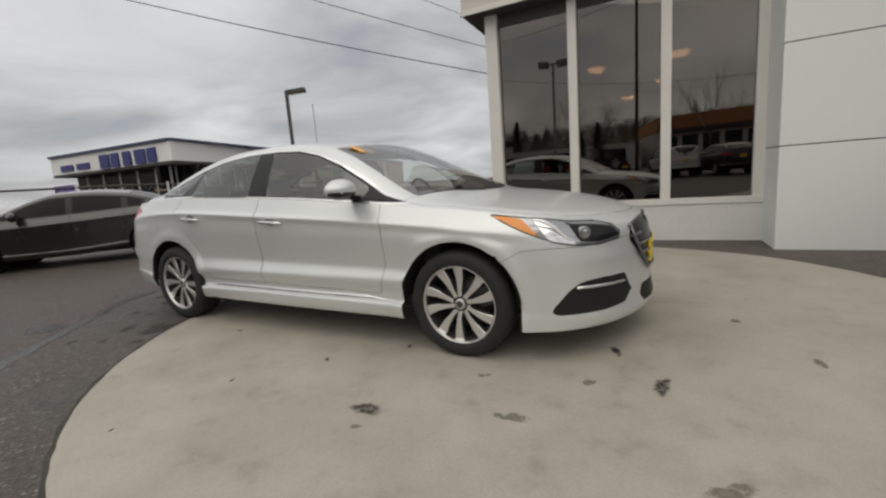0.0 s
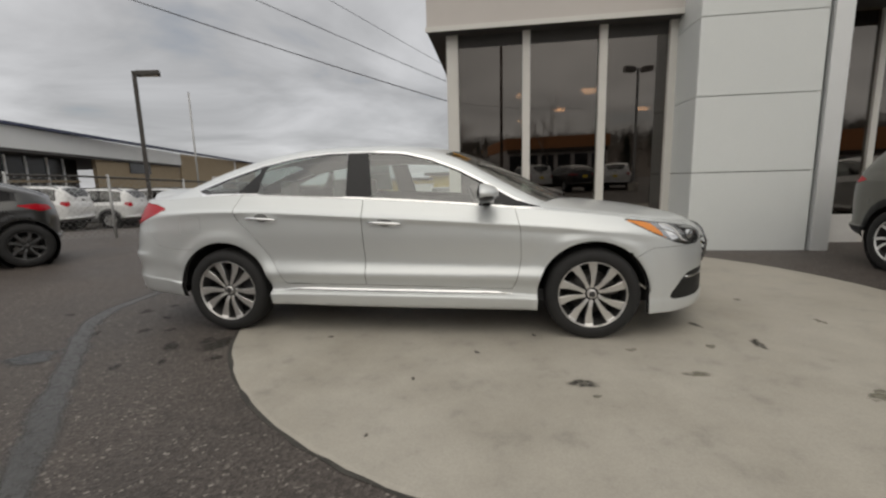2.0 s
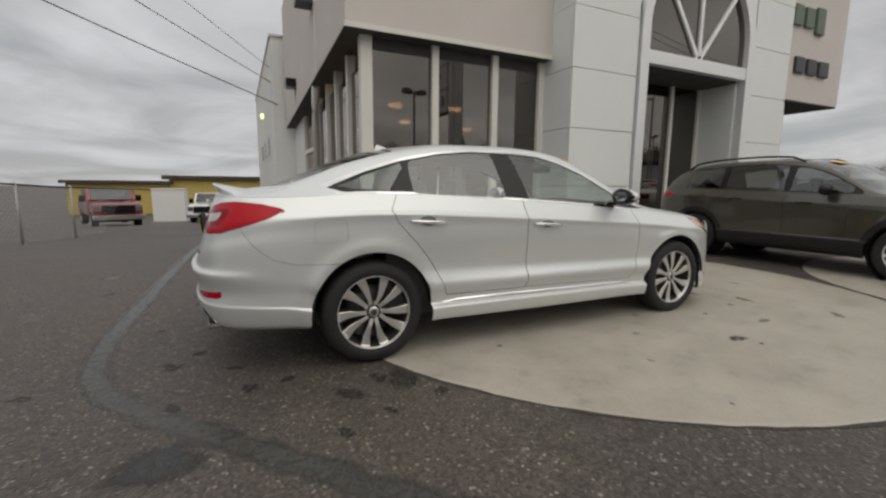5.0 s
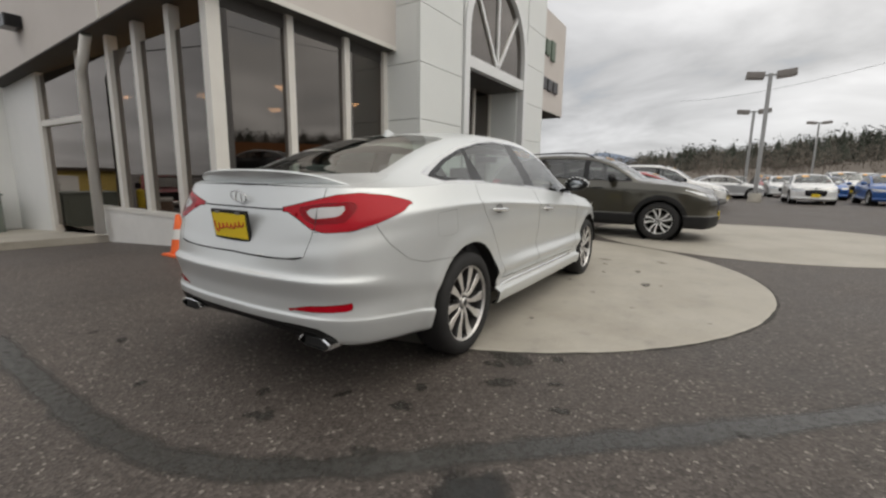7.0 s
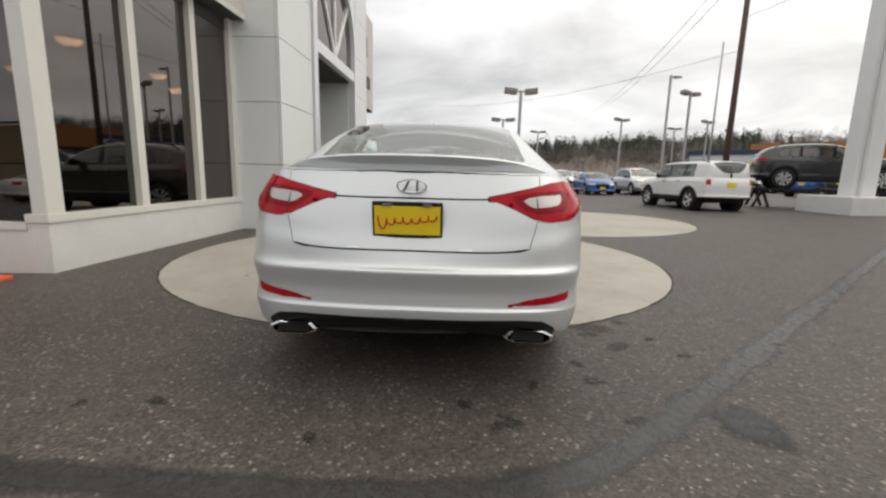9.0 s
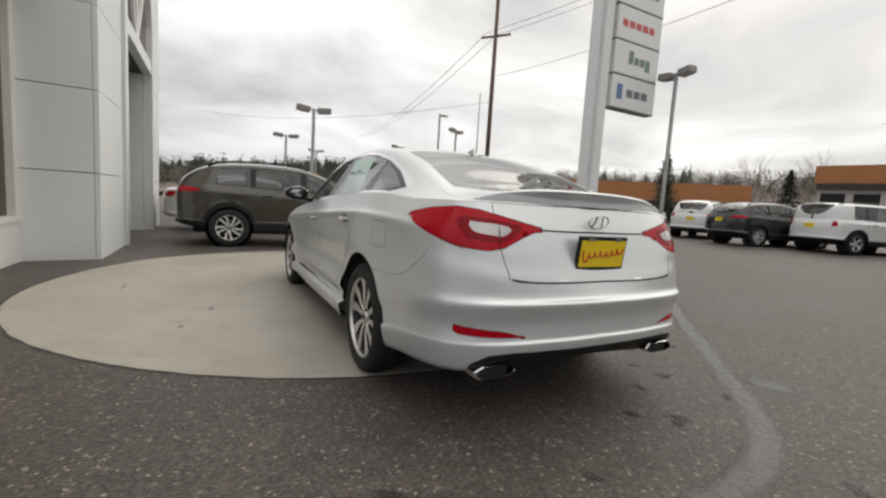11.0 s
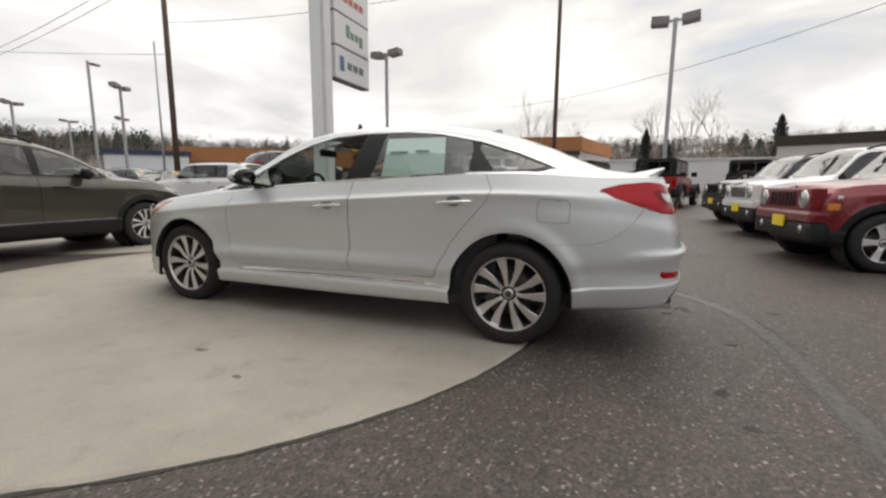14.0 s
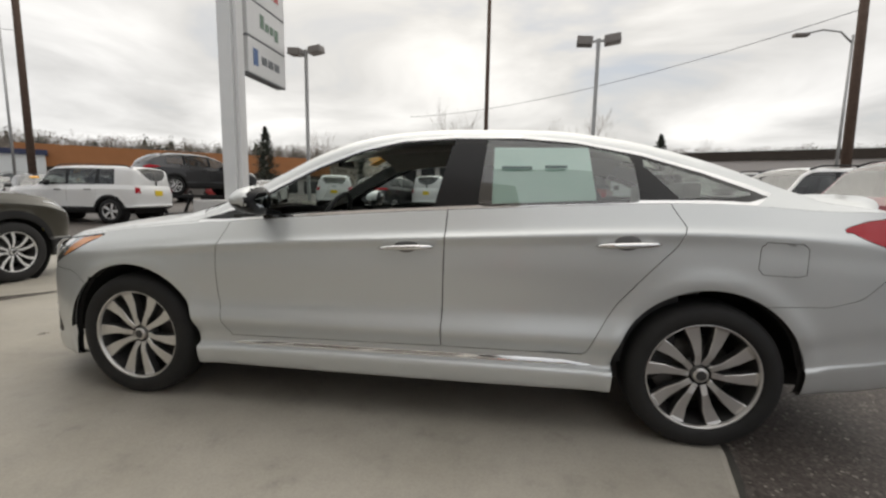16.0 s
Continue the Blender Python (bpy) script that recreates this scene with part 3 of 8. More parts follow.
SEAM = [(-3.0, 9.0), (-2.98, 5.7), (-3.02, 1.7), (-3.06, 0.2), (-3.0, -0.5), (-2.72, -0.95), (-2.3, -1.4), (-1.85, -1.9), (-1.3, -2.5), (-0.45, -3.45), (0.8, -4.85), (2.1, -6.3), (3.6, -8.0)]
part("tar_seam", sheet_strip(SEAM, 0.185, 0.0012, 0.26, 3), M["tar"], ground, "smooth tar repair seam")
part("tar_patch", blot(-2.50, -1.53, 0.20, 0.155, 0.0022, 5, 0.4), M["tar_gloss"], ground, "small tar patch")
part("tar_patch", blot(-3.6, 2.9, 0.16, 0.12, 0.0022, 6), M["tar"], ground)
part("tar_patch", blot(-3.0, -3.66, 0.42, 0.12, 0.0022, 7, 0.05), M["tar_gloss"], ground)
rnd = random.Random(12)
for i, (x, y, r) in enumerate([(-2.54, 1.13, 0.05), (-1.75, -1.62, 0.05), (-2.15, -0.95, 0.06), (-2.75, 0.35, 0.04), (-3.25, -0.6, 0.05), (-1.5, -2.35, 0.03),
                              (-3.4, 1.9, 0.05), (-1.65, -1.25, 0.09), (-1.45, -1.12, 0.07), (-3.1, 3.3, 0.05), (-1.32, -1.18, 0.14), (-2.51, -1.03, 0.05), (-2.57, -0.47, 0.06), (-1.18, -1.42, 0.06), (-2.44, -0.27, 0.05), (-2.22, -0.62, 0.05), (-1.94, -0.92, 0.05), (-2.6, -0.41, 0.04), (-2.59, 1.45, 0.04), (-1.5, -1.51, 0.04)]):
    part("oil_spot", blot(x, y, r * 1.2, r * 0.8, 0.0026, 40 + i, rnd.uniform(0, 3)), M["oil"], ground)


def pad(cx, cy, r, label):
    bm, rings, n = bmesh.new(), [], 120
    rnd = random.Random(int(cx * 10))
    edge = [r + rnd.uniform(-0.006, 0.006) for _ in range(n)]
    for k, dz in ((0.0, 0.008), (0.5, 0.008), (0.9, 0.008), (0.992, 0.008), (1.0, 0.001), (1.0, -0.05)):
        ring = []
        for i in range(n):
            t = 2 * math.pi * i / n
            y = cy + edge[i] * k * math.sin(t)
            ring.append(bm.verts.new((cx + edge[i] * k * math.cos(t), y, gz(y) + dz)))
        rings.append(ring)
    for p, q in zip(rings, rings[1:]):
        for i in range(n):
            bm.faces.new((p[i], p[(i + 1) % n], q[(i + 1) % n], q[i]))
    bmesh.ops.remove_doubles(bm, verts=bm.verts[:], dist=0.0005)
    bmesh.ops.recalc_face_normals(bm, faces=bm.faces[:])
    p = tagged(part("display_pad", bm, M["concrete"]), label, "pavement", "display pads", "structure")
    ring = sheet_strip([(cx + (r + 0.012) * math.cos(t), cy + (r + 0.012) * math.sin(t)) for t in np.linspace(0, 2 * math.pi, 90)], 0.024, 0.003, 0.6, 9)
    part("edge_joint", ring, M["joint"], p, "dirty joint round the slab")
    return p


pad1 = pad(1.42, 0.28, 3.0, "round pale concrete display slab with oil drips")
pad2 = pad(6.6, -2.75, 2.95, "round pale concrete display slab under the olive car")
for i, (x, y, rx, ry, mt) in enumerate([(1.22, -1.60, 0.085, 0.06, "oil"), (1.27, -1.74, 0.03, 0.02, "damp"), (2.49, -0.91, 0.10, 0.045, "oil"), (2.24, -0.54, 0.075, 0.028, "oil"), (-0.52, -0.99, 0.035, 0.02, "oil"), (1.62, -1.08, 0.045, 0.025, "damp"),
                                       (2.16, -0.98, 0.05, 0.03, "damp"), (0.25, -1.62, 0.025, 0.015, "oil"), (0.6, -1.2, 0.03, 0.015, "oil"), (1.9, -1.42, 0.09, 0.04, "damp"), (2.7, -1.6, 0.10, 0.05, "damp"), (0.15, -2.2, 0.02, 0.012, "oil"),
                                       (1.0, -0.85, 0.03, 0.02, "oil"), (-0.2, 1.9, 0.04, 0.02, "damp"), (0.3, 1.7, 0.05, 0.03, "damp"), (2.9, 0.2, 0.05, 0.03, "oil"), (3.2, -0.4, 0.06, 0.03, "damp")]):
    part("oil_drip", blot(x, y, rx, ry, 0.0092, 80 + i, i * 0.7), M[mt], pad1)
tagged(part("parking_line", sheet_strip([(-0.28, -13.1), (-0.33, -16.1)], 0.10, 0.005, 0.15, 2), M["line_paint"]), "worn white parking line on the asphalt", "road marking", kind="structure")

# ---- dealership building ----
M["cream_frame"] = worn("cream_frame", (0.66, 0.64, 0.60), (0.72, 0.70, 0.66), 3, 60, 0.45, 0.08, 0.05)
M["plinth"] = worn("plinth", (0.62, 0.61, 0.59), (0.72, 0.71, 0.69), 2.5, 35, 0.7, 0.1, 0.25)
M["stucco"] = worn("stucco", (0.57, 0.53, 0.50), (0.62, 0.58, 0.55), 1.2, 120, 0.85, 0.06, 0.35, 0.003)
M["panel"] = worn("panel", (0.70, 0.725, 0.715), (0.75, 0.77, 0.76), 0.9, 50, 0.42, 0.06, 0.02)
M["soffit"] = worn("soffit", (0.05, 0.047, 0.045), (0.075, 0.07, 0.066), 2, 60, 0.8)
M["bright_frame"] = material("bright_frame", (0.74, 0.75, 0.75), 0.36, 0.25)
M["shop_glass"] = pane("shop_glass", (0.075, 0.064, 0.055), (0.98, 0.91, 0.85), 2.25)
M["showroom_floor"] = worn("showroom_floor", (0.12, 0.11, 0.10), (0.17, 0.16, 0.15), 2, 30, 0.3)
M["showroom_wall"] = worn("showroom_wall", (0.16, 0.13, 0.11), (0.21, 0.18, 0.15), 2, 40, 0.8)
M["white_metal"] = worn("white_metal", (0.70, 0.71, 0.70), (0.76, 0.76, 0.75), 1.5, 40, 0.5, 0.08, 0.05)
glow = bpy.data.materials.new("lamp_glow")
glow.use_nodes = True
glow.node_tree.nodes["Principled BSDF"].inputs["Emission Color"].default_value = (1.0, 0.68, 0.38, 1)
glow.node_tree.nodes["Principled BSDF"].inputs["Emission Strength"].default_value = 42.0
glow.node_tree.nodes["Principled BSDF"].inputs["Base Color"].default_value = (0.8, 0.5, 0.3, 1)
M["lamp_glow"] = glow
glow = bpy.data.materials.new("lamp_green")
glow.use_nodes = True
glow.node_tree.nodes["Principled BSDF"].inputs["Emission Color"].default_value = (0.75, 1.0, 0.35, 1)
glow.node_tree.nodes["Principled BSDF"].inputs["Emission Strength"].default_value = 1.2
M["lamp_green"] = glow
M["lamp_shade"] = material("lamp_shade", (0.10, 0.08, 0.06), 0.4, 0.6)
M["green_letter"] = material("green_letter", (0.10, 0.14, 0.10), 0.5)
M["dark_letter"] = material("dark_letter", (0.05, 0.05, 0.055), 0.5)

shop = thing("dealership_building", "pale grey car dealership with glazed showroom and arched portal", "building")


def slab(name, mat, label, *b, bevel=0.0):
    return part(name, boxes(*b, bevel=bevel), mat, shop, label)


slab("front_plinth", M["plinth"], "white painted block plinth wall", (-0.2, 3.58, 3.90, 4.12, -0.5, 0.48))
slab("front_sill", M["cream_frame"], "", (-0.215, 3.58, 3.88, 4.13, 0.48, 0.56))
slab("side_plinth", M["plinth"], "", (-0.2, 0.02, 4.12, 8.2, -0.8, 0.40))
slab("side_sill", M["cream_frame"], "", (-0.215, 0.03, 4.13, 8.2, 0.40, 0.47))


def mullion(x0, x1, y0, y1, z0, z1):
    part("mullion", boxes((x0, x1, y0, y1, z0, z1), bevel=0.006), M["cream_frame"], shop)


for x0, x1 in ((-0.2, 0.0), (1.105, 1.235), (2.365, 2.495), (3.46, 3.58)):
    mullion(x0, x1, 3.90, 4.06, 0.56, 3.70)
for y0, y1, z0 in ((4.88, 5.02, 0.47), (5.98, 6.12, 0.47), (7.0, 7.14, 0.47), (8.35, 8.49, -0.2), (10.75, 10.95, -0.3)):
    mullion(-0.2, -0.04, y0, y1, z0, 3.55)
part("downpipe", tube(bmesh.new(), [(-0.34, 7.78, -0.05), (-0.34, 7.78, 2.86), (-0.36, 7.62, 3.08), (-0.40, 7.25, 3.44)], 0.085, 12), M["cream_frame"], shop, "cream round downpipe")
for x0, x1 in ((0.0, 1.105), (1.235, 2.365), (2.495, 3.46)):
    slab("window_pane", M["shop_glass"], "", (x0, x1, 3.985, 3.995, 0.56, 3.42))
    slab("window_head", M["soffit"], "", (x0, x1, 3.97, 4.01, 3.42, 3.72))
for y0, y1, z0 in ((4.06, 4.88, 0.47), (5.02, 5.98, 0.47), (6.12, 7.0, 0.47), (7.14, 8.35, 0.47), (8.49, 10.75, -0.1)):
    slab("window_pane", M["shop_glass"], "", (-0.125, -0.115, y0, y1, z0, 3.2))
slab("door_rail", M["cream_frame"], "", (-0.19, -0.06, 8.49, 10.75, 2.10, 2.22))
slab("side_wall", M["white_metal"], "pale end wall of the showroom", (-0.2, 0.05, 10.95, 13.2, -0.8, 3.7))
# upper storey with its sloping eave along the flank
bm = bmesh.new()
prof = [(3.68, 3.655), (13.0, 3.16)]
vs = []
for y, zb in prof:
    vs.append([bm.verts.new(p) for p in ((-0.5, y, zb), (-0.5, y, 7.1), (3.62, y, 7.1), (3.62, y, zb))])
a, b = vs
for i in range(4):
    bm.faces.new((a[i], a[(i + 1) % 4], b[(i + 1) % 4], b[i]))
bm.faces.new(a[::-1])
bm.faces.new(b)
bmesh.ops.recalc_face_normals(bm, faces=bm.faces[:])
part("upper_storey", bm, M["stucco"], shop, "smooth warm grey rendered upper storey")
bm = bmesh.new()
for y0, y1, za, zb in ((3.685, 13.0, 3.652, 3.157),):
    q = [bm.verts.new(p) for p in ((-0.495, y0, za - 0.004), (3.6, y0, za - 0.004), (3.6, y1, zb - 0.004), (-0.495, y1, zb - 0.004))]
    bm.faces.new(q)
    r = bmesh.ops.extrude_face_region(bm, geom=bm.faces[:])
    bmesh.ops.translate(bm, verts=[g for g in r["geom"] if isinstance(g, bmesh.types.BMVert)], vec=(0, 0, -0.02))
bmesh.ops.recalc_face_normals(bm, faces=bm.faces[:])
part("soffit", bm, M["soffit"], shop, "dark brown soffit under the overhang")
slab("drip_edge", M["cream_frame"], "", (-0.52, 3.575, 3.655, 3.68, 3.62, 3.70))
# farther, taller hall behind
slab("rear_hall", M["white_metal"], "tall pale metal-clad hall", (-0.9, 12, 13.2, 26, -3.0, 6.2))
for y in np.arange(13.6, 26, 0.6):
    slab("wall_rib", M["white_metal"], "", (-0.93, -0.9, float(y), float(y) + 0.05, -0.8, 6.15))
for y in (15.5, 18.0, 20.5):
    slab("hall_window", M["gloss_black"], "", (-0.94, -0.9, y, y + 1.2, 2.4, 3.1))
slab("roof_flashing", M["cream_frame"], "", (-0.95, 12, 13.15, 26.05, 6.2, 6.28))

slab("hall_lamp", M["lamp_green"], "small greenish wall lamp", (-1.05, -0.93, 18.6, 18.85, 4.2, 4.42), bevel=0.03)

# portal of metal panels with the arch
PX0, PX1, AX0, AX1, PY = 3.58, 10.5, 5.25, 9.0, 3.065
rows = [-0.4, 1.165, 2.265, 3.36, 4.46, 5.56, 6.66, 7.76, 8.86]
for z0, z1 in zip(rows, rows[1:]):
    for x0, x1 in ((PX0, AX0 - 0.02), (AX1 + 0.02, PX1)):
        slab("wall_panel", M["panel"], "", (x0, x1, PY, PY + 0.06, z0 + 0.006, z1 - 0.006), bevel=0.004)
    slab("wall_panel", M["panel"], "", (PX0, PX0 + 0.06, PY + 0.066, 4.35, z0 + 0.006, z1 - 0.006), bevel=0.004)
    slab("wall_panel", M["panel"], "", (PX1 - 0.06, PX1, PY + 0.066, 4.35, z0 + 0.006, z1 - 0.006), bevel=0.004)
for x0, x1 in ((PX0 + 0.065, AX0 - 0.02), (AX1 + 0.02, PX1 - 0.065)):
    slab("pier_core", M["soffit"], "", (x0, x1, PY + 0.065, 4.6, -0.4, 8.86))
CXA, RA, SPR = 7.125, 1.62, 4.40


def arch_ring(r0, r1, y0, y1, z_bot):
    """A round-headed frame between two radii."""
    bm, rows = bmesh.new(), []
    pts = [(-1, z_bot)] + [(-math.cos(t), None, math.sin(t)) for t in np.linspace(0, math.pi, 33)] + [(1, z_bot)]
    for p in pts:
        row = []
        for r in (r0, r1):
            x, z = (p[0] * r, z_bot) if len(p) == 2 else (p[0] * r, SPR + p[2] * r)
            for y in (y0, y1):
                row.append(bm.verts.new((CXA + x, y, z)))
        rows.append(row)
    for a, b in zip(rows, rows[1:]):
        for i, j in ((0, 1), (1, 3), (3, 2), (2, 0)):
            bm.faces.new((a[i], a[j], b[j], b[i]))
    bm.faces.new([rows[0][i] for i in (0, 1, 3, 2)])
    bm.faces.new([rows[-1][i] for i in (0, 2, 3, 1)])
    bmesh.ops.recalc_face_normals(bm, faces=bm.faces[:])
    return bm


part("arch_frame", arch_ring(RA, RA + 0.23, PY - 0.05, PY + 0.14, -0.1), M["bright_frame"], shop, "bright metal arched portal frame")
# wall above the arch
bm, rows2 = bmesh.new(), []
for t in np.linspace(0, math.pi, 33):
    x, z = CXA - (RA + 0.23) * math.cos(t), SPR + (RA + 0.23) * math.sin(t)
    rows2.append([bm.verts.new(p) for p in ((x, PY, z), (x, PY + 0.06, z), (x, PY + 0.06, 8.86), (x, PY, 8.86))])
for a, b in zip(rows2, rows2[1:]):
    for i, j in ((0, 1), (1, 2), (2, 3), (3, 0)):
        bm.faces.new((a[i], a[j], b[j], b[i]))
bmesh.ops.recalc_face_normals(bm, faces=bm.faces[:])
part("arch_wall", bm, M["panel"], shop)
slab("portal_beam", M["bright_frame"], "bright metal beam under the fanlight", (CXA - RA, CXA + RA, PY - 0.03, PY + 0.14, 3.66, 3.92), bevel=0.006)
bm, q = bmesh.new(), []
fan = [(CXA - RA, 3.92)] + [(CXA - RA * math.cos(t), SPR + RA * math.sin(t)) for t in np.linspace(0, math.pi, 33)] + [(CXA + RA, 3.92)]
bm.faces.new([bm.verts.new((x, PY + 0.07, z)) for x, z in fan])
part("fanlight_pane", bm, M["shop_glass"], shop)
for dx, dz in ((0, RA), (-0.78 * RA, 0.80 * RA), (0.78 * RA, 0.80 * RA)):
    part("fanlight_bar", solid(bmesh.new(), (CXA, PY + 0.05, 3.90), (CXA + dx, PY + 0.05, SPR + dz * 0.92), 0.09, 0.06, up=(0, 1, 0)), M["bright_frame"], shop)
# vestibule
slab("vestibule_side", M["panel"], "", (CXA - RA - 0.02, CXA - RA + 0.05, PY + 0.15, 4.20, -0.3, 3.7))
slab("vestibule_side", M["panel"], "", (CXA + RA - 0.05, CXA + RA + 0.02, PY + 0.15, 4.20, -0.3, 3.7))
slab("vestibule_ceiling", M["soffit"], "", (CXA - RA, CXA + RA, PY + 0.15, 5.4, 3.62, 3.70))
slab("door_pane", M["shop_glass"], "", (CXA - RA + 0.05, CXA + RA - 0.05, 4.10, 4.11, 0.0, 3.60))
slab("door_sill", M["plinth"], "", (5.56, 6.62, 4.04, 4.17, -0.3, 0.42))
for x in (5.60, 6.66, 7.63, 8.64):
    slab("door_stile", M["cream_frame"], "", (x - 0.045, x + 0.045, 4.04, 4.16, -0.2, 3.61))
# dark wall and unseen roof, added to block the sky behind the fanlight
slab("fanlight_backing", M["soffit"], "", (PX0 + 0.07, PX1 - 0.07, 4.62, 4.72, 3.80, 8.8))
slab("fanlight_cover", M["soffit"], "", (PX0 + 0.07, PX1 - 0.07, PY + 0.07, 4.72, 8.72, 8.80))
# far wing
slab("far_upper_storey", M["stucco"], "", (PX1, 14.45, 3.68, 8.5, 3.62, 7.1))
slab("far_soffit", M["soffit"], "", (PX1 + 0.01, 14.43, 3.70, 8.5, 3.58, 3.61))
slab("far_plinth", M["plinth"], "", (PX1, 12.1, 3.90, 4.12, -0.4, 0.5))
slab("far_pane", M["shop_glass"], "", (PX1, 12.1, 3.985, 3.995, 0.5, 3.6))
slab("far_side_pane", M["shop_glass"], "", (12.1, 12.11, 3.99, 8.4, 0.3, 3.6))
for x in (11.2, 12.03):
    mullion(x, x + 0.12, 3.90, 4.06, 0.5, 3.62)
# raised letters, left as plain blocks
for i, (x, w, h) in enumerate(((11.15, 0.30, 0.72), (11.6, 0.42, 0.52), (12.15, 0.42, 0.52), (12.7, 0.42, 0.60))):
    slab("sign_letter", M["green_letter"], "", (x, x + w, 3.60, 3.68, 5.55 - (0.1 if i == 3 else 0), 5.55 + h), bevel=0.03)
for x, w, h in ((11.1, 0.42, 0.62), (11.9, 0.46, 0.42), (12.5, 0.46, 0.42), (13.1, 0.5, 0.42)):
    slab("sign_letter", M["dark_letter"], "", (x, x + w, 3.60, 3.68, 4.35, 4.35 + h), bevel=0.03)
# flank fittings
slab("flood_lamp", M["gloss_black"], "black wall floodlight", (-0.78, -0.5, 9.9, 10.35, 3.92, 4.16), bevel=0.03)
slab("wall_camera", M["dark_letter"], "", (-0.85, -0.5, 6.55, 6.95, 4.95, 5.07), bevel=0.02)
slab("conduit", M["cream_frame"], "", (-0.53, -0.5, 6.35, 6.40, 3.5, 5.0))
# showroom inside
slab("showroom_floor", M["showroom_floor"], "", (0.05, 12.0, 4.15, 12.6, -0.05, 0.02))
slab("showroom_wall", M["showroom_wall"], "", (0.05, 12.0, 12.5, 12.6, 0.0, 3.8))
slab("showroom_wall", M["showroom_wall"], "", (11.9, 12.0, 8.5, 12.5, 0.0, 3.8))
slab("showroom_ceiling", M["soffit"], "", (3.62, 12.0, 5.4, 12.6, 3.62, 3.75))


def pendant(x, y, z):
    lamp = thing("pendant_lamp", "amber glass pendant lamp lit inside the showroom", "lamp", "showroom pendants", pose(x, y, z))
    part("shade", lathe([(0.05, 0.16), (0.13, 0.12), (0.19, 0.02), (0.20, -0.02)], 20, "z"), M["lamp_shade"], lamp)
    part("bulb_glass", lathe([(0.0, -0.10), (0.12, -0.08), (0.17, -0.02), (0.17, 0.0)], 20, "z"), M["lamp_glow"], lamp)
    part("rod", tube(bmesh.new(), [(0, 0, 0.15), (0, 0, 3.66 - z)], 0.012, 6), M["lamp_shade"], lamp)


for x, y, z in ((2.3, 8.6, 3.02), (1.2, 6.2, 3.0), (2.6, 6.0, 3.0), (5.0, 6.3, 3.0), (4.6, 9.0, 3.0), (6.6, 7.0, 3.0), (1.4, 10.6, 3.0), (8.0, 7.2, 3.0)):
    pendant(x, y, z)
# kerbed walk along the flank
bm = bmesh.new()
ring = [(-0.2, 7.85), (-1.5, 8.25), (-2.75, 8.35), (-2.95, 8.6), (-2.75, 8.95), (-1.6, 9.6), (-1.3, 11.5), (-1.3, 13.2), (-0.2, 13.2)]
lo = [bm.verts.new((x, y, gz(y) - 0.1)) for x, y in ring]
hi = [bm.verts.new((x, y, gz(y) + 0.14)) for x, y in ring]
for i in range(len(ring)):
    j = (i + 1) % len(ring)
    bm.faces.new((lo[i], lo[j], hi[j], hi[i]))
bm.faces.new(hi)
bmesh.ops.recalc_face_normals(bm, faces=bm.faces[:])
tagged(part("kerbed_walk", bm, M["concrete"]), "raised concrete walk with a kerb along the flank", "pavement", kind="structure")


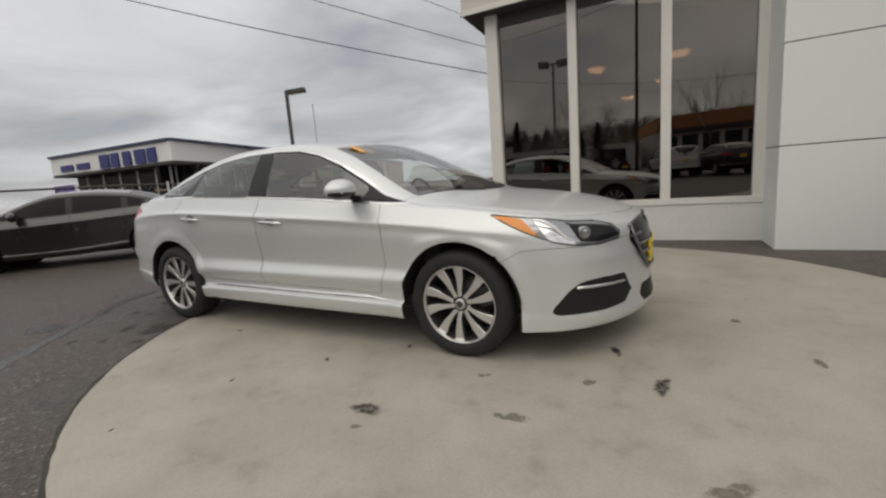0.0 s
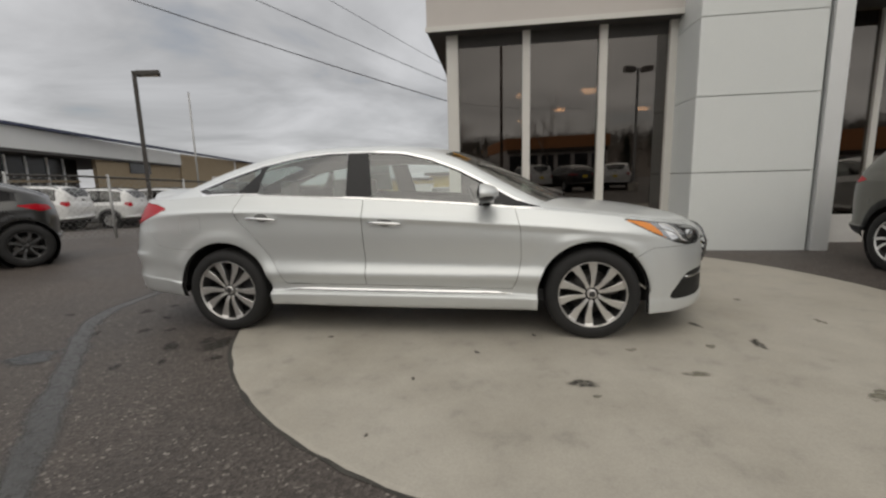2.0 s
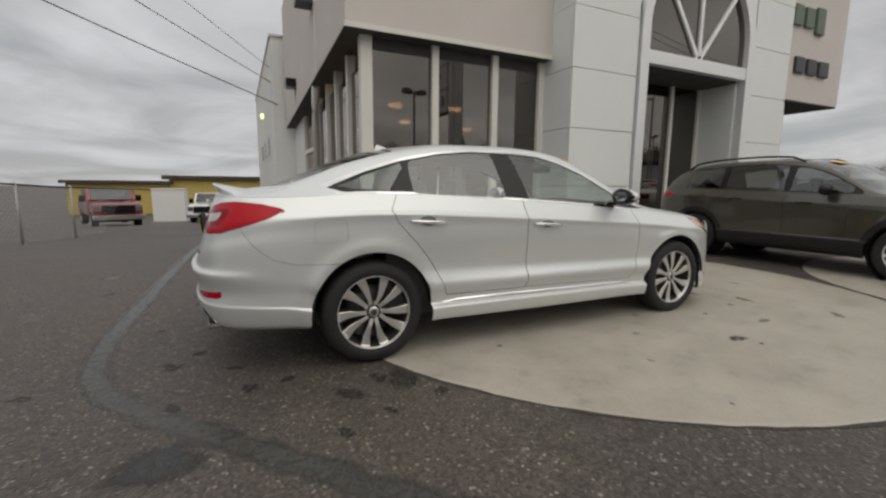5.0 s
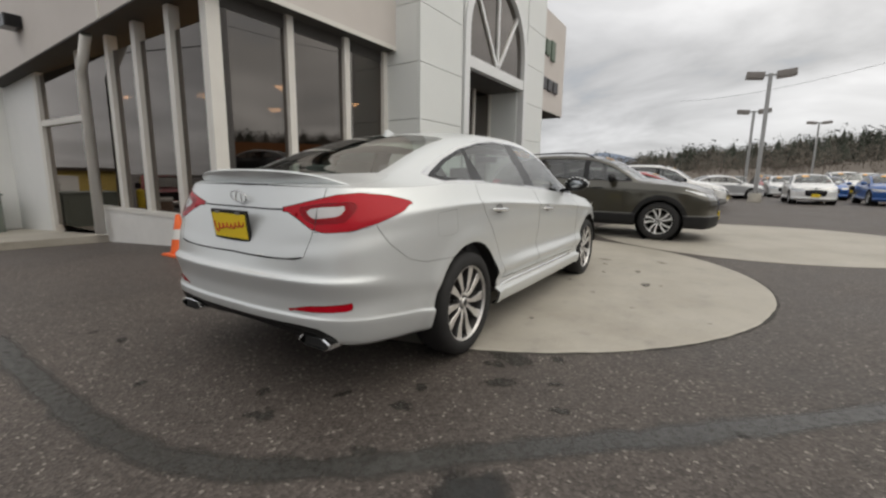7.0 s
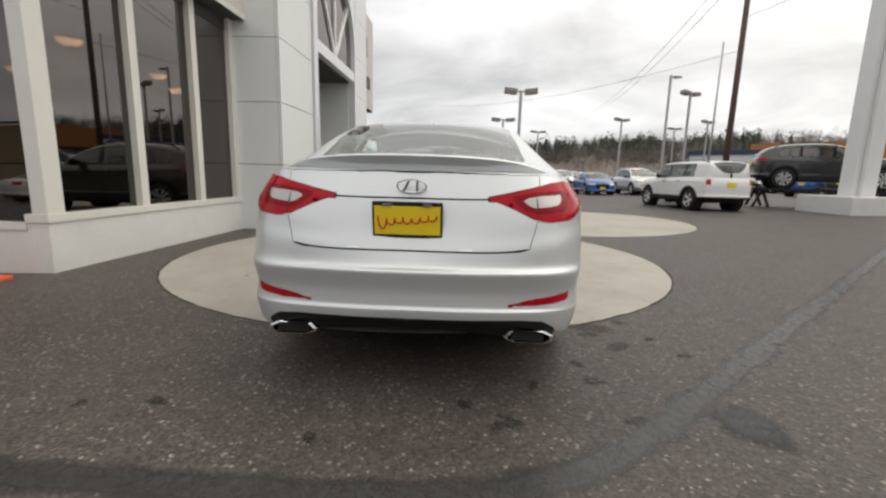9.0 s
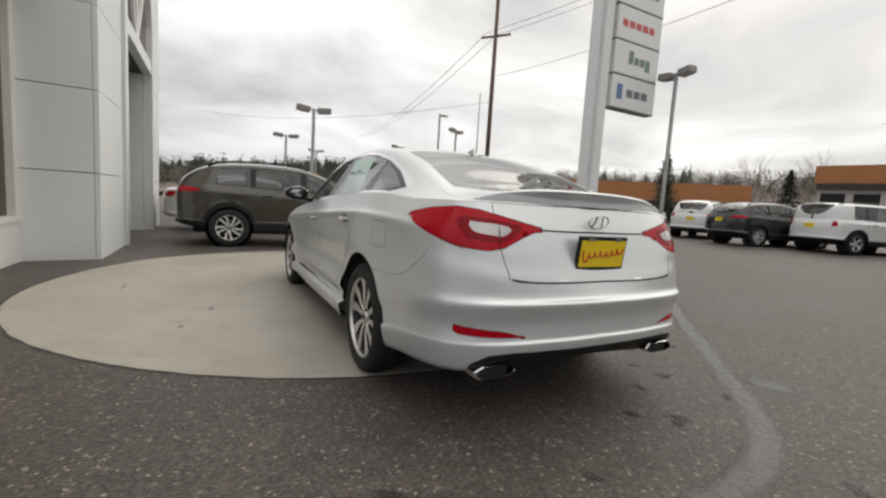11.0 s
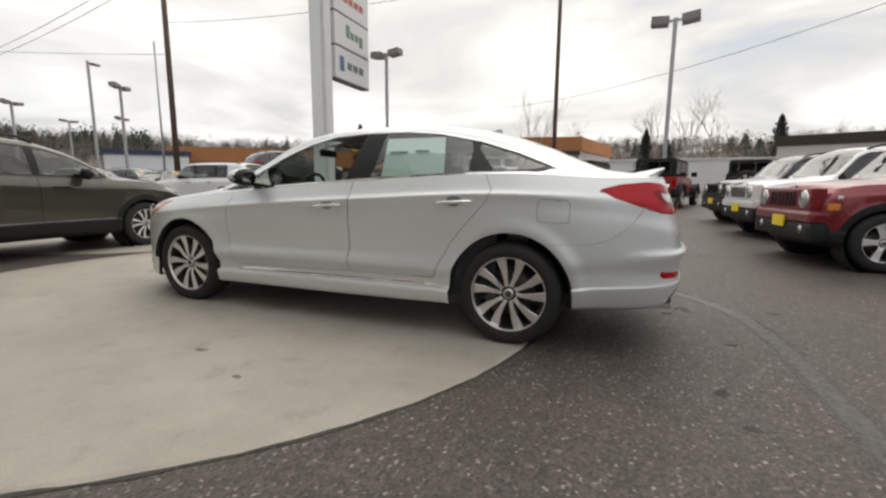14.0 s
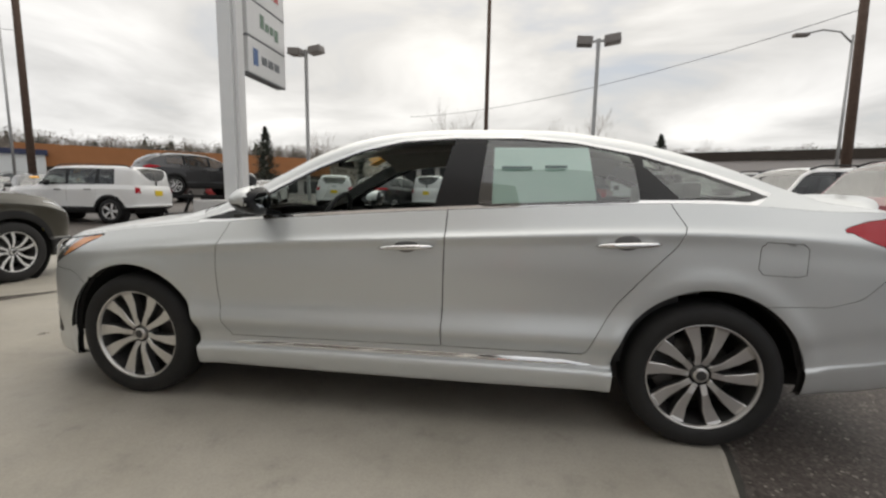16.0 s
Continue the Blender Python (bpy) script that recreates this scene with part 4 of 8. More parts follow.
# ---- the silver sedan ----
def wheel(parent, at, r, rim_r, width, style, mats, n=56, inward=-1):
    """One wheel, outer face towards +y, turned about for the other side."""
    w = new("wheel")
    w.parent = parent
    w.matrix_local = at
    h = width / 2
    prof = [(rim_r - 0.004, h - 0.045), (rim_r, h - 0.012), (rim_r + 0.012, h - 0.004), (rim_r + 0.03, h), (r - 0.035, h - 0.004),
            (r - 0.014, h - 0.018), (r - 0.004, h - 0.04), (r, h - 0.07), (r, -h + 0.07), (r - 0.012, -h + 0.02), (rim_r, -h + 0.01)]
    part("tyre", lathe(prof, n), mats["tyre"], w)
    rim = lathe([(rim_r + 0.003, h - 0.018), (rim_r - 0.003, h - 0.012), (rim_r - 0.008, h - 0.016), (rim_r - 0.011, h - 0.030)], n)
    part("rim", rim, mats["alloy"], w)
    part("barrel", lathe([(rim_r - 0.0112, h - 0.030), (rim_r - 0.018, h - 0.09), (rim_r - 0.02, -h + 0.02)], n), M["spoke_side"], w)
    part("brake_disc", lathe([(0.05, -0.012), (rim_r * 0.66, -0.012), (rim_r * 0.66, -0.035), (0.05, -0.035)], 32), mats["iron"], w)
    bm = boxes((rim_r * 0.40, rim_r * 0.74, -0.05, 0.012, -0.06, 0.07), bevel=0.012)
    part("brake_caliper", bm, mats["iron"], w)
    # black disc added to stand for the shade behind the spokes
    part("wheel_shade_disc", lathe([(0.01, -0.04), (rim_r - 0.03, -0.04)], 32), mats["gap_shade"], w)
    spokes, width_in, width_out, twist, inner = style
    sp = bmesh.new()
    for i in range(spokes):
        a = 2 * math.pi * i / spokes + (0.10 if i % 2 else 0.0) * twist
        rad = Vector((math.cos(a), 0, math.sin(a)))
        tang = Vector((-math.sin(a), 0, math.cos(a)))
        rows = []
        for t, wd, y in ((0.0, width_in, 0.052), (0.25, width_in * 1.0, 0.062), (0.6, (width_in + width_out) / 2, 0.060), (0.92, width_out, 0.062), (1.0, width_out * 1.06, 0.070)):
            c = rad * (inner + (rim_r - 0.007 - inner) * t) + tang * (0.018 * twist * math.sin(t * 2.6))
            yy = y + h - 0.098
            rows.append([sp.verts.new(c + tang * k * wd / 2 + Vector((0, yy + dy, 0))) for k, dy in ((-1.0, -0.045), (-1.0, -0.003), (-0.86, 0.0), (0.86, 0.0), (1.0, -0.003), (1.0, -0.045))])
        for p, q in zip(rows, rows[1:]):
            for j in range(5):
                fc = sp.faces.new((p[j], p[j + 1], q[j + 1], q[j]))
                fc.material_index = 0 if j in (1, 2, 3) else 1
    bmesh.ops.recalc_face_normals(sp, faces=sp.faces[:])
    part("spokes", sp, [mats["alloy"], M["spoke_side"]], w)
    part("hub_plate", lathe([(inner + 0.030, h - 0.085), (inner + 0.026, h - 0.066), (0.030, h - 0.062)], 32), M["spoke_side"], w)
    part("hub_cap", lathe([(0.034, h - 0.068), (0.034, h - 0.040), (0.030, h - 0.034), (0.022, h - 0.033)], 32), mats["alloy"], w)
    part("hub_badge", lathe([(0.0222, h - 0.034), (0.012, h - 0.0325), (0.0, h - 0.032)], 24), M["spoke_side"], w)
    for i in range(5):
        a = 2 * math.pi * (i + 0.5) / 5
        nut = lathe([(0.0105, h - 0.066), (0.0105, h - 0.046), (0.006, h - 0.043), (0.0, h - 0.042)], 8)
        bmesh.ops.translate(nut, verts=nut.verts[:], vec=(0.055 * math.cos(a), 0, 0.055 * math.sin(a)))
        part("lug_nut", nut, mats["alloy"], w)
    return w


def put_wheels(parent, front, rear, half, r, rim_r, width, style, mats, n=56):
    """Four wheels; the first is built, the others are copies of it."""
    first = wheel(parent, pose(front, half, r), r, rim_r, width, style, mats, n)
    for x, s, a in ((rear, 1, 38), (front, -1, 200), (rear, -1, 77)):
        o = copy_thing(first, pose(x, s * half, r, 0, a, 0 if s > 0 else 180))
        o.parent = parent


def islands(bm):
    """The separate sheets of a mesh, each as a mesh of its own."""
    bm.faces.ensure_lookup_table()
    seen, out = {}, 0
    for f in bm.faces:
        if f in seen:
            continue
        stack = [f]
        seen[f] = out
        while stack:
            for e in stack.pop().edges:
                for g in e.link_faces:
                    if g not in seen:
                        seen[g] = out
                        stack.append(g)
        out += 1
    pieces = [pick(bm, lambda f, i=i: seen[f] == i) for i in range(out)]
    bm.free()
    return pieces


def panels(parent, rows, both, paint):
    """Turn regions of the half shell into parts: (region name, bmesh) with (name, material, both halves in one, label)."""
    for key, bm in rows:
        if key not in both or not bm.faces:
            bm.free()
            continue
        name, mat, joined, gap, label = both[key]
        bmesh.ops.remove_doubles(bm, verts=bm.verts[:], dist=0.0007)
        bmesh.ops.dissolve_degenerate(bm, dist=0.0005, edges=bm.edges[:])
        if name == "body":
            mirror(bm, True)
            for piece in islands(bm):
                part(name, piece, mat, parent, label)
        elif joined:
            mirror(bm, True)
            part(name, flange(bm, gap) if gap else bm, [mat, M["gap_shade"]] if gap else mat, parent, label)
        else:
            if gap:
                flange(bm, gap)
                mat = [mat, M["gap_shade"]]
            other = bm.copy()
            part(name, bm, mat, parent, label)
            part(name, mirror(other, False), mat, parent, label)


def seat(parent, x, y, w, mat, tilt=12, rest=True):
    s = new("seat")
    s.parent = parent
    s.location = (x, y, 0.30)
    part("cushion", boxes((-0.02, 0.50, -w / 2, w / 2, 0.0, 0.19), bevel=0.05), mat, s)
    b = boxes((-0.08, 0.06, -w / 2, w / 2, 0.0, 0.62), bevel=0.05)
    bmesh.ops.rotate(b, verts=b.verts[:], cent=(0, 0, 0), matrix=Matrix.Rotation(radians(-tilt), 3, "Y"))
    bmesh.ops.translate(b, verts=b.verts[:], vec=(-0.02, 0, 0.12))
    part("backrest", b, mat, s)
    for yy in ((0,) if w < 0.8 else (-0.36, 0.36)):
        if rest:
            r = boxes((-0.05, 0.05, -0.12, 0.12, 0, 0.15), bevel=0.04)
            bmesh.ops.translate(r, verts=r.verts[:], vec=(-0.17, yy, 0.74))
            part("headrest", r, mat, s)
    return s


def sedan():
    car = thing("sedan_car", "silver metallic four-door sedan parked half on the concrete pad", "car")
    sh = Shell(
        plan=[(-2.44, 0), (-2.43, 0.30), (-2.38, 0.60), (-2.27, 0.765), (-2.08, 0.85), (-1.8, 0.898), (-1.4, 0.918), (-0.7, 0.925), (0, 0.926), (0.7, 0.922),
              (1.4, 0.912), (1.72, 0.885), (1.98, 0.80), (2.18, 0.62), (2.31, 0.40), (2.385, 0.18), (2.40, 0)],
        stations=[-3.22, -2.62, -2.32, -1.95, -1.4, -0.25, 1.4, 1.85, 2.35, 2.96],
        levels=[
            ([0.37, 0.36, 0.295, 0.28, 0.24, 0.212, 0.2, 0.185, 0.18, 0.18], [-0.06, -0.06, -0.0555, -0.05, -0.06, -0.06, -0.06, -0.04, -0.03, -0.05]),
            ([0.4, 0.39, 0.315, 0.3, 0.25, 0.232, 0.22, 0.2, 0.2, 0.2], [-0.012, -0.012, -0.026, -0.026, -0.02, -0.016, -0.016, 0, 0, -0.01]),
            ([0.445, 0.44, 0.43, 0.41, 0.325, 0.318, 0.295, 0.27, 0.25, 0.25], [0, 0, 0.001, 0.001, 0.004, 0.004, 0.004, 0, 0.012, 0.012]),
            ([0.462, 0.458, 0.448, 0.43, 0.355, 0.35, 0.325, 0.31, 0.29, 0.29], [-0.012, -0.012, -0.003, -0.004, -0.036, -0.036, -0.03, -0.004, 0.004, 0.004]),
            ([0.52, 0.52, 0.511, 0.5, 0.402, 0.397, 0.375, 0.37, 0.37, 0.37], [-0.014, -0.014, -0.011, -0.005, -0.03, -0.03, -0.026, 0, 0, 0]),
            ([0.622, 0.622, 0.612, 0.58, 0.482, 0.474, 0.462, 0.47, 0.47, 0.46], [0.018, 0.018, 0.012, 0, 0.002, 0.010, 0.004, 0, 0, 0]),
            ([0.642, 0.644, 0.650, 0.66, 0.62, 0.575, 0.55, 0.56, 0.56, 0.56], [-0.012, -0.010, -0.004, 0, -0.010, -0.030, -0.016, 0, 0, 0]),
            ([0.705, 0.725, 0.759, 0.8, 0.8, 0.78, 0.7, 0.66, 0.63, 0.64], [-0.045, -0.024, -0.0155, -0.005, -0.002, -0.007, -0.004, -0.004, -0.012, -0.006]),
            ([0.755, 0.785, 0.823, 0.87, 0.905, 0.866, 0.755, 0.7, 0.667, 0.677], [-0.066, -0.042, -0.0286, -0.011, -0.005, -0.007, -0.008, -0.008, -0.018, -0.013]),
            ([0.8, 0.84, 0.88, 0.93, 0.955, 0.905, 0.79, 0.735, 0.7, 0.71], [-0.085, -0.055, -0.0366, -0.014, -0.001, 0.004, -0.003, -0.012, -0.024, -0.02]),
            ([0.92, 0.94, 0.956, 0.975, 0.985, 0.935, 0.825, 0.78, 0.75, 0.755], [-0.115, -0.085, -0.0657, -0.042, -0.026, -0.024, -0.022, -0.028, -0.045, -0.045]),
            ([1.065, 1.06, 1.06, 1.06, 1.085, 1.035, 0.9, 0.845, 0.8, 0.8], [-0.165, -0.135, -0.1216, -0.105, -0.088, -0.082, -0.09, -0.08, -0.11, -0.12])],
        zc=curve((2.28, 0.80), (2.2, 0.835), (2.0, 0.888), (1.62, 0.95), (1.33, 0.985), (1.2, 1.045), (0.9, 1.195), (0.6, 1.33), (0.35, 1.412), (0.1, 1.452), (-0.25, 1.474),
                 (-0.7, 1.466), (-1.0, 1.437), (-1.2, 1.402), (-1.5, 1.307), (-1.8, 1.18), (-1.95, 1.125), (-2.1, 1.106), (-2.2, 1.09), (-2.28, 1.066)),
        zr=curve((2.28, 0.80), (2.0, 0.845), (1.6, 0.90), (1.3, 0.938), (1.11, 0.965), (0.92, 1.05), (0.69, 1.175), (0.465, 1.298), (0.285, 1.368), (0.02, 1.418), (-0.25, 1.433),
                 (-0.69, 1.428), (-1.04, 1.388), (-1.3, 1.328), (-1.52, 1.262), (-1.8, 1.155), (-2.0, 1.092), (-2.28, 1.066)),
        fr=curve((2.28, 0.9), (1.4, 0.93), (1.1, 0.92), (0.69, 0.81), (0.3, 0.735), (0.0, 0.71), (-0.69, 0.705), (-1.3, 0.715), (-1.7, 0.76), (-2.0, 0.83), (-2.28, 0.9)),
        arches=[(1.4025, 0.383), (-1.4025, 0.388)], step=0.024, nv=56)
    T, N = sh.tail, sh.nose
    side, top = sh.side, sh.top
    sh.cut_arches()
    # shapes on the flanks and ends, as lengths along the outline and heights
    lamp = [(T(0.335), 0.952), (T(0.45), 0.975), (T(0.57), 1.000), (T(0.70), 1.026), (-2.22, 1.036), (-2.05, 1.022), (-1.915, 0.992), (-2.0, 0.945), (-2.15, 0.895), (T(0.76), 0.858), (T(0.65), 0.848), (T(0.575), 0.862), (T(0.48), 0.906), (T(0.40), 0.936)]
    lens = [(T(0.515), 0.952), (T(0.62), 0.966), (T(0.735), 0.972), (T(0.748), 0.962), (T(0.722), 0.932), (T(0.70), 0.924), (T(0.585), 0.912), (T(0.560), 0.918)]
    bowl = [(T(0.46), 0.960), (T(0.62), 0.982), (-2.29, 0.992), (-2.25, 0.975), (-2.30, 0.925), (T(0.74), 0.900), (T(0.59), 0.886), (T(0.53), 0.905)]
    divide = [(T(0.599), 1.03), (T(0.588), 0.84), (T(0.596), 0.84), (T(0.608), 1.03)]
    lid = [(T(0), 0.712), (T(0.50), 0.716), (T(0.545), 0.735), (T(0.572), 0.80), (T(0.605), 0.90), (T(0.66), 1.2), (T(0), 1.2)]
    reflector = [(T(0.44), 0.470), (T(0.60), 0.472), (T(0.75), 0.480), (-2.30, 0.492), (-2.30, 0.527), (T(0.74), 0.516), (T(0.56), 0.498)]
    rear_bumper = [(T(0), 0.1), (T(0), 0.712), (T(0.50), 0.716), (T(0.545), 0.735), (T(0.59), 0.85), (T(0.76), 0.856), (-2.17, 0.885), (-2.10, 0.79), (-1.99, 0.705), (-1.86, 0.67), (-1.6, 0.665), (-1.6, 0.1)]
    rear_door = [(-1.225, 1.2), (-1.235, 1.074), (-1.285, 0.985), (-1.248, 0.905), (-1.136, 0.783), (-1.023, 0.645), (-0.93, 0.48), (-0.90, 0.398), (-0.243, 0.392), (-0.262, 1.2)]
    front_door = [(-0.262, 1.2), (-0.243, 0.392), (0.84, 0.372), (0.872, 0.43), (0.906, 0.586), (0.90, 0.80), (0.862, 0.95), (0.84, 1.2)]
    front_bumper = [(N(0), 0.1), (N(0), 0.69), (N(0.45), 0.675), (N(0.62), 0.66), (1.96, 0.665), (1.80, 0.66), (1.70, 0.61), (1.60, 0.55), (1.60, 0.1)]
    headlamp = [(1.60, 0.868), (1.78, 0.845), (1.95, 0.826), (2.12, 0.802), (N(0.60), 0.790), (N(0.50), 0.760), (N(0.46), 0.712), (N(0.48), 0.672), (N(0.62), 0.658), (2.10, 0.668), (1.98, 0.694), (1.80, 0.766)]
    indicator = [(1.615, 0.864), (1.72, 0.846), (1.80, 0.832), (1.86, 0.780), (1.925, 0.700), (1.86, 0.720), (1.78, 0.765)]
    chrome_eye = [(1.86, 0.838), (1.93, 0.824), (2.00, 0.785), (2.04, 0.73), (2.10, 0.70), (2.12, 0.66), (2.0, 0.66), (1.945, 0.72), (1.90, 0.785)]
    dark_eye = [(2.08, 0.79), (N(0.73), 0.785), (N(0.60), 0.768), (N(0.50), 0.740), (N(0.48), 0.690), (N(0.62), 0.675), (2.14, 0.690), (2.115, 0.72)]
    grille = [(N(0), 0.455), (N(0.20), 0.46), (N(0.30), 0.545), (N(0.385), 0.645), (N(0.36), 0.735), (N(0.20), 0.757), (N(0), 0.762)]
    intake = [(N(0.46), 0.468), (N(0.62), 0.472), (2.13, 0.462), (2.06, 0.425), (1.97, 0.335), (1.955, 0.305), (1.99, 0.288), (2.2, 0.284), (N(0.62), 0.284), (N(0.46), 0.295), (N(0.40), 0.36)]
    lower = [(N(0), 0.25), (N(0.26), 0.255), (N(0.30), 0.30), (N(0.27), 0.36), (N(0), 0.36)]
    rest_of_diffuser = [(T(0), 0.1), (T(0), 0.402), (T(0.52), 0.402), (T(0.62), 0.392), (T(0.70), 0.345), (T(0.735), 0.1)]
    flap = [(-1.757 + dx, 0.862 + dz) for dx, dz in ((0.0, 0.045), (0.02, 0.066), (0.165, 0.070), (0.188, 0.050), (0.192, -0.045), (0.172, -0.066), (0.022, -0.070), (0.002, -0.050))]
    shapes = [("flap", flap), ("lamp_gap", divide), ("tail_lens", lens), ("tail_bowl", bowl), ("tail_lamp", lamp), ("reflector", reflector), ("diffuser", rest_of_diffuser), ("trunk_face", lid), ("rear_bumper", rear_bumper), ("rear_door", rear_door), ("front_door", front_door),
              ("indicator", indicator), ("chrome_eye", chrome_eye), ("dark_eye", dark_eye), ("headlamp", headlamp), ("grille_opening", grille), ("intake", intake), ("lower_intake", lower), ("front_bumper", front_bumper)]
    fs = [(n, sh.on_side(p)) for n, p in shapes]
    outer = dict(fs)["headlamp"]
    within = lambda f: (lambda co: np.maximum(f(co), outer(co) + 0.006))
    gap_in = dict(fs)["tail_lamp"]
    fs = [(n, within(f) if n in ("indicator", "chrome_eye", "dark_eye") else (lambda co, f=f: np.maximum(f(co), gap_in(co))) if n == "lamp_gap" else f) for n, f in fs]
    fs.insert([n for n, f in fs].index("headlamp"), ("lamp_pane", lambda co: outer(co) + 0.006))
    for n, f in fs:
        isocut(side, f)
    sub = split(side, fs)
    p, red = M["car_silver"], M["red_lens"]
    table = {
        "tail_lamp": ("tail_lamp", red, False, 0.0015, "glossy red tail lamp"), "tail_lens": ("reversing_lens", M["clear_lens"], False, 0, "clear reversing lens"),
        "tail_bowl": ("lamp_bowl", M["deep_red_lens"], False, 0, "deep red inner lens"), "lamp_gap": ("lamp_joint", M["underbody"], False, 0, ""), "lamp_pane": ("headlamp_lens", M["lamp_glass"], False, 0, "clear headlamp lens"),
        "reflector": ("rear_reflector", red, False, 0.001, "narrow red reflector"), "diffuser": ("diffuser", M["black_plastic"], True, 0, "black plastic diffuser"),
        "trunk_face": ("trunk_lid", p, True, 0.0022, ""), "rear_bumper": ("rear_bumper", p, True, 0.0012, ""),
        "rear_door": ("rear_door", p, False, 0.0024, ""), "front_door": ("front_door", p, False, 0.0024, ""),
        "indicator": ("indicator", M["amber_lens"], False, 0, "amber indicator lens"), "chrome_eye": ("headlamp_reflector", M["chrome"], False, 0, "bright headlamp reflector"),
        "dark_eye": ("headlamp_pocket", M["gloss_black"], False, 0, ""), "headlamp": ("headlamp", M["gloss_black"], False, 0.002, "headlamp with dark surround"),
        "grille_opening": ("grille_back", M["gloss_black"], True, 0, ""), "intake": ("fog_lamp_intake", M["black_plastic"], False, 0.002, "black plastic intake"),
        "lower_intake": ("lower_grille", M["black_plastic"], True, 0, ""), "front_bumper": ("front_bumper", p, True, 0.0016, ""), "rest": ("body_side", p, False, 0.0010, "")}
    inner = side.copy()
    tail_pts = np.array([v.co[:] for v in side.verts if v.co.x < -1.9 and v.co.z > 0.6])

    def on_tail(y, z):
        """The place on the tail at a distance y from the middle and a height z."""
        d = np.hypot(tail_pts[:, 1] - abs(y), tail_pts[:, 2] - z) + 1e-5
        i = np.argsort(d)[:4]
        return (float((tail_pts[i, 0] / d[i]).sum() / (1 / d[i]).sum()) - 0.0005, y, z)

    # black tubes on the skin draw the lid joint and the groove's shade
    for name, half, z0, rise, r in (("lid_joint", 0.53, 0.712, 0.018, 0.0042), ("lid_groove_shade", 0.36, 0.944, 0.004, 0.0040)):
        bm = bmesh.new()
        tube(bm, [on_tail(y, z0 + rise * abs(y / half) ** 6) for y in np.linspace(-half, half, 41)], r, 6)
        part(name, bm, M["gap_shade"], car)
    for key, bm in sub:
        if key == "flap":
            other = mirror(bm.copy(), False)
            part("fuel_flap", flange(bm, 0.0016, 0.004), [p, M["gap_shade"]], car, "flush fuel filler flap")
            part("quarter_patch", other, p, car)
        if key in ("intake", "lower_intake"):
            for v in bm.verts:
                if not v.is_boundary:
                    v.co -= v.normal * 0.03
    panels(car, [r for r in sub if r[0] != "flap"], table, p)

    # upper body: windows, roof, bonnet, trunk deck
    belt = lambda x: sh.zs(x)
    dlo = [(-1.655, 1.118), (-1.60, 1.145), (-1.407, 1.222), (-1.147, 1.302), (-0.847, 1.362), (-0.59, 1.386), (-0.25, 1.387), (0.01, 1.370), (0.227, 1.318), (0.445, 1.232), (0.666, 1.118), (0.86, 1.010), (1.045, 0.955), (0.87, 0.962)]
    dlo += [(x, float(belt(x)) + 0.014) for x in (0.5, 0.1, -0.3, -0.7, -1.1, -1.4, -1.56)]
    rim = [(x + (0.025 if x > 0.9 else -0.025 if x < -1.55 else 0), z + (0.016 if z > float(belt(x)) + 0.03 else -0.013)) for x, z in dlo]
    quarter = [(-1.585, 1.128), (-1.40, 1.203), (-1.145, 1.285), (-1.15, 1.25), (-1.275, 1.105), (-1.5, 1.112)]
    rear_pane = [(-1.085, 1.302), (-0.85, 1.350), (-0.59, 1.374), (-0.425, 1.376), (-0.395, 1.05), (-1.11, 1.085), (-1.105, 1.25)]
    front_pane = [(-0.255, 1.374), (0.0, 1.359), (0.215, 1.309), (0.435, 1.222), (0.652, 1.106), (0.74, 1.058), (0.70, 0.985), (0.4, 1.010), (-0.19, 1.046)]
    xz = lambda poly: (lambda co: np.where(co[:, 1] > 0.3, poly_dist(co[:, 0], co[:, 2], poly), 1.0))
    ws = lambda co: np.maximum.reduce([co[:, 1] - (sh.yr(co[:, 0]) - 0.035), co[:, 0] - (1.30 - 0.42 * co[:, 1] ** 2), (0.40 - 0.20 * co[:, 1] ** 2) - co[:, 0]])
    bl = lambda co: np.maximum.reduce([co[:, 1] - (sh.yr(co[:, 0]) - 0.055), (-1.955 + 0.26 * co[:, 1] ** 2) - co[:, 0], co[:, 0] - (-1.13 - 0.10 * co[:, 1] ** 2)])
    hood = lambda co: np.maximum(co[:, 1] - (sh.ys(co[:, 0]) - 0.022), (1.345 - 0.50 * co[:, 1] ** 2) - co[:, 0])
    cowl = lambda co: np.maximum.reduce([co[:, 1] - (sh.yr(co[:, 0]) - 0.02), (1.30 - 0.42 * co[:, 1] ** 2) - co[:, 0], co[:, 0] - (1.345 - 0.50 * co[:, 1] ** 2)])
    deck = lambda co: np.maximum(co[:, 1] - 0.655, co[:, 0] - (-1.985 + 0.26 * co[:, 1] ** 2))
    fs = [("quarter_window", xz(quarter)), ("rear_window", xz(rear_pane)), ("front_window", xz(front_pane)), ("pillar_trim", xz(dlo)), ("window_chrome", xz(rim)),
          ("windscreen", ws), ("backlight", bl), ("bonnet", hood), ("cowl", cowl), ("deck", deck)]
    for n, f in fs:
        isocut(top, f)
    sub = split(top, fs)
    g = M["car_glass"]
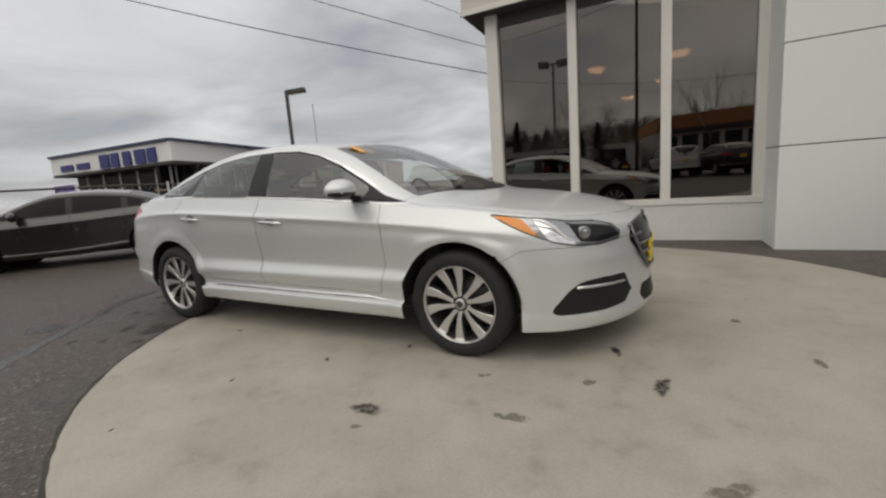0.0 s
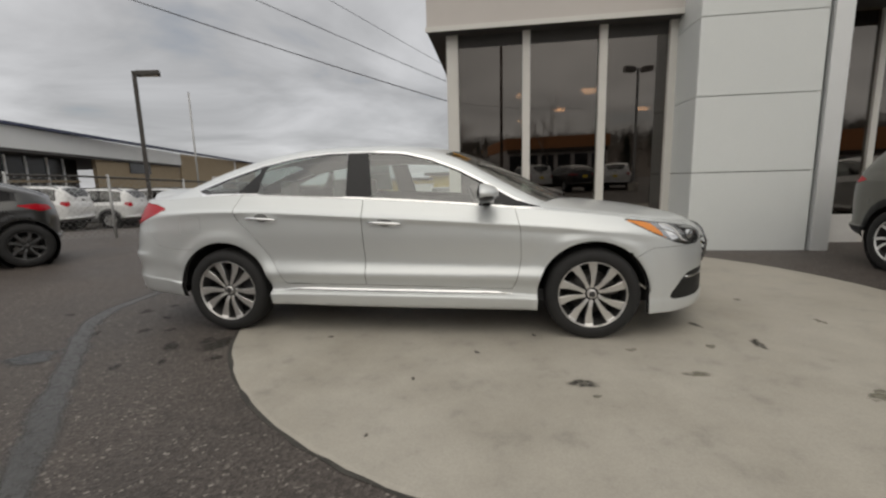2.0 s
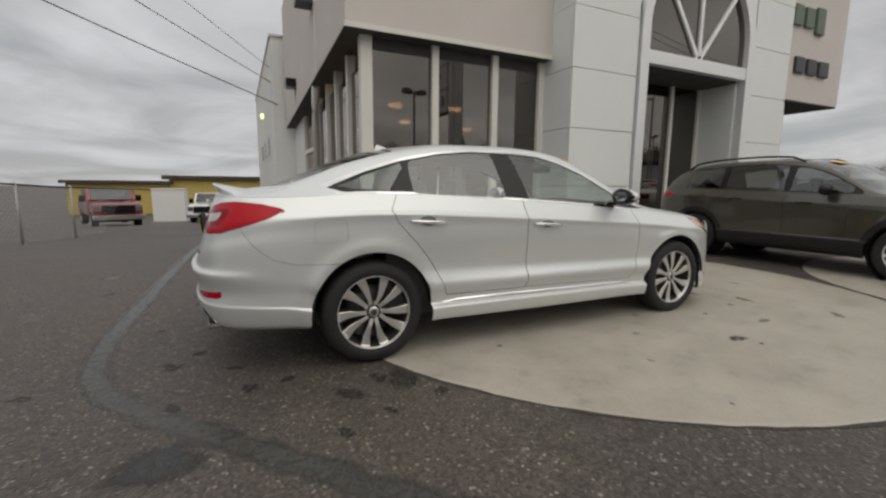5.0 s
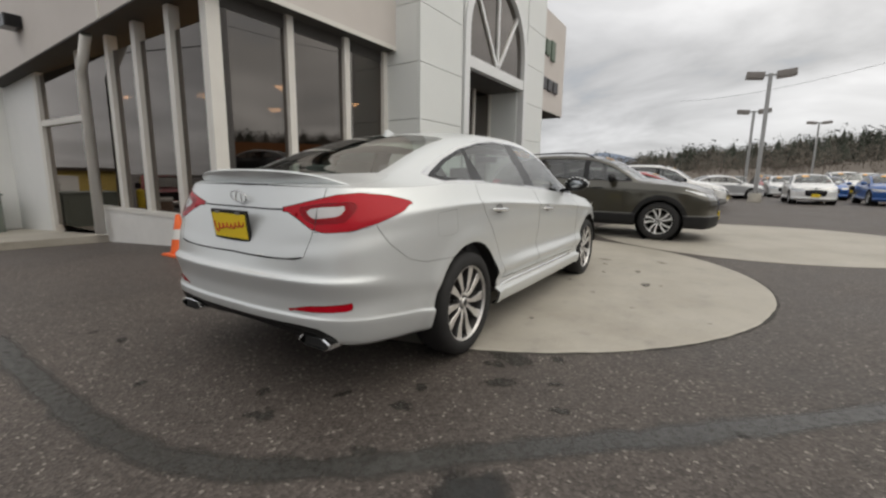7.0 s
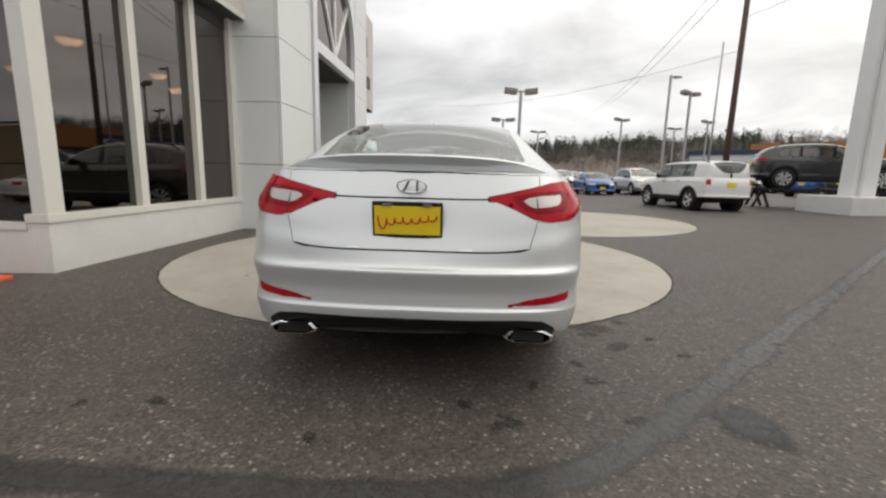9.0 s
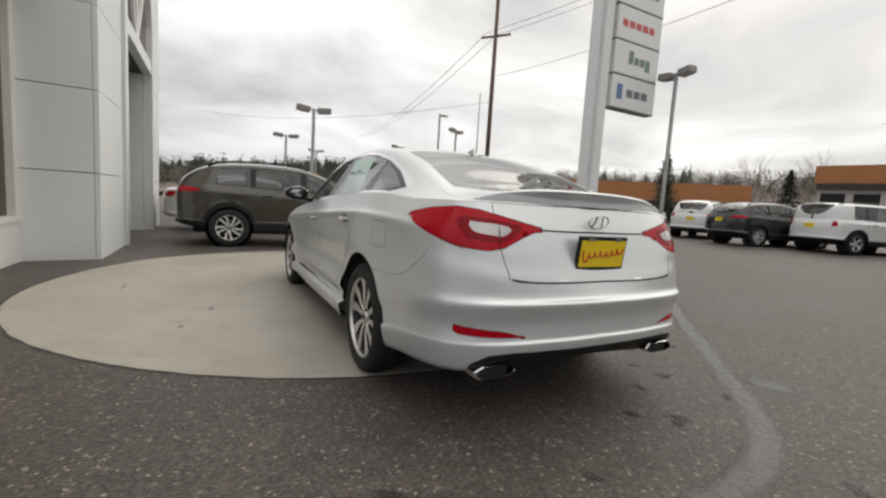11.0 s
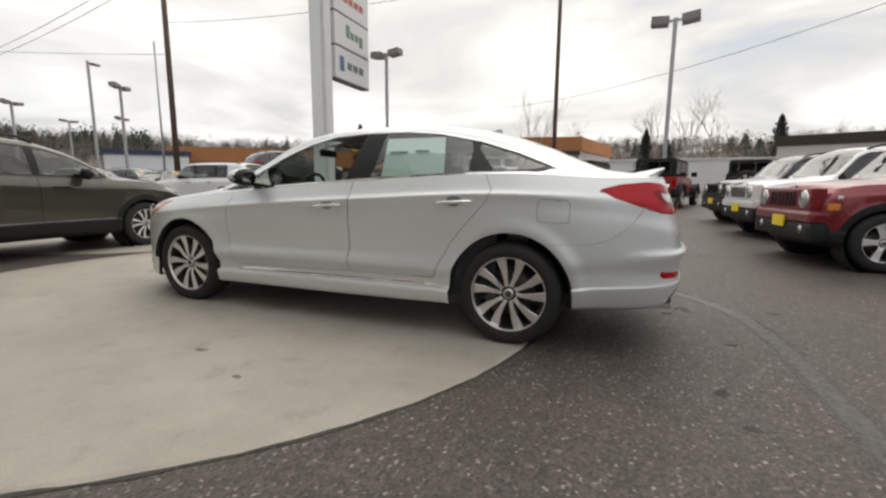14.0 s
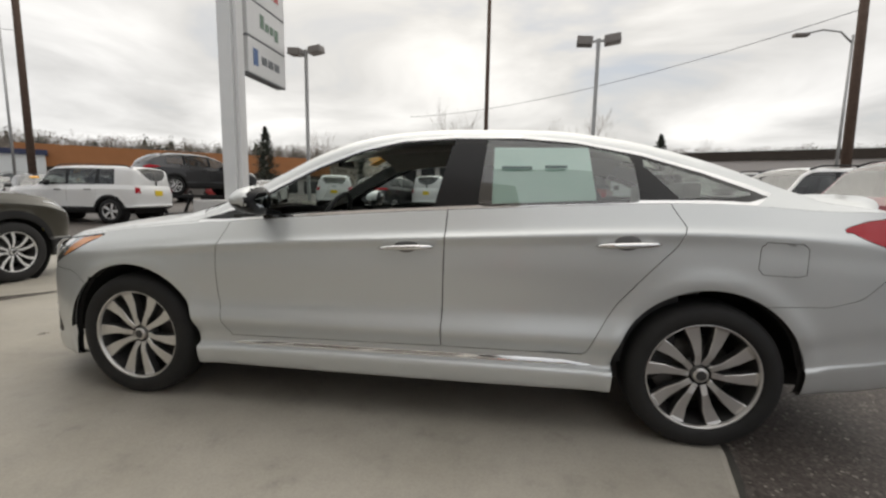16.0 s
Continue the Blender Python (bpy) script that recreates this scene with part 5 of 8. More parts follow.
    table = {
        "quarter_window": ("quarter_window", g, False, 0, ""), "rear_window": ("door_window", g, False, 0, ""),
        "pillar_trim": ("pillar_trim", M["gloss_black"], False, 0, "gloss black window pillars"), "window_chrome": ("window_trim", M["chrome"], False, 0, "bright chrome window surround"),
        "windscreen": ("windscreen", M["screen_glass"], True, 0, ""), "backlight": ("rear_screen", M["screen_glass"], True, 0, "tinted heated rear screen"), "bonnet": ("bonnet", p, True, 0.0022, ""),
        "cowl": ("cowl", M["black_plastic"], True, 0, ""), "deck": ("trunk_deck", p, True, 0.0018, ""), "rest": ("roof", p, True, 0.0, "")}
    # the driver's window is lowered: a pane on the other side alone
    for key, bm in sub:
        if key == "front_window":
            part("door_window", mirror(bm, False), g, car)
    panels(car, [r for r in sub if r[0] != "front_window"], table, p)

    # added dark skin blocks light in the shut lines; floor pan and wheel houses
    for v in inner.verts:
        v.co.y = max(v.co.y - 0.02, 0) if v.co.y > 0 else 0
        v.co.x *= 0.991
    bmesh.ops.delete(inner, geom=[f for f in inner.faces if f.calc_center_median().x > 1.6 and f.calc_center_median().z > 0.66], context="FACES")
    part("gap_backing", mirror(inner, True), M["underbody"], car)
    part("floor_pan", boxes((-1.95, 1.85, -0.62, 0.62, 0.22, 0.30)), M["underbody"], car)
    for ax, ar in sh.arches:
        for s in (1, -1):
            bm, rings = bmesh.new(), []
            for i in range(25):
                a = math.pi * i / 24 * 0.96 + 0.06
                rings.append([bm.verts.new((ax + (ar + dr) * math.cos(a), s * yy, 0.335 + (ar + dr) * math.sin(a))) for yy, dr in ((0.905, 0.002), (0.88, 0.006), (0.60, 0.01), (0.58, -ar * 0.9))])
            for q, w in zip(rings, rings[1:]):
                for j in range(3):
                    bm.faces.new((q[j], q[j + 1], w[j + 1], w[j]))
            part("wheel_house", bm, M["underbody"], car)

    # cabin
    part("cabin_floor", boxes((-1.75, 1.15, -0.78, 0.78, 0.26, 0.34)), M["cabin_dark"], car)
    bm = boxes((0.72, 1.22, -0.74, 0.74, 0.55, 0.93), bevel=0.06)
    part("dashboard", bm, M["cabin_dark"], car)
    for s in (1, -1):
        part("door_card", boxes((-1.3, 0.85, s * 0.80 - 0.02, s * 0.80 + 0.02, 0.35, 0.985)), M["cabin_dark"], car)
        for k in (1,):
            seat(car, -0.42, s * 0.38, 0.50, M["seat_cloth"])
    seat(car, -1.28, 0, 1.30, M["seat_cloth"], 20)
    part("parcel_shelf", boxes((-1.95, -1.42, -0.62, 0.62, 0.98, 1.02)), M["cabin_dark"], car)
    bm = bmesh.new()
    ring = [(0.0, 0.185 * math.cos(a), 0.185 * math.sin(a)) for a in np.linspace(0, 2 * math.pi, 28, endpoint=False)]
    tube(bm, ring, 0.014, 8, True)
    solid(bm, (0, -0.17, 0), (0, 0.17, 0), 0.05, 0.02)
    solid(bm, (0, 0, 0), (0.0, 0, -0.17), 0.05, 0.02, up=(1, 0, 0))
    bmesh.ops.rotate(bm, verts=bm.verts[:], cent=(0, 0, 0), matrix=Matrix.Rotation(radians(-25), 3, "Y"))
    bmesh.ops.translate(bm, verts=bm.verts[:], vec=(0.50, 0.38, 0.93))
    part("steering_wheel", bm, M["cabin_dark"], car)
    bm = boxes((0.55, 0.575, -0.12, 0.12, 1.27, 1.335), bevel=0.01)
    part("rear_view_mirror", bm, M["gloss_black"], car)

    # outside pieces
    for s in (1, -1):
        mir = new("door_mirror")
        mir.parent = car
        mir.matrix_local = pose(0.635, s * 0.90, 1.03)
        bm = bmesh.new()
        bmesh.ops.create_icosphere(bm, subdivisions=3, radius=1)
        for v in bm.verts:
            x, y, z = v.co
            v.co = (x * 0.115 * (1.0 if x > 0 else 0.35), y * 0.118, z * 0.068 * (1 - 0.18 * y * s))
            v.co.z += 0.032
            v.co.y += s * 0.065
        up = pick(bm, lambda f: f.calc_center_median().z > 0.012 and f.normal.x > -0.3)
        lo = pick(bm, lambda f: (not (f.calc_center_median().z > 0.012) and f.normal.x > -0.3) or -0.88 < f.normal.x <= -0.3)
        gl = pick(bm, lambda f: f.normal.x <= -0.88)
        bm.free()
        part("mirror_cap", up, p, mir)
        part("mirror_base", lo, M["gloss_black"], mir)
        part("mirror_glass", gl, M["car_glass_mirror"], mir)
        arm = bmesh.new()
        solid(arm, (0.03, -s * 0.15, -0.045), (0.01, s * 0.04, -0.015), 0.07, 0.035, 0.8)
        part("mirror_arm", arm, M["gloss_black"], mir)
        for x, zz in ((-1.045, 0.905), (-0.08, 0.862)):
            h = new("door_handle")
            h.parent = car
            h.matrix_local = pose(x, s * 0.928, zz, 0, 3.2, 0)
            bm = bmesh.new()
            rows = [(-0.13, 0.004, 0.005), (-0.11, 0.015, 0.009), (-0.06, 0.024, 0.0115), (0.0, 0.026, 0.012), (0.06, 0.024, 0.0115), (0.11, 0.015, 0.009), (0.13, 0.004, 0.005)]
            tube(bm, [(a, s * b, 0) for a, b, _ in rows], [q for _, _, q in rows], 10)
            for v in bm.verts:
                v.co.y = v.co.y * 0.9
            part("handle_bar", bm, M["chrome"], h, "chrome handle")
            cup = bmesh.new()
            bmesh.ops.create_uvsphere(cup, u_segments=20, v_segments=8, radius=1)
            for v in cup.verts:
                v.co = (v.co.x * 0.055, v.co.y * 0.006 - s * 0.004, v.co.z * 0.033 + 0.008)
            part("handle_cup", cup, M["grey_plastic"], h)
        # exhaust tip: flattened octagon
        ex = bmesh.new()
        ring = [(-0.10, 0.0), (-0.075, 0.032), (0.06, 0.036), (0.10, 0.012), (0.10, -0.012), (0.07, -0.034), (-0.06, -0.036), (-0.10, -0.014)]
        outer = [[ex.verts.new((x, s * 0.565 + a * 1.15 * k * s, 0.308 + b * 0.88 * k)) for a, b in ring] for x, k in ((-2.16, 1.0), (-2.346, 1.0), (-2.350, 0.86), (-2.16, 0.82))]
        for q, w in zip(outer, outer[1:]):
            for j in range(8):
                ex.faces.new((q[j], q[(j + 1) % 8], w[(j + 1) % 8], w[j]))
        bmesh.ops.recalc_face_normals(ex, faces=ex.faces[:])
        part("exhaust_tip", ex, M["chrome"], car, "chrome exhaust tip")
        part("exhaust_inside", boxes((-2.335, -2.26, s * 0.565 - 0.072, s * 0.565 + 0.08, 0.285, 0.331)), M["underbody"], car)
    # black valance under the rear bumper
    bm, rows = bmesh.new(), []
    for y in np.linspace(-0.70, 0.70, 31):
        q = abs(y)
        x0 = float(np.interp(q, (0, 0.30, 0.60, 0.765), (-2.44, -2.43, -2.38, -2.27)))
        lift = 0.03 * max(0, 1 - (q / 0.45) ** 2)
        rows.append([bm.verts.new((x0 + d, y, z)) for d, z in ((0.05, 0.425), (0.056, 0.385), (0.075, 0.330 + lift), (0.12, 0.285 + lift), (0.42, 0.27 + lift))])
    for q, w in zip(rows, rows[1:]):
        for j in range(4):
            bm.faces.new((q[j], q[j + 1], w[j + 1], w[j])).smooth = j != 2
    bmesh.ops.recalc_face_normals(bm, faces=bm.faces[:])
    part("rear_valance", bm, M["black_plastic"], car, "black plastic rear valance")
    # roof lining and sill strips
    bm, rows = bmesh.new(), []
    for x in np.linspace(-1.25, 0.36, 15):
        rows.append([bm.verts.new((x, y, float(sh.zc(x)) - 0.055 - 0.10 * (y / 0.6) ** 2)) for y in np.linspace(-0.56, 0.56, 9)])
    for q, w in zip(rows, rows[1:]):
        for j in range(8):
            bm.faces.new((q[j], q[j + 1], w[j + 1], w[j])).smooth = True
    part("roof_lining", bm, M["headliner"], car, "pale cloth roof lining")
    for s in (1, -1):
        bm = bmesh.new()
        rows = []
        for x in np.linspace(-0.93, 0.86, 16):
            k = max(0.0, 1 - abs((x + 0.035) / 0.9) ** 14)
            yy, zz = 0.893 - 0.008 * (x / 0.9) ** 2, 0.350 - 0.0105 * (x + 0.9)
            rows.append([bm.verts.new((float(x), s * (yy + dy), zz + dz * k)) for dy, dz in ((-0.010, 0.024), (0.010, 0.020), (0.004, -0.014), (0.002, -0.019), (-0.008, -0.022))])
        for q, w in zip(rows, rows[1:]):
            for j in range(4):
                bm.faces.new((q[j], q[j + 1], w[j + 1], w[j])).smooth = True
        bmesh.ops.recalc_face_normals(bm, faces=bm.faces[:])
        part("sill_strip", bm, M["chrome"], car, "bright chrome strip along the sill")
        bm = bmesh.new()
        line = [(u, 0.432 - 0.012 * i / 8) for i, u in enumerate(np.linspace(2.10, N(0.46), 9))]
        pts = []
        for u, z in line:
            xx, yy = np.interp(u, sh.u, sh.line[:, 0]), np.interp(u, sh.u, sh.line[:, 1])
            pts.append((float(xx) - 0.004, s * (float(yy) - 0.006), z))
        tube(bm, pts, 0.012, 6)
        part("intake_strip", bm, M["chrome"], car, "bright strip across the intake")
    # boot lip spoiler
    bm, rows = bmesh.new(), []
    for i in range(41):
        y = -0.665 + 1.33 * i / 40
        q = abs(y / 0.665)
        x0, z0, k = -2.225 + 0.085 * q ** 2.2, 1.085 - 0.03 * q * q, max(0.15, 1 - q ** 6)
        rows.append([bm.verts.new(v) for v in ((x0 + 0.16 * k, y, z0 + 0.012), (x0 + 0.03, y, z0 + 0.038 * k), (x0 - 0.075 * k, y, z0 + 0.058 * k), (x0 - 0.082 * k, y, z0 + 0.050 * k), (x0 - 0.055 * k, y, z0 + 0.012 * k), (x0 - 0.03, y, z0 - 0.02))])
    for q, w in zip(rows, rows[1:]):
        for j in range(5):
            bm.faces.new((q[j], q[j + 1], w[j + 1], w[j])).smooth = j < 2
    bmesh.ops.recalc_face_normals(bm, faces=bm.faces[:])
    part("boot_spoiler", bm, p, car)
    # aerial fin
    bm = bmesh.new()
    a = [(-1.15, 1.40), (-1.115, 1.462), (-1.098, 1.463), (-1.01, 1.43)]
    L = [bm.verts.new((x, w, z)) for x, z in a for w in ((0.014 if z < 1.46 else 0.005), -(0.014 if z < 1.46 else 0.005))]
    for i in range(3):
        bm.faces.new((L[2 * i], L[2 * i + 2], L[2 * i + 3], L[2 * i + 1]))
    bm.faces.new(L[0::2])
    bm.faces.new(L[1::2][::-1])
    bmesh.ops.bevel(bm, geom=bm.edges[:], offset=0.004, segments=2, affect="EDGES")
    part("aerial_fin", bm, p, car)
    # oval badge on the trunk lid
    bm = bmesh.new()
    tube(bm, [(-2.338 - 0.012 * math.sin(t), 0.066 * math.cos(t) + 0.0, 0.998 + 0.031 * math.sin(t)) for t in np.linspace(0, 2 * math.pi, 32, endpoint=False)], 0.0042, 8, True)
    for sy in (1, -1):
        solid(bm, (-2.334, sy * 0.030 + 0.007, 0.974), (-2.340, sy * 0.019 - 0.007, 1.022), 0.010, 0.006, up=(1, 0, 0))
    part("badge", bm, M["chrome"], car, "oval chrome badge")
    # boot trim strip and dealer plate
    pl = new("plate")
    pl.parent = car
    pl.matrix_local = pose(-2.385, 0.012, 0.848, 0, -7, 0)
    part("plate_frame", boxes((-0.006, 0.012, -0.158, 0.158, -0.082, 0.082), bevel=0.004), M["black_plastic"], pl)
    part("plate_face", boxes((-0.009, -0.004, -0.148, 0.148, -0.066, 0.064), bevel=0.002), M["plate_yellow"], pl, "yellow dealer plate")
    bm = bmesh.new()
    pts = []
    for i in range(90):
        q = i / 89
        pts.append((-0.0105, 0.130 - 0.262 * q + 0.008 * math.sin(44 * q), -0.012 + 0.024 * q + (0.030 if q < 0.13 else 0.013 + 0.004 * math.sin(31 * q)) * math.cos(44 * q)))
    tube(bm, pts, 0.0036, 6)
    part("plate_script", bm, M["red_print"], pl, "red scribbled lettering as plain strokes")
    for y in (-0.09, 0.09):
        part("plate_bolt", boxes((-0.014, -0.004, y - 0.02, y + 0.02, 0.063, 0.075), bevel=0.003), M["grey_plastic"], pl)
    # grille slats and rim
    for i, z in enumerate((0.505, 0.56, 0.615, 0.67, 0.72)):
        w = 0.24 + 0.135 * (z - 0.48) / 0.17 if z < 0.65 else 0.365
        bm = bmesh.new()
        tube(bm, [(2.405 - 0.42 * (y ** 2) - 0.05 * max(0, z - 0.6) / 0.1, y, z) for y in np.linspace(-w, w, 15)], 0.011, 6)
        part("grille_slat", bm, M["dark_chrome"], car)
    bm = bmesh.new()
    rimp = [(0.0, 0.765), (0.20, 0.762), (0.365, 0.74), (0.39, 0.645), (0.305, 0.54), (0.205, 0.455), (0.0, 0.45)]
    loop = [(y, z) for y, z in rimp] + [(-y, z) for y, z in rimp[-2:0:-1]]
    tube(bm, [(2.412 - 0.42 * y * y - 0.6 * max(0, z - 0.62) ** 1.2, y, z) for y, z in loop], 0.009, 8, True)
    part("grille_rim", bm, M["dark_chrome"], car)
    # projector lenses and daytime running strips of the headlamps
    for s in (1, -1):
        place = lambda u: (float(np.interp(u, sh.u, sh.line[:, 0])), s * float(np.interp(u, sh.u, sh.line[:, 1])))
        x, y = place(2.17)
        eye = lathe([(0.036, -0.02), (0.036, 0.0), (0.030, 0.006), (0.028, 0.0), (0.020, 0.010), (0.0, 0.014)], 20)
        part("projector_lens", eye, M["lamp_glass"], car, "round projector lens").matrix_local = pose(x - 0.012, y - s * 0.012, 0.735, 0, 0, -45 * s if s > 0 else -135)
        bm = bmesh.new()
        tube(bm, [(*place(u), z) for u, z in ((1.84, 0.830), (1.90, 0.818), (1.96, 0.790), (2.01, 0.745), (2.05, 0.705), (2.12, 0.690))], [0.003, 0.006, 0.007, 0.007, 0.006, 0.003], 8)
        for v in bm.verts:
            v.co.y -= s * 0.022
        part("running_light", bm, M["sign_pale"], car, "white running light strip")
    # front plate, seen edge on
    part("front_plate", boxes((2.392, 2.410, -0.155, 0.155, 0.475, 0.615), bevel=0.004), M["plate_yellow"], car, "yellow dealer plate")
    mats = {"tyre": M["tyre"], "alloy": M["alloy"], "iron": M["iron"], "gap_shade": M["gap_shade"]}
    put_wheels(car, 1.4025, -1.4025, 0.795, 0.332, 0.239, 0.23, (10, 0.028, 0.060, 0.70, 0.046), mats)
    # price sheet inside the left rear window, yellow year sticker on the windscreen
    sheet = bmesh.new()
    vs = [sheet.verts.new((x, y, z)) for x, y, z in ((-0.93, 0.800, 1.09), (-0.46, 0.806, 1.065), (-0.46, 0.690, 1.335), (-0.90, 0.684, 1.335))]
    sheet.faces.new(vs)
    ret = bmesh.ops.extrude_face_region(sheet, geom=sheet.faces[:])
    bmesh.ops.translate(sheet, verts=[g for g in ret["geom"] if isinstance(g, bmesh.types.BMVert)], vec=(0, -0.002, 0))
    part("price_sheet", sheet, M["pale_paper"], car, "pale printed price sheet behind the rear door glass")
    for x0, x1, z in ((-0.80, -0.70, 1.235), (-0.64, -0.50, 1.23)):
        bm = boxes((x0, x1, 0.742, 0.747, z, z + 0.012))
        part("print_bar", bm, M["grey_print"], car)
    st = bmesh.new()
    for i in range(2):
        y0 = -0.52 + i * 0.09
        box(st, 0.36, 0.50, y0, y0 + 0.075, 0, 0.004)
    bmesh.ops.rotate(st, verts=st.verts[:], cent=(0.43, 0, 0), matrix=Matrix.Rotation(radians(24), 3, "Y"))
    bmesh.ops.translate(st, verts=st.verts[:], vec=(0.02, 0, 1.343))
    part("year_sticker", st, M["sticker_orange"], car, "orange and yellow sticker on the windscreen")
    return car


sedan()


# ---- other vehicles ----
def band(lo, hi, x0, x1, n=16, lean0=0.0, lean1=0.0):
    """A polygon between two height curves from x0 to x1; the ends may lean."""
    xs = np.linspace(x0, x1, n)
    a = [(float(x), float(lo(x))) for x in xs]
    b = [(float(x), float(hi(x))) for x in xs if hi(x) > lo(x) + 0.015]
    if b:
        b[0] = (b[0][0] + lean0, b[0][1])
        b[-1] = (b[-1][0] + lean1, b[-1][1])
    return a + b[::-1]


def vehicle(name, label, at, paint_mat, rear, front, hw, axle, tyre, belt, roof, screen, back, pillars, dlo, group="", fr=0.80, clad=0.0, sill=0.24, boxy=0.5, nose=0.86,
            step=0.045, nv=26, rails=False, wheel_style=(10, 0.03, 0.06, 0.6, 0.05), tail=None, head=None, plate=True, rail_drop=0.045, grille=None, seams=True, glass=None, cat="car", wn=32, rim_k=0.66, clad_mat=None, rim_mat=None, sticker=True):
    """A parked car or sport utility: shell, windows, lamps, doors, bumpers and wheels.
    belt, roof: height curves; screen: (base x, top x) of the windscreen; back: (base x, top x) of the rear screen; dlo: ends of the side windows."""
    v = thing(name, label, cat, group, at)
    c1, c2, c3 = 0.05 + 0.10 * (1 - boxy), 0.14 + 0.20 * (1 - boxy), 0.34 + 0.35 * (1 - boxy)
    plan = [(rear, 0), (rear + 0.01, 0.45 * hw), (rear + c1, 0.76 * hw), (rear + c2, 0.90 * hw), (rear + c3, 0.965 * hw), (rear + c3 + 0.5, 0.995 * hw), (0, hw), (front - c3 - 0.5, 0.99 * hw),
            (front - c3, 0.95 * hw), (front - c2, 0.86 * hw), (front - c1 * 1.2, 0.66 * hw), (front - 0.02, 0.35 * hw), (front, 0)]
    line, u = plan_line(plan, step)
    st = [u[0], u[0] + 0.85 * hw, rear + c3 + 0.1, axle[0], 0.0, axle[1], front - c3 - 0.1, u[-1] - 0.85 * hw, u[-1]]
    bz = [float(belt(q)) for q in (rear, rear + 0.1, st[2], st[3], 0, st[5], st[6], front - 0.1, front)]
    low = [sill + 0.14, sill + 0.13, sill + 0.05, sill, sill, sill, sill, sill - 0.01, sill - 0.01]
    mid = [(a + b) / 2 + 0.06 for a, b in zip(low, bz)]
    cl = max(clad, sill + 0.10)
    levels = [(low, [-0.07] * 9), ([z + 0.05 for z in low], [-0.008] * 9), ([max(cl, z + 0.10) for z in low], [0.012] * 9), ([max(cl, z + 0.10) + 0.025 for z in low], [-0.012] * 9),
              (mid, [0, 0, 0, 0, -0.004, 0, 0, 0, 0]), ([z - 0.13 for z in bz], [-0.02, -0.015, 0, 0.004, 0.004, 0, 0, -0.01, -0.015]),
              ([z - 0.09 for z in bz], [-0.03, -0.03, -0.012, -0.008, -0.008, -0.012, -0.02, -0.03, -0.04]), (bz, [-0.07, -0.07, -0.06, -0.055, -0.05, -0.055, -0.07, -0.10, -0.12])]
    low_frac = curve((rear, 0.88), (rear + 0.25, fr + 0.03), (back[1], fr), ((screen[1] + back[1]) / 2, fr), (screen[1], fr), (screen[0] - 0.1, 0.92), (front, 0.92))
    zr = lambda q: np.maximum(np.asarray(roof(q)) - rail_drop - 0.02, np.interp(q, [rear, front], [bz[0], bz[-1]]) * 0)
    sh = Shell(plan, st, levels, roof, zr, low_frac, [(axle[0], tyre[0] + 0.055), (axle[1], tyre[0] + 0.055)], step, nv, 0.012, 2.4)
    T, N = sh.tail, sh.nose
    sh.cut_arches()
    tl = tail or [(T(0.62 * hw), bz[0] - 0.17), (T(0.62 * hw), bz[0] - 0.05), (rear + 0.30, bz[1] - 0.03), (rear + 0.34, bz[1] - 0.10), (rear + 0.2, bz[1] - 0.18)]
    hl = head or [(front - c3 - 0.02, nose - 0.05), (N(0.75 * hw), nose - 0.07), (N(0.5 * hw), nose - 0.09), (N(0.5 * hw), nose - 0.18), (N(0.75 * hw), nose - 0.20), (front - c3 + 0.1, nose - 0.14)]
    shapes = []
    tl = tl(sh) if callable(tl) else tl
    hl = hl(sh) if callable(hl) else hl
    shapes += [("tail_lamp", tl), ("headlamp", hl)]
    gr = grille or [(N(0), nose - 0.42), (N(0.42 * hw), nose - 0.40), (N(0.46 * hw), nose - 0.13), (N(0), nose - 0.10)]
    shapes.append(("grille", gr(sh) if callable(gr) else gr))
    if clad:
        lo = clad + 0.012
        ring = []
        for ax in (axle[1], axle[0]):
            ring += [(ax + (tyre[0] + 0.125) * math.cos(a), tyre[0] + (tyre[0] + 0.125) * math.sin(a)) for a in np.linspace(0.25, math.pi - 0.25, 13)]
        shapes.append(("cladding", [(u[0] - 1, 0.0), (u[-1] + 1, 0.0), (u[-1] + 1, lo)] + [(p, max(q, lo)) for p, q in ring] + [(u[0] - 1, lo)]))
    if seams:
        m0, m1, m2 = pillars[0], pillars[1], screen[0] - 0.30
        shapes.append(("rear_door", [(m0 + 0.02, 2), (m0, float(belt(m0)) - 0.25), (axle[0] + tyre[0] + 0.16, sill + 0.22), (axle[0] + tyre[0] + 0.2, sill + 0.12), (m1, sill + 0.12), (m1, 2)]))
        shapes.append(("front_door", [(m1, 2), (m1, sill + 0.12), (m2, sill + 0.12), (m2 + 0.02, float(belt(m2)) - 0.2), (m2 - 0.02, 2)]))
    fs = [(n, sh.on_side(q)) for n, q in shapes]
    for n, f in fs:
        isocut(sh.side, f)
    g = glass or M["car_glass_dark"]
    gp = 0.003
    panels(v, split(sh.side, fs), {
        "tail_lamp": ("tail_lamp", M["red_lens"], False, 0.002, "red tail lamp"), "headlamp": ("headlamp", M["lamp_glass"], False, 0.002, "clear headlamp"), "grille": ("grille", M["gloss_black"], True, 0, ""),
        "cladding": ("cladding", clad_mat or M["black_plastic"], True, 0, "black plastic lower cladding"), "rear_door": ("rear_door", paint_mat, False, gp, ""), "front_door": ("front_door", paint_mat, False, gp, ""), "rest": ("body", paint_mat, True, 0, "")}, paint_mat)
    blo = lambda q: np.asarray(belt(q)) + 0.02
    bhi = lambda q: np.asarray(roof(q)) - rail_drop - 0.065
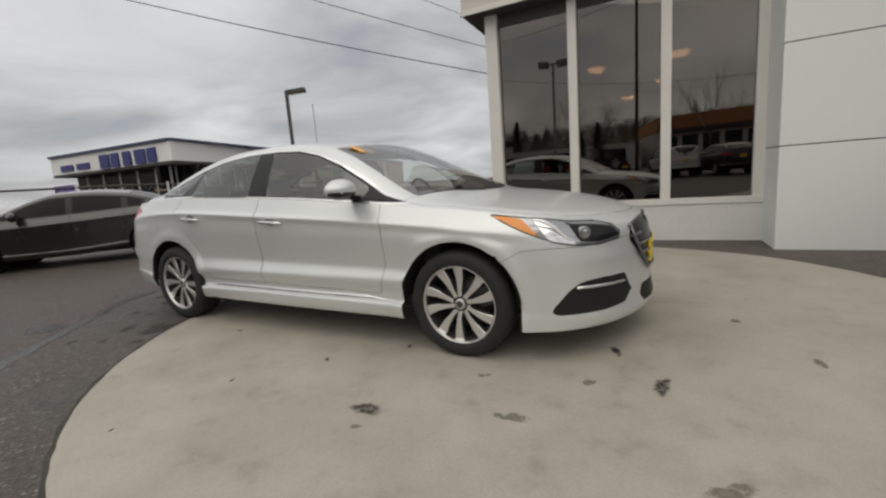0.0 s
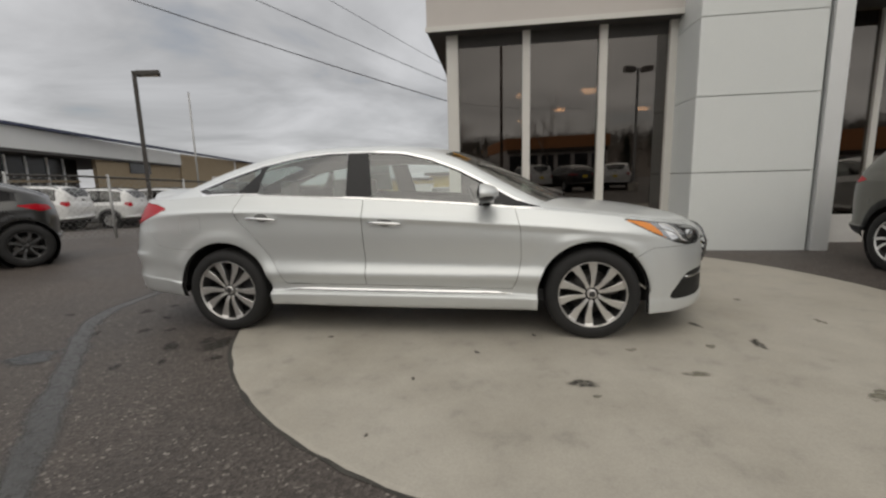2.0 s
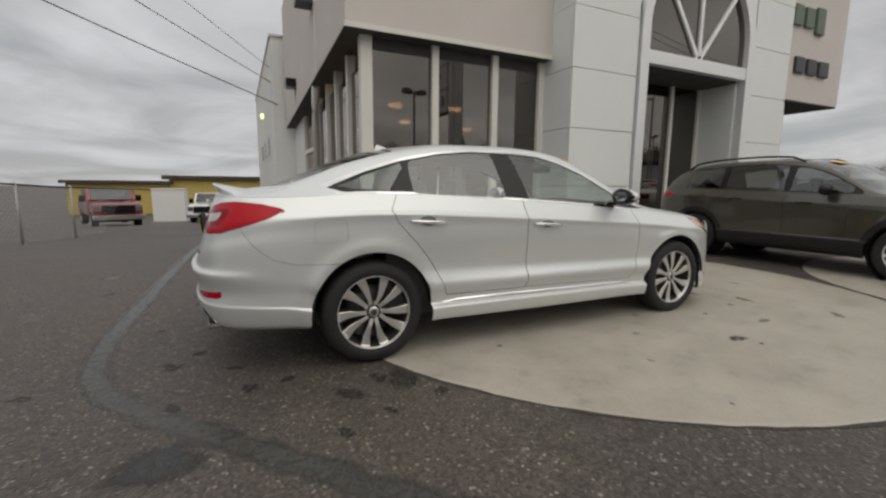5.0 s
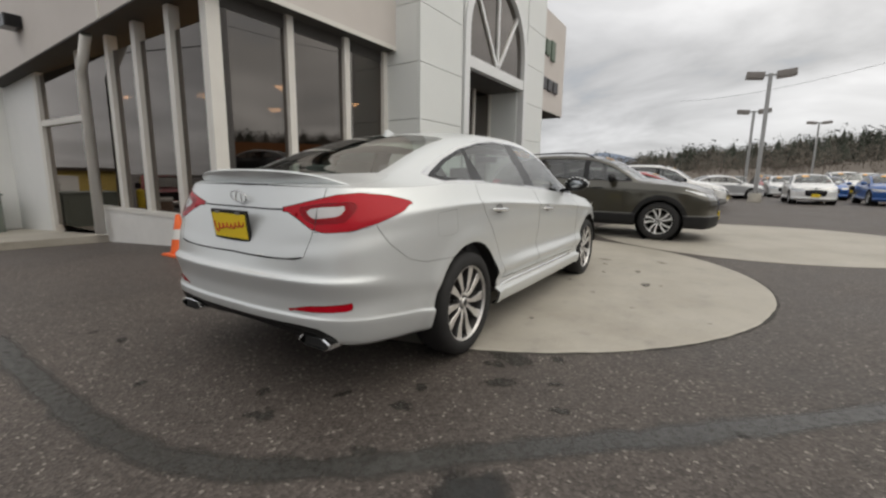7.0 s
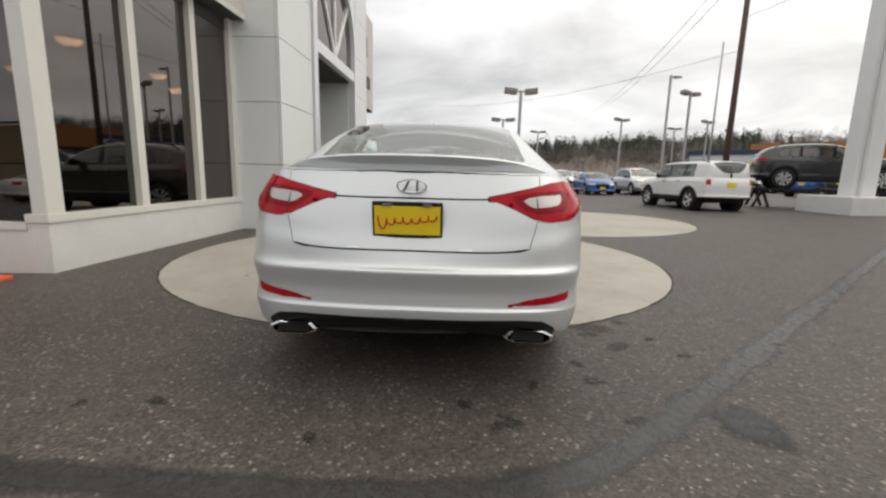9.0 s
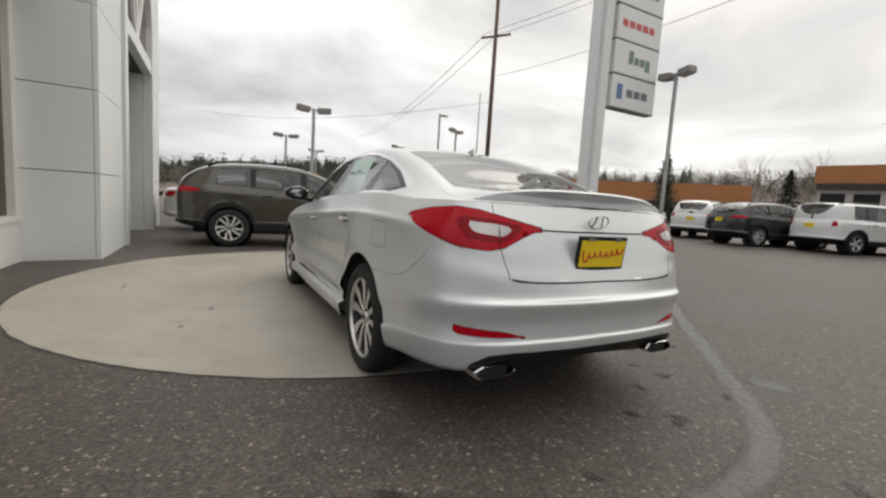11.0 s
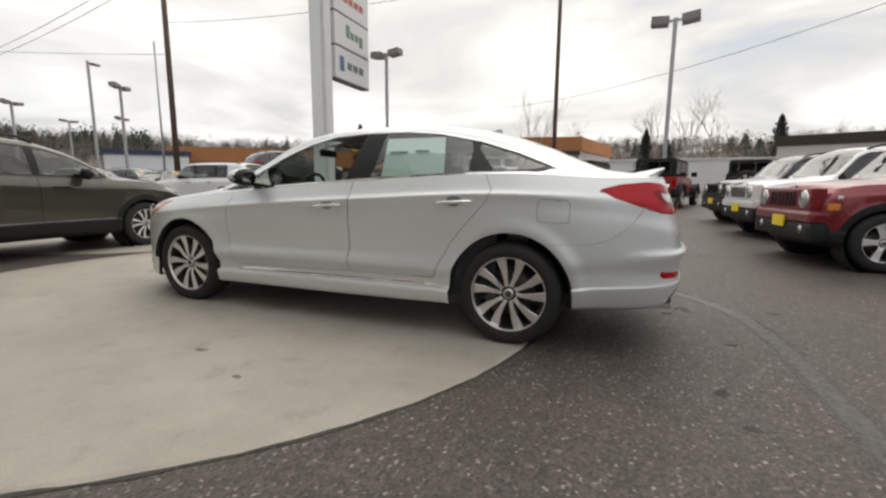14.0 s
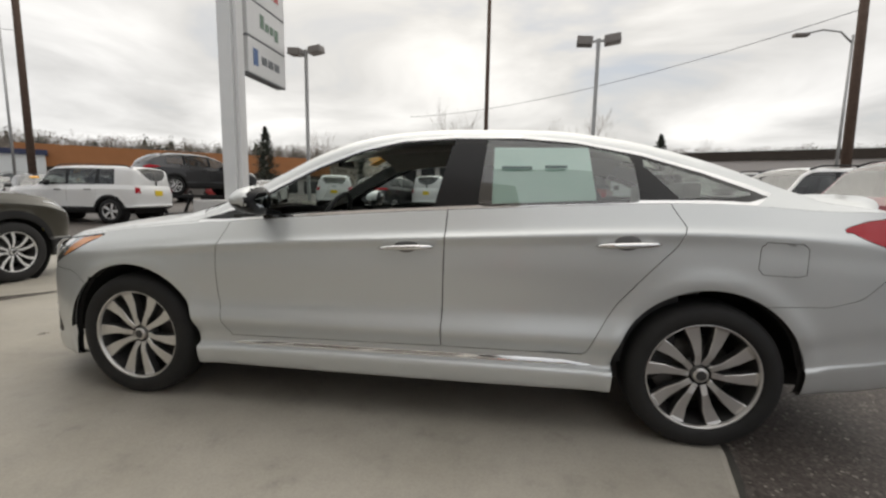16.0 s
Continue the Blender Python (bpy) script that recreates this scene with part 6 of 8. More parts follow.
    d = band(blo, bhi, dlo[0], dlo[1], 40, dlo[2] if len(dlo) > 2 else 0.0, 0)
    xz = lambda poly: (lambda co: np.where(co[:, 1] > 0.3 * hw, poly_dist(co[:, 0], co[:, 2], poly), 1.0))
    ins = lambda q: np.asarray(belt(q)) + 0.035
    ihi = lambda q: np.asarray(roof(q)) - rail_drop - 0.085
    edges = [dlo[0] + 0.05] + list(pillars) + [dlo[1] - 0.05]
    fs = []
    for i, (a, b) in enumerate(zip(edges, edges[1:])):
        fs.append(("window", xz(band(ins, ihi, a + (0.05 if i else 0), b - 0.05, 18))))
    fs.append(("pillar_trim", xz(d)))
    fs.append(("windscreen", lambda co: np.maximum.reduce([co[:, 1] - (sh.yr(co[:, 0]) - 0.05), co[:, 0] - (screen[0] - 0.25 * co[:, 1] ** 2), (screen[1] - 0.12 * co[:, 1] ** 2) - co[:, 0]])))
    fs.append(("rear_screen", lambda co: np.maximum.reduce([co[:, 1] - (sh.yr(co[:, 0]) - 0.09), back[0] - co[:, 0], co[:, 0] - back[1]])))
    fs.append(("bonnet", lambda co: np.maximum(co[:, 1] - (sh.ys(co[:, 0]) - 0.05), (screen[0] + 0.05 - 0.25 * co[:, 1] ** 2) - co[:, 0])))
    for n, f in fs:
        isocut(sh.top, f)
    panels(v, split(sh.top, fs), {"window": ("side_window", g, False, 0, ""), "pillar_trim": ("window_trim", M["gloss_black"], False, 0, ""), "windscreen": ("windscreen", M["car_glass"], True, 0, ""),
                                  "rear_screen": ("rear_screen", g, True, 0, ""), "bonnet": ("bonnet", paint_mat, True, 0.003, ""), "rest": ("roof", paint_mat, True, 0, "")}, paint_mat)
    part("underbody", boxes((rear + 0.3, front - 0.3, -hw * 0.72, hw * 0.72, sill + 0.0, sill + 0.25)), M["underbody"], v)
    part("cabin", boxes((back[0] + 0.15, screen[0] - 0.35, -hw * 0.80, hw * 0.80, sill + 0.15, float(belt(0)) - 0.06)), M["cabin_dark"], v)
    for y in (-0.38, 0.38):
        part("headrest", boxes((-0.28, -0.18, y - 0.12, y + 0.12, float(belt(0)) + 0.0, float(belt(0)) + 0.24), bevel=0.04), M["cabin_dark"], v)
    for ax in axle:
        for s in (1, -1):
            part("wheel_house", lathe([(tyre[0] + 0.052, s * (hw - 0.05)), (tyre[0] + 0.056, s * (hw - 0.32)), (0.05, s * (hw - 0.33))], 28), M["underbody"], v).location = (ax, 0, tyre[0])
    put_wheels(v, axle[1], axle[0], hw - tyre[1] / 2 - 0.015, tyre[0], tyre[0] * rim_k, tyre[1], wheel_style, {"tyre": M["tyre"], "alloy": rim_mat or M["bright_alloy"], "iron": M["iron"], "gap_shade": M["gap_shade"]}, wn)
    for s in (1, -1):
        bm = bmesh.new()
        bmesh.ops.create_icosphere(bm, subdivisions=2, radius=1)
        for q in bm.verts:
            q.co = (q.co.x * 0.07 + screen[0] - 0.52, s * (hw + 0.07) + q.co.y * 0.12, q.co.z * 0.085 + float(belt(screen[0] - 0.5)) + 0.07)
        for f in bm.faces:
            f.smooth = True
        part("door_mirror", bm, M["gloss_black"] if clad else paint_mat, v)
        for x in (pillars[0] + 0.14, pillars[1] + 0.14):
            part("door_handle", tube(bmesh.new(), [(x, s * (hw + 0.0), float(belt(x)) - 0.13), (x + 0.04, s * (hw + 0.03), float(belt(x)) - 0.125), (x + 0.17, s * (hw + 0.03), float(belt(x)) - 0.125), (x + 0.21, s * hw, float(belt(x)) - 0.13)], 0.014, 6), paint_mat if not clad else M["black_plastic"], v)
        if rails:
            xs = np.linspace(back[1] + 0.05, screen[1] - 0.05, 12)
            k = [0.0] + [0.05] * 10 + [0.0]
            yy = [s * float(sh.yr(q)) * 0.93 for q in xs]
            part("roof_rail", tube(bmesh.new(), [(float(q), y, float(roof(q)) - rail_drop + h) for q, y, h in zip(xs, yy, k)], 0.017, 6), M["gloss_black"], v)
    if plate:
        x0 = screen[1] + 0.10
        slope = math.atan2(float(roof(x0) - roof(x0 + 0.12)), 0.12)
        if sticker:
            st = part("windscreen_sticker", boxes((0.0, 0.15, -0.36, -0.12, 0.0, 0.004)), M["sticker_orange"], v, "orange windscreen sticker")
            st.matrix_local = pose(x0, 0, float(roof(x0)) + 0.004, 0, math.degrees(slope), 0)
        part("rear_plate", boxes((rear - 0.012, rear + 0.03, -0.155, 0.155, bz[0] - 0.30, bz[0] - 0.15)), M["plate_yellow"], v, "yellow dealer plate")
        part("front_plate", boxes((front - 0.02, front + 0.012, -0.155, 0.155, sill + 0.14, sill + 0.29)), M["plate_yellow"], v, "yellow dealer plate")
    return v


M["black_glass"] = material("black_glass", (0.005, 0.005, 0.006), 0.06, 0.0, 0.14)
M["dark_alloy"] = paint("dark_alloy", (0.10, 0.10, 0.10), 0.6, 0.35, 0.2)
M["car_glass_dark"] = pane("car_glass_dark", (0.36, 0.38, 0.37), 1.0, 1.8)
for k, (col, mt) in {"olive": ((0.050, 0.046, 0.033), 0.35), "white_car": ((0.76, 0.76, 0.75), 0.0), "black_car": ((0.012, 0.012, 0.014), 0.2), "dark_red": ((0.21, 0.009, 0.016), 0.2), "red_car": ((0.30, 0.012, 0.010), 0.1),
                     "grey_car": ((0.025, 0.0248, 0.024), 0.3), "blue_car": ((0.015, 0.09, 0.32), 0.2), "pale_silver": ((0.50, 0.51, 0.52), 0.5)}.items():
    M[k] = paint(k, col, mt, 0.28, 0.9, 0.08)

M["bright_alloy"] = paint("bright_alloy", (0.74, 0.74, 0.73), 0.35, 0.3, 0.3)


def cherokee(name, label, at, mat, step=0.035, nv=32, **kw):
    return vehicle(name, label, at, mat, -2.25, 2.28, 0.93, (-1.35, 1.35), (0.355, 0.225), curve((-2.25, 1.14), (-1.6, 1.13), (0, 1.075), (0.9, 1.05), (1.5, 1.02), (2.0, 0.94), (2.28, 0.865)),
                   curve((-2.21, 1.15), (-2.16, 1.22), (-1.98, 1.38), (-1.78, 1.49), (-1.5, 1.56), (-1.1, 1.603), (-0.5, 1.62), (0.0, 1.59), (0.38, 1.49), (0.72, 1.305), (0.98, 1.15), (1.12, 1.135), (1.5, 1.085), (1.9, 1.01), (2.14, 0.935), (2.25, 0.87)),
                   (1.02, 0.12), (-2.15, -1.76), (-0.95, -0.02), (-1.60, 0.84, 0.12), fr=0.80, clad=0.46, sill=0.25, boxy=0.66, nose=0.92, step=step, nv=nv, rails=True, wheel_style=(10, 0.026, 0.038, 1.3, 0.05),
                   head=lambda s: [(1.72, 0.945), (2.0, 0.90), (s.nose(0.7), 0.87), (s.nose(0.5), 0.85), (s.nose(0.5), 0.80), (s.nose(0.7), 0.81), (1.97, 0.85)],
                   tail=lambda s: [(s.tail(0.45), 0.99), (s.tail(0.45), 1.05), (s.tail(0.75), 1.09), (-1.94, 1.07), (-1.80, 1.03), (-1.94, 0.995), (s.tail(0.75), 0.98)], **kw)


def box_suv(name, label, at, mat, step=0.05, nv=24, **kw):
    """An upright small sport utility."""
    v = vehicle(name, label, at, mat, -2.06, 2.10, 0.89, (-1.20, 1.42), (0.35, 0.22), curve((-2.06, 1.10), (-1.4, 1.10), (0, 1.08), (0.8, 1.06), (1.3, 1.04), (1.9, 1.0), (2.1, 0.94)),
                   curve((-2.02, 1.12), (-1.98, 1.30), (-1.92, 1.50), (-1.82, 1.62), (-1.2, 1.665), (-0.3, 1.675), (0.45, 1.655), (0.62, 1.58), (0.85, 1.32), (1.05, 1.14), (1.3, 1.11), (1.9, 1.05), (2.08, 0.95)),
                   (1.06, 0.55), (-2.0, -1.84), (-0.85, 0.05), (-1.36, 0.93, 0.03), fr=0.86, clad=0.44, sill=0.28, boxy=0.85, nose=0.99, step=step, nv=nv, rails=True, wheel_style=(5, 0.06, 0.09, 0.2, 0.05),
                   head=lambda s: [(s.nose(0.80) - 0.02, 0.84), (s.nose(0.80) + 0.04, 0.84), (s.nose(0.80) + 0.04, 0.90), (s.nose(0.80) - 0.02, 0.90)],
                   tail=lambda s: [(s.tail(0.66), 0.88), (s.tail(0.66), 1.04), (-1.94, 1.04), (-1.94, 0.88)], **kw)
    upright_face(v, mat)
    return v


def upright_face(v, mat):
    """Flat slotted front of an upright sport utility, with round lamps and a black bumper."""
    part("front_panel", boxes((1.95, 2.125, -0.66, 0.66, 0.70, 0.985), bevel=0.025), mat, v)
    for i in range(7):
        y = -0.30 + 0.10 * i
        part("grille_slot", boxes((2.11, 2.131, y - 0.033, y + 0.033, 0.745, 0.935), bevel=0.008), M["gloss_black"], v)
    for s in (1, -1):
        part("headlamp", lathe([(0.0, 0.022), (0.07, 0.018), (0.092, 0.006), (0.10, -0.03)], 20), M["clear_lens"], v, "round headlamp").matrix_local = pose(2.125, s * 0.52, 0.845, 0, 0, -90)
        part("headlamp_rim", lathe([(0.093, 0.008), (0.108, 0.012), (0.114, -0.03)], 20), M["chrome"], v).matrix_local = pose(2.125, s * 0.52, 0.845, 0, 0, -90)
        part("marker_lamp", boxes((1.90, 1.99, s * 0.80 - 0.045, s * 0.80 + 0.045, 0.72, 0.80), bevel=0.015), M["amber_lens"], v, "amber marker lamp")
        part("fog_lamp", lathe([(0.0, 0.01), (0.05, 0.0), (0.055, -0.03)], 14), M["lamp_glass"], v).matrix_local = pose(2.138, s * 0.52, 0.46, 0, 0, -90)
    part("front_bumper", boxes((1.90, 2.135, -0.76, 0.76, 0.33, 0.56), bevel=0.075), M["black_plastic"], v, "black plastic bumper")
    part("bumper_cover", boxes((1.90, 2.14, -0.74, 0.74, 0.555, 0.705), bevel=0.05), mat, v)
    part("front_plate", boxes((2.138, 2.155, -0.155, 0.155, 0.47, 0.62)), M["plate_yellow"], v, "yellow dealer plate")


def hatch(name, label, at, mat, step=0.045, nv=26, **kw):
    """A low sleek coupe with a sloping tail."""
    return vehicle(name, label, at, mat, -1.74, 2.12, 0.90, (-1.325, 1.325), (0.335, 0.22), curve((-1.9, 0.98), (-1.5, 1.0), (-0.8, 0.97), (0, 0.93), (0.8, 0.90), (1.4, 0.86), (2.12, 0.74)),
                   curve((-1.72, 1.0), (-1.64, 1.09), (-1.4, 1.21), (-0.9, 1.345), (-0.3, 1.395), (0.1, 1.385), (0.5, 1.28), (0.95, 1.08), (1.2, 0.98), (1.6, 0.92), (2.1, 0.75)),
                   (1.18, 0.25), (-1.60, -1.0), (-0.95, -0.1), (-1.28, 1.0, 0.0), fr=0.82, sill=0.20, boxy=0.3, nose=0.80, step=step, nv=nv, wheel_style=(8, 0.03, 0.05, 0.8, 0.05),
                   tail=lambda s: [(s.tail(0.55), 0.87), (s.tail(0.6), 0.935), (-1.52, 0.965), (-1.28, 0.945), (-1.40, 0.895), (-1.54, 0.85), (s.tail(0.75), 0.845)], **kw)


def saloon(name, label, at, mat, step=0.06, nv=20, **kw):
    return vehicle(name, label, at, mat, -2.35, 2.32, 0.90, (-1.36, 1.36), (0.325, 0.21), curve((-2.35, 1.0), (-1.5, 1.02), (0, 0.97), (0.9, 0.93), (1.5, 0.88), (2.32, 0.74)),
                   curve((-2.30, 1.02), (-2.0, 1.08), (-1.75, 1.12), (-1.3, 1.30), (-0.9, 1.41), (-0.3, 1.455), (0.2, 1.42), (0.6, 1.28), (1.1, 1.03), (1.35, 0.965), (1.8, 0.90), (2.3, 0.75)),
                   (1.22, 0.32), (-1.75, -1.0), (-1.0, -0.05), (-1.5, 1.02), fr=0.76, sill=0.21, boxy=0.35, nose=0.80, step=step, nv=nv, wn=20, **kw)


def wagon(name, label, at, mat, step=0.06, nv=20, **kw):
    return vehicle(name, label, at, mat, -2.30, 2.32, 0.93, (-1.39, 1.39), (0.36, 0.225), curve((-2.3, 1.08), (-1.5, 1.10), (0, 1.05), (0.9, 1.02), (1.5, 0.98), (2.32, 0.84)),
                   curve((-2.26, 1.10), (-2.15, 1.35), (-1.95, 1.56), (-1.6, 1.65), (-0.8, 1.70), (-0.2, 1.69), (0.4, 1.60), (0.9, 1.33), (1.2, 1.12), (1.6, 1.06), (2.3, 0.86)),
                   (1.18, 0.35), (-2.2, -1.9), (-1.0, 0.0), (-1.85, 1.0, 0.08), fr=0.80, clad=0.38, sill=0.25, boxy=0.5, nose=0.92, step=step, nv=nv, rails=True, wn=20, clad_mat=M["grey_plastic"],
                   tail=lambda s: [(s.tail(0.66), 0.92), (s.tail(0.72), 1.25), (-2.10, 1.42), (-2.02, 1.50), (-1.94, 1.46), (-2.02, 1.16), (-1.97, 1.0), (s.tail(0.80), 0.90)], **kw)


def flat_poly(bm, pts, y0, y1, bevel=0.0):
    """A side outline pushed out between two widths."""
    a = [bm.verts.new((x, y0, z)) for x, z in pts]
    b = [bm.verts.new((x, y1, z)) for x, z in pts]
    fs = [bm.faces.new(a), bm.faces.new(b[::-1])]
    for i in range(len(pts)):
        j = (i + 1) % len(pts)
        fs.append(bm.faces.new((a[i], b[i], b[j], a[j])))
    bmesh.ops.recalc_face_normals(bm, faces=fs)
    if bevel:
        bmesh.ops.bevel(bm, geom=list({e for f in fs for e in f.edges}), offset=bevel, segments=2, affect="EDGES")
    return bm


def off_roader(name, label, at, mat, group):
    """A square four-door off-roader with a spare wheel on its tailgate."""
    v = thing(name, label, "car", group, at)
    part("body", flat_poly(bmesh.new(), [(-1.95, 0.50), (-1.97, 1.16), (0.70, 1.14), (0.72, 0.50), (-0.75, 0.42)], -0.78, 0.78, 0.03), mat, v)
    part("bonnet", flat_poly(bmesh.new(), [(0.70, 0.60), (0.70, 1.16), (1.55, 1.12), (1.78, 1.08), (1.80, 0.62)], -0.66, 0.66, 0.04), mat, v)
    part("hard_top", flat_poly(bmesh.new(), [(-1.94, 1.17), (-1.88, 1.82), (0.28, 1.80), (0.62, 1.17)], -0.70, 0.70, 0.05), M["black_plastic"], v, "black hard top")
    part("tailgate", boxes((-1.995, -1.965, -0.70, 0.70, 0.62, 1.12), bevel=0.01), mat, v)
    part("rear_screen", boxes((-1.925, -1.90, -0.58, 0.58, 1.24, 1.68)), M["car_glass_dark"], v)
    part("windscreen", boxes((0.46, 0.48, -0.6, 0.6, 1.2, 1.7)), M["car_glass_dark"], v)
    for s in (1, -1):
        for x0, x1 in ((-1.70, -1.05), (-0.95, -0.25), (-0.15, 0.36)):
            part("side_window", boxes((x0, x1, s * 0.705 - 0.008, s * 0.705 + 0.008, 1.24, 1.70)), M["car_glass_dark"], v)
        for x0, x1 in ((-0.98, -0.22), (-0.18, 0.62)):
            part("door", boxes((x0, x1, s * 0.785 - 0.015, s * 0.785 + 0.012, 0.56, 1.13), bevel=0.012), mat, v)
        for ax in (-1.475, 1.475):
            bm, rows = bmesh.new(), []
            for t in np.linspace(math.pi * 0.02, math.pi * 0.98, 13):
                rows.append([bm.verts.new((ax + r * math.cos(t) * 1.05, s * y, 0.42 + r * math.sin(t) * 0.98)) for r, y in ((0.50, 0.70), (0.52, 0.94), (0.48, 0.95), (0.46, 0.70))])
            for a, b in zip(rows, rows[1:]):
                for i in range(4):
                    bm.faces.new((a[i], a[(i + 1) % 4], b[(i + 1) % 4], b[i]))
            bmesh.ops.recalc_face_normals(bm, faces=bm.faces[:])
            part("wheel_arch", bm, M["black_plastic"], v)
        part("tail_lamp", boxes((-2.02, -1.96, s * 0.70 - 0.07, s * 0.70 + 0.07, 0.80, 1.02), bevel=0.012), M["red_lens"], v)
        part("door_mirror", boxes((0.42, 0.55, s * 0.92 - 0.10, s * 0.92 + 0.10, 1.18, 1.36), bevel=0.03), M["black_plastic"], v)
        part("headlamp", lathe([(0.0, 0.0), (0.11, 0.01), (0.12, -0.04)], 16), M["lamp_glass"], v).matrix_local = pose(1.80, s * 0.46, 0.93, 0, 0, -90)
        part("side_step", boxes((-0.9, 0.75, s * 0.82 - 0.07, s * 0.82 + 0.07, 0.38, 0.44), bevel=0.015), M["black_plastic"], v)
    part("rear_bumper", boxes((-2.12, -1.95, -0.80, 0.80, 0.50, 0.70), bevel=0.03), M["black_plastic"], v)
    part("front_bumper", boxes((1.84, 2.06, -0.80, 0.80, 0.52, 0.74), bevel=0.03), M["black_plastic"], v)
    part("grille", boxes((1.785, 1.82, -0.62, 0.62, 0.70, 1.06), bevel=0.02), mat, v)
    part("plate", boxes((-2.04, -2.0, 0.46, 0.74, 0.70, 0.82)), M["plate_yellow"], v, "yellow dealer plate")
    part("underbody", boxes((-1.8, 1.7, -0.6, 0.6, 0.34, 0.6)), M["underbody"], v)
    mats = {"tyre": M["tyre"], "alloy": M["bright_alloy"], "iron": M["iron"], "gap_shade": M["gap_shade"]}
    put_wheels(v, 1.475, -1.475, 0.80, 0.40, 0.235, 0.25, (5, 0.075, 0.11, 0.1, 0.06), mats, 28)
    sp = wheel(v, pose(-2.12, 0.05, 1.0, 0, 0, 90), 0.40, 0.235, 0.25, (5, 0.075, 0.11, 0.1, 0.06), mats, 28)
    sp.name = "spare_wheel"
    return v


def pickup(name, label, at, mat):
    v = thing(name, label, "truck", "", at)
    part("cab", flat_poly(bmesh.new(), [(-0.9, 0.55), (-0.9, 1.25), (-0.75, 1.88), (0.55, 1.90), (1.05, 1.30), (1.10, 0.55)], -0.95, 0.95, 0.06), mat, v)
    part("bonnet", flat_poly(bmesh.new(), [(1.0, 0.55), (1.0, 1.30), (2.35, 1.22), (2.62, 1.10), (2.65, 0.55)], -0.93, 0.93, 0.07), mat, v)
    part("load_bed", flat_poly(bmesh.new(), [(-2.9, 0.6), (-2.9, 1.28), (-0.92, 1.28), (-0.92, 0.6)], -0.95, 0.95, 0.05), mat, v)
    w = flat_poly(bmesh.new(), [(0.60, 1.84), (1.06, 1.34), (1.10, 1.34), (0.64, 1.86)], -0.80, 0.80)
    part("windscreen", w, M["car_glass_dark"], v)
    part("grille", boxes((2.62, 2.69, -0.62, 0.62, 0.72, 1.12), bevel=0.03), M["gloss_black"], v, "black grille")
    part("front_bumper", boxes((2.58, 2.82, -0.98, 0.98, 0.45, 0.68), bevel=0.05), M["chrome"], v, "chrome bumper")
    for s in (1, -1):
        part("headlamp", boxes((2.60, 2.67, s * 0.78 - 0.14, s * 0.78 + 0.14, 0.85, 1.10), bevel=0.03), M["lamp_glass"], v)
        part("door_mirror", boxes((0.75, 0.92, s * 1.10 - 0.12, s * 1.10 + 0.12, 1.25, 1.55), bevel=0.04), M["gloss_black"], v)
        for x0, x1 in ((-0.6, 0.05), (0.12, 0.75)):
            part("side_window", boxes((x0, x1, s * 0.945 - 0.012, s * 0.945 + 0.012, 1.32, 1.78)), M["car_glass_dark"], v)
    part("underbody", boxes((-2.6, 2.4, -0.7, 0.7, 0.35, 0.6)), M["underbody"], v)
    put_wheels(v, 1.75, -1.80, 0.83, 0.41, 0.25, 0.27, (5, 0.07, 0.11, 0.1, 0.06), {"tyre": M["tyre"], "alloy": M["alloy"], "iron": M["iron"], "gap_shade": M["gap_shade"]}, 24)
    return v


def lot(x, y, heading, lift=0.0):
    return pose(x, y, gz(y) + lift, 0, 0, heading)


cherokee("sport_utility_car", "dark olive sport utility car on the second concrete slab", pose(5.97, 0.09, 0.004, 0, 0, -90), M["olive"])
box_suv("compact_sport_utility", "white compact sport utility car with black cladding beside the sign", lot(12.06, -8.63, 6), M["white_car"])
cherokee("sport_utility_car", "black and silver sport utility car raised on a display ramp", lot(12.2, -13.4, -115, 0.72), M["black_car"], 0.06, 22)
cherokee("sport_utility_car", "black sport utility car parked in the street row", lot(4.9, -17.2, -108), M["black_car"], 0.06, 22)
box_suv("compact_sport_utility", "white compact sport utility car parked in the street row", lot(2.5, -17.9, -108), M["white_car"])
off_roader("off_road_car", "black four-door off-roader with a spare wheel on the tailgate", lot(-1.05, -17.3, -108), M["black_car"], "off-roaders")
off_roader("off_road_car", "bright red four-door off-roader with black top and spare wheel", lot(-4.0, -16.4, -108), M["red_car"], "off-roaders")
box_suv("compact_sport_utility", "dark red upright sport utility car with round headlamps", lot(-6.28, -4.01, 7), M["dark_red"], 0.032, 34, sticker=False)
box_suv("compact_sport_utility", "white upright sport utility car with black bumper in the facing row", lot(-6.40, -6.85, 7), M["white_car"], sticker=False)
box_suv("compact_sport_utility", "black upright sport utility car in the facing row", lot(-6.50, -9.75, 7), M["black_car"], sticker=False)
hatch("coupe_car", "dark grey coupe with large wheels parked by the fence", lot(-7.915, 1.10, 230), M["grey_car"], 0.035, 32, plate=False, glass=M["black_glass"], rim_mat=M["dark_alloy"])

F197 = 197
wagon("estate_car", "white estate car with tall red tail lamps behind the fence", lot(-17.1, 9.65, F197), M["white_car"], plate=False)
wagon("estate_car", "white estate car with tall red tail lamps in the neighbour's row", lot(-17.05, 12.25, F197), M["white_car"], plate=False)
wagon("estate_car", "white estate car with grey cladding in the neighbour's row", lot(-16.9, 15.35, F197), M["white_car"], plate=False)
saloon("saloon_car", "white saloon car in the neighbour's row", lot(-16.3, 19.25, F197), M["white_car"], plate=False)
pickup("pickup_truck", "white pickup truck with a black grille in the side lane", lot(-3.7, 28.8, -98), M["white_car"])
pickup("pickup_truck", "dark red pickup truck at the edge of the side lane", lot(-8.1, 23.3, -70), M["dark_red"])
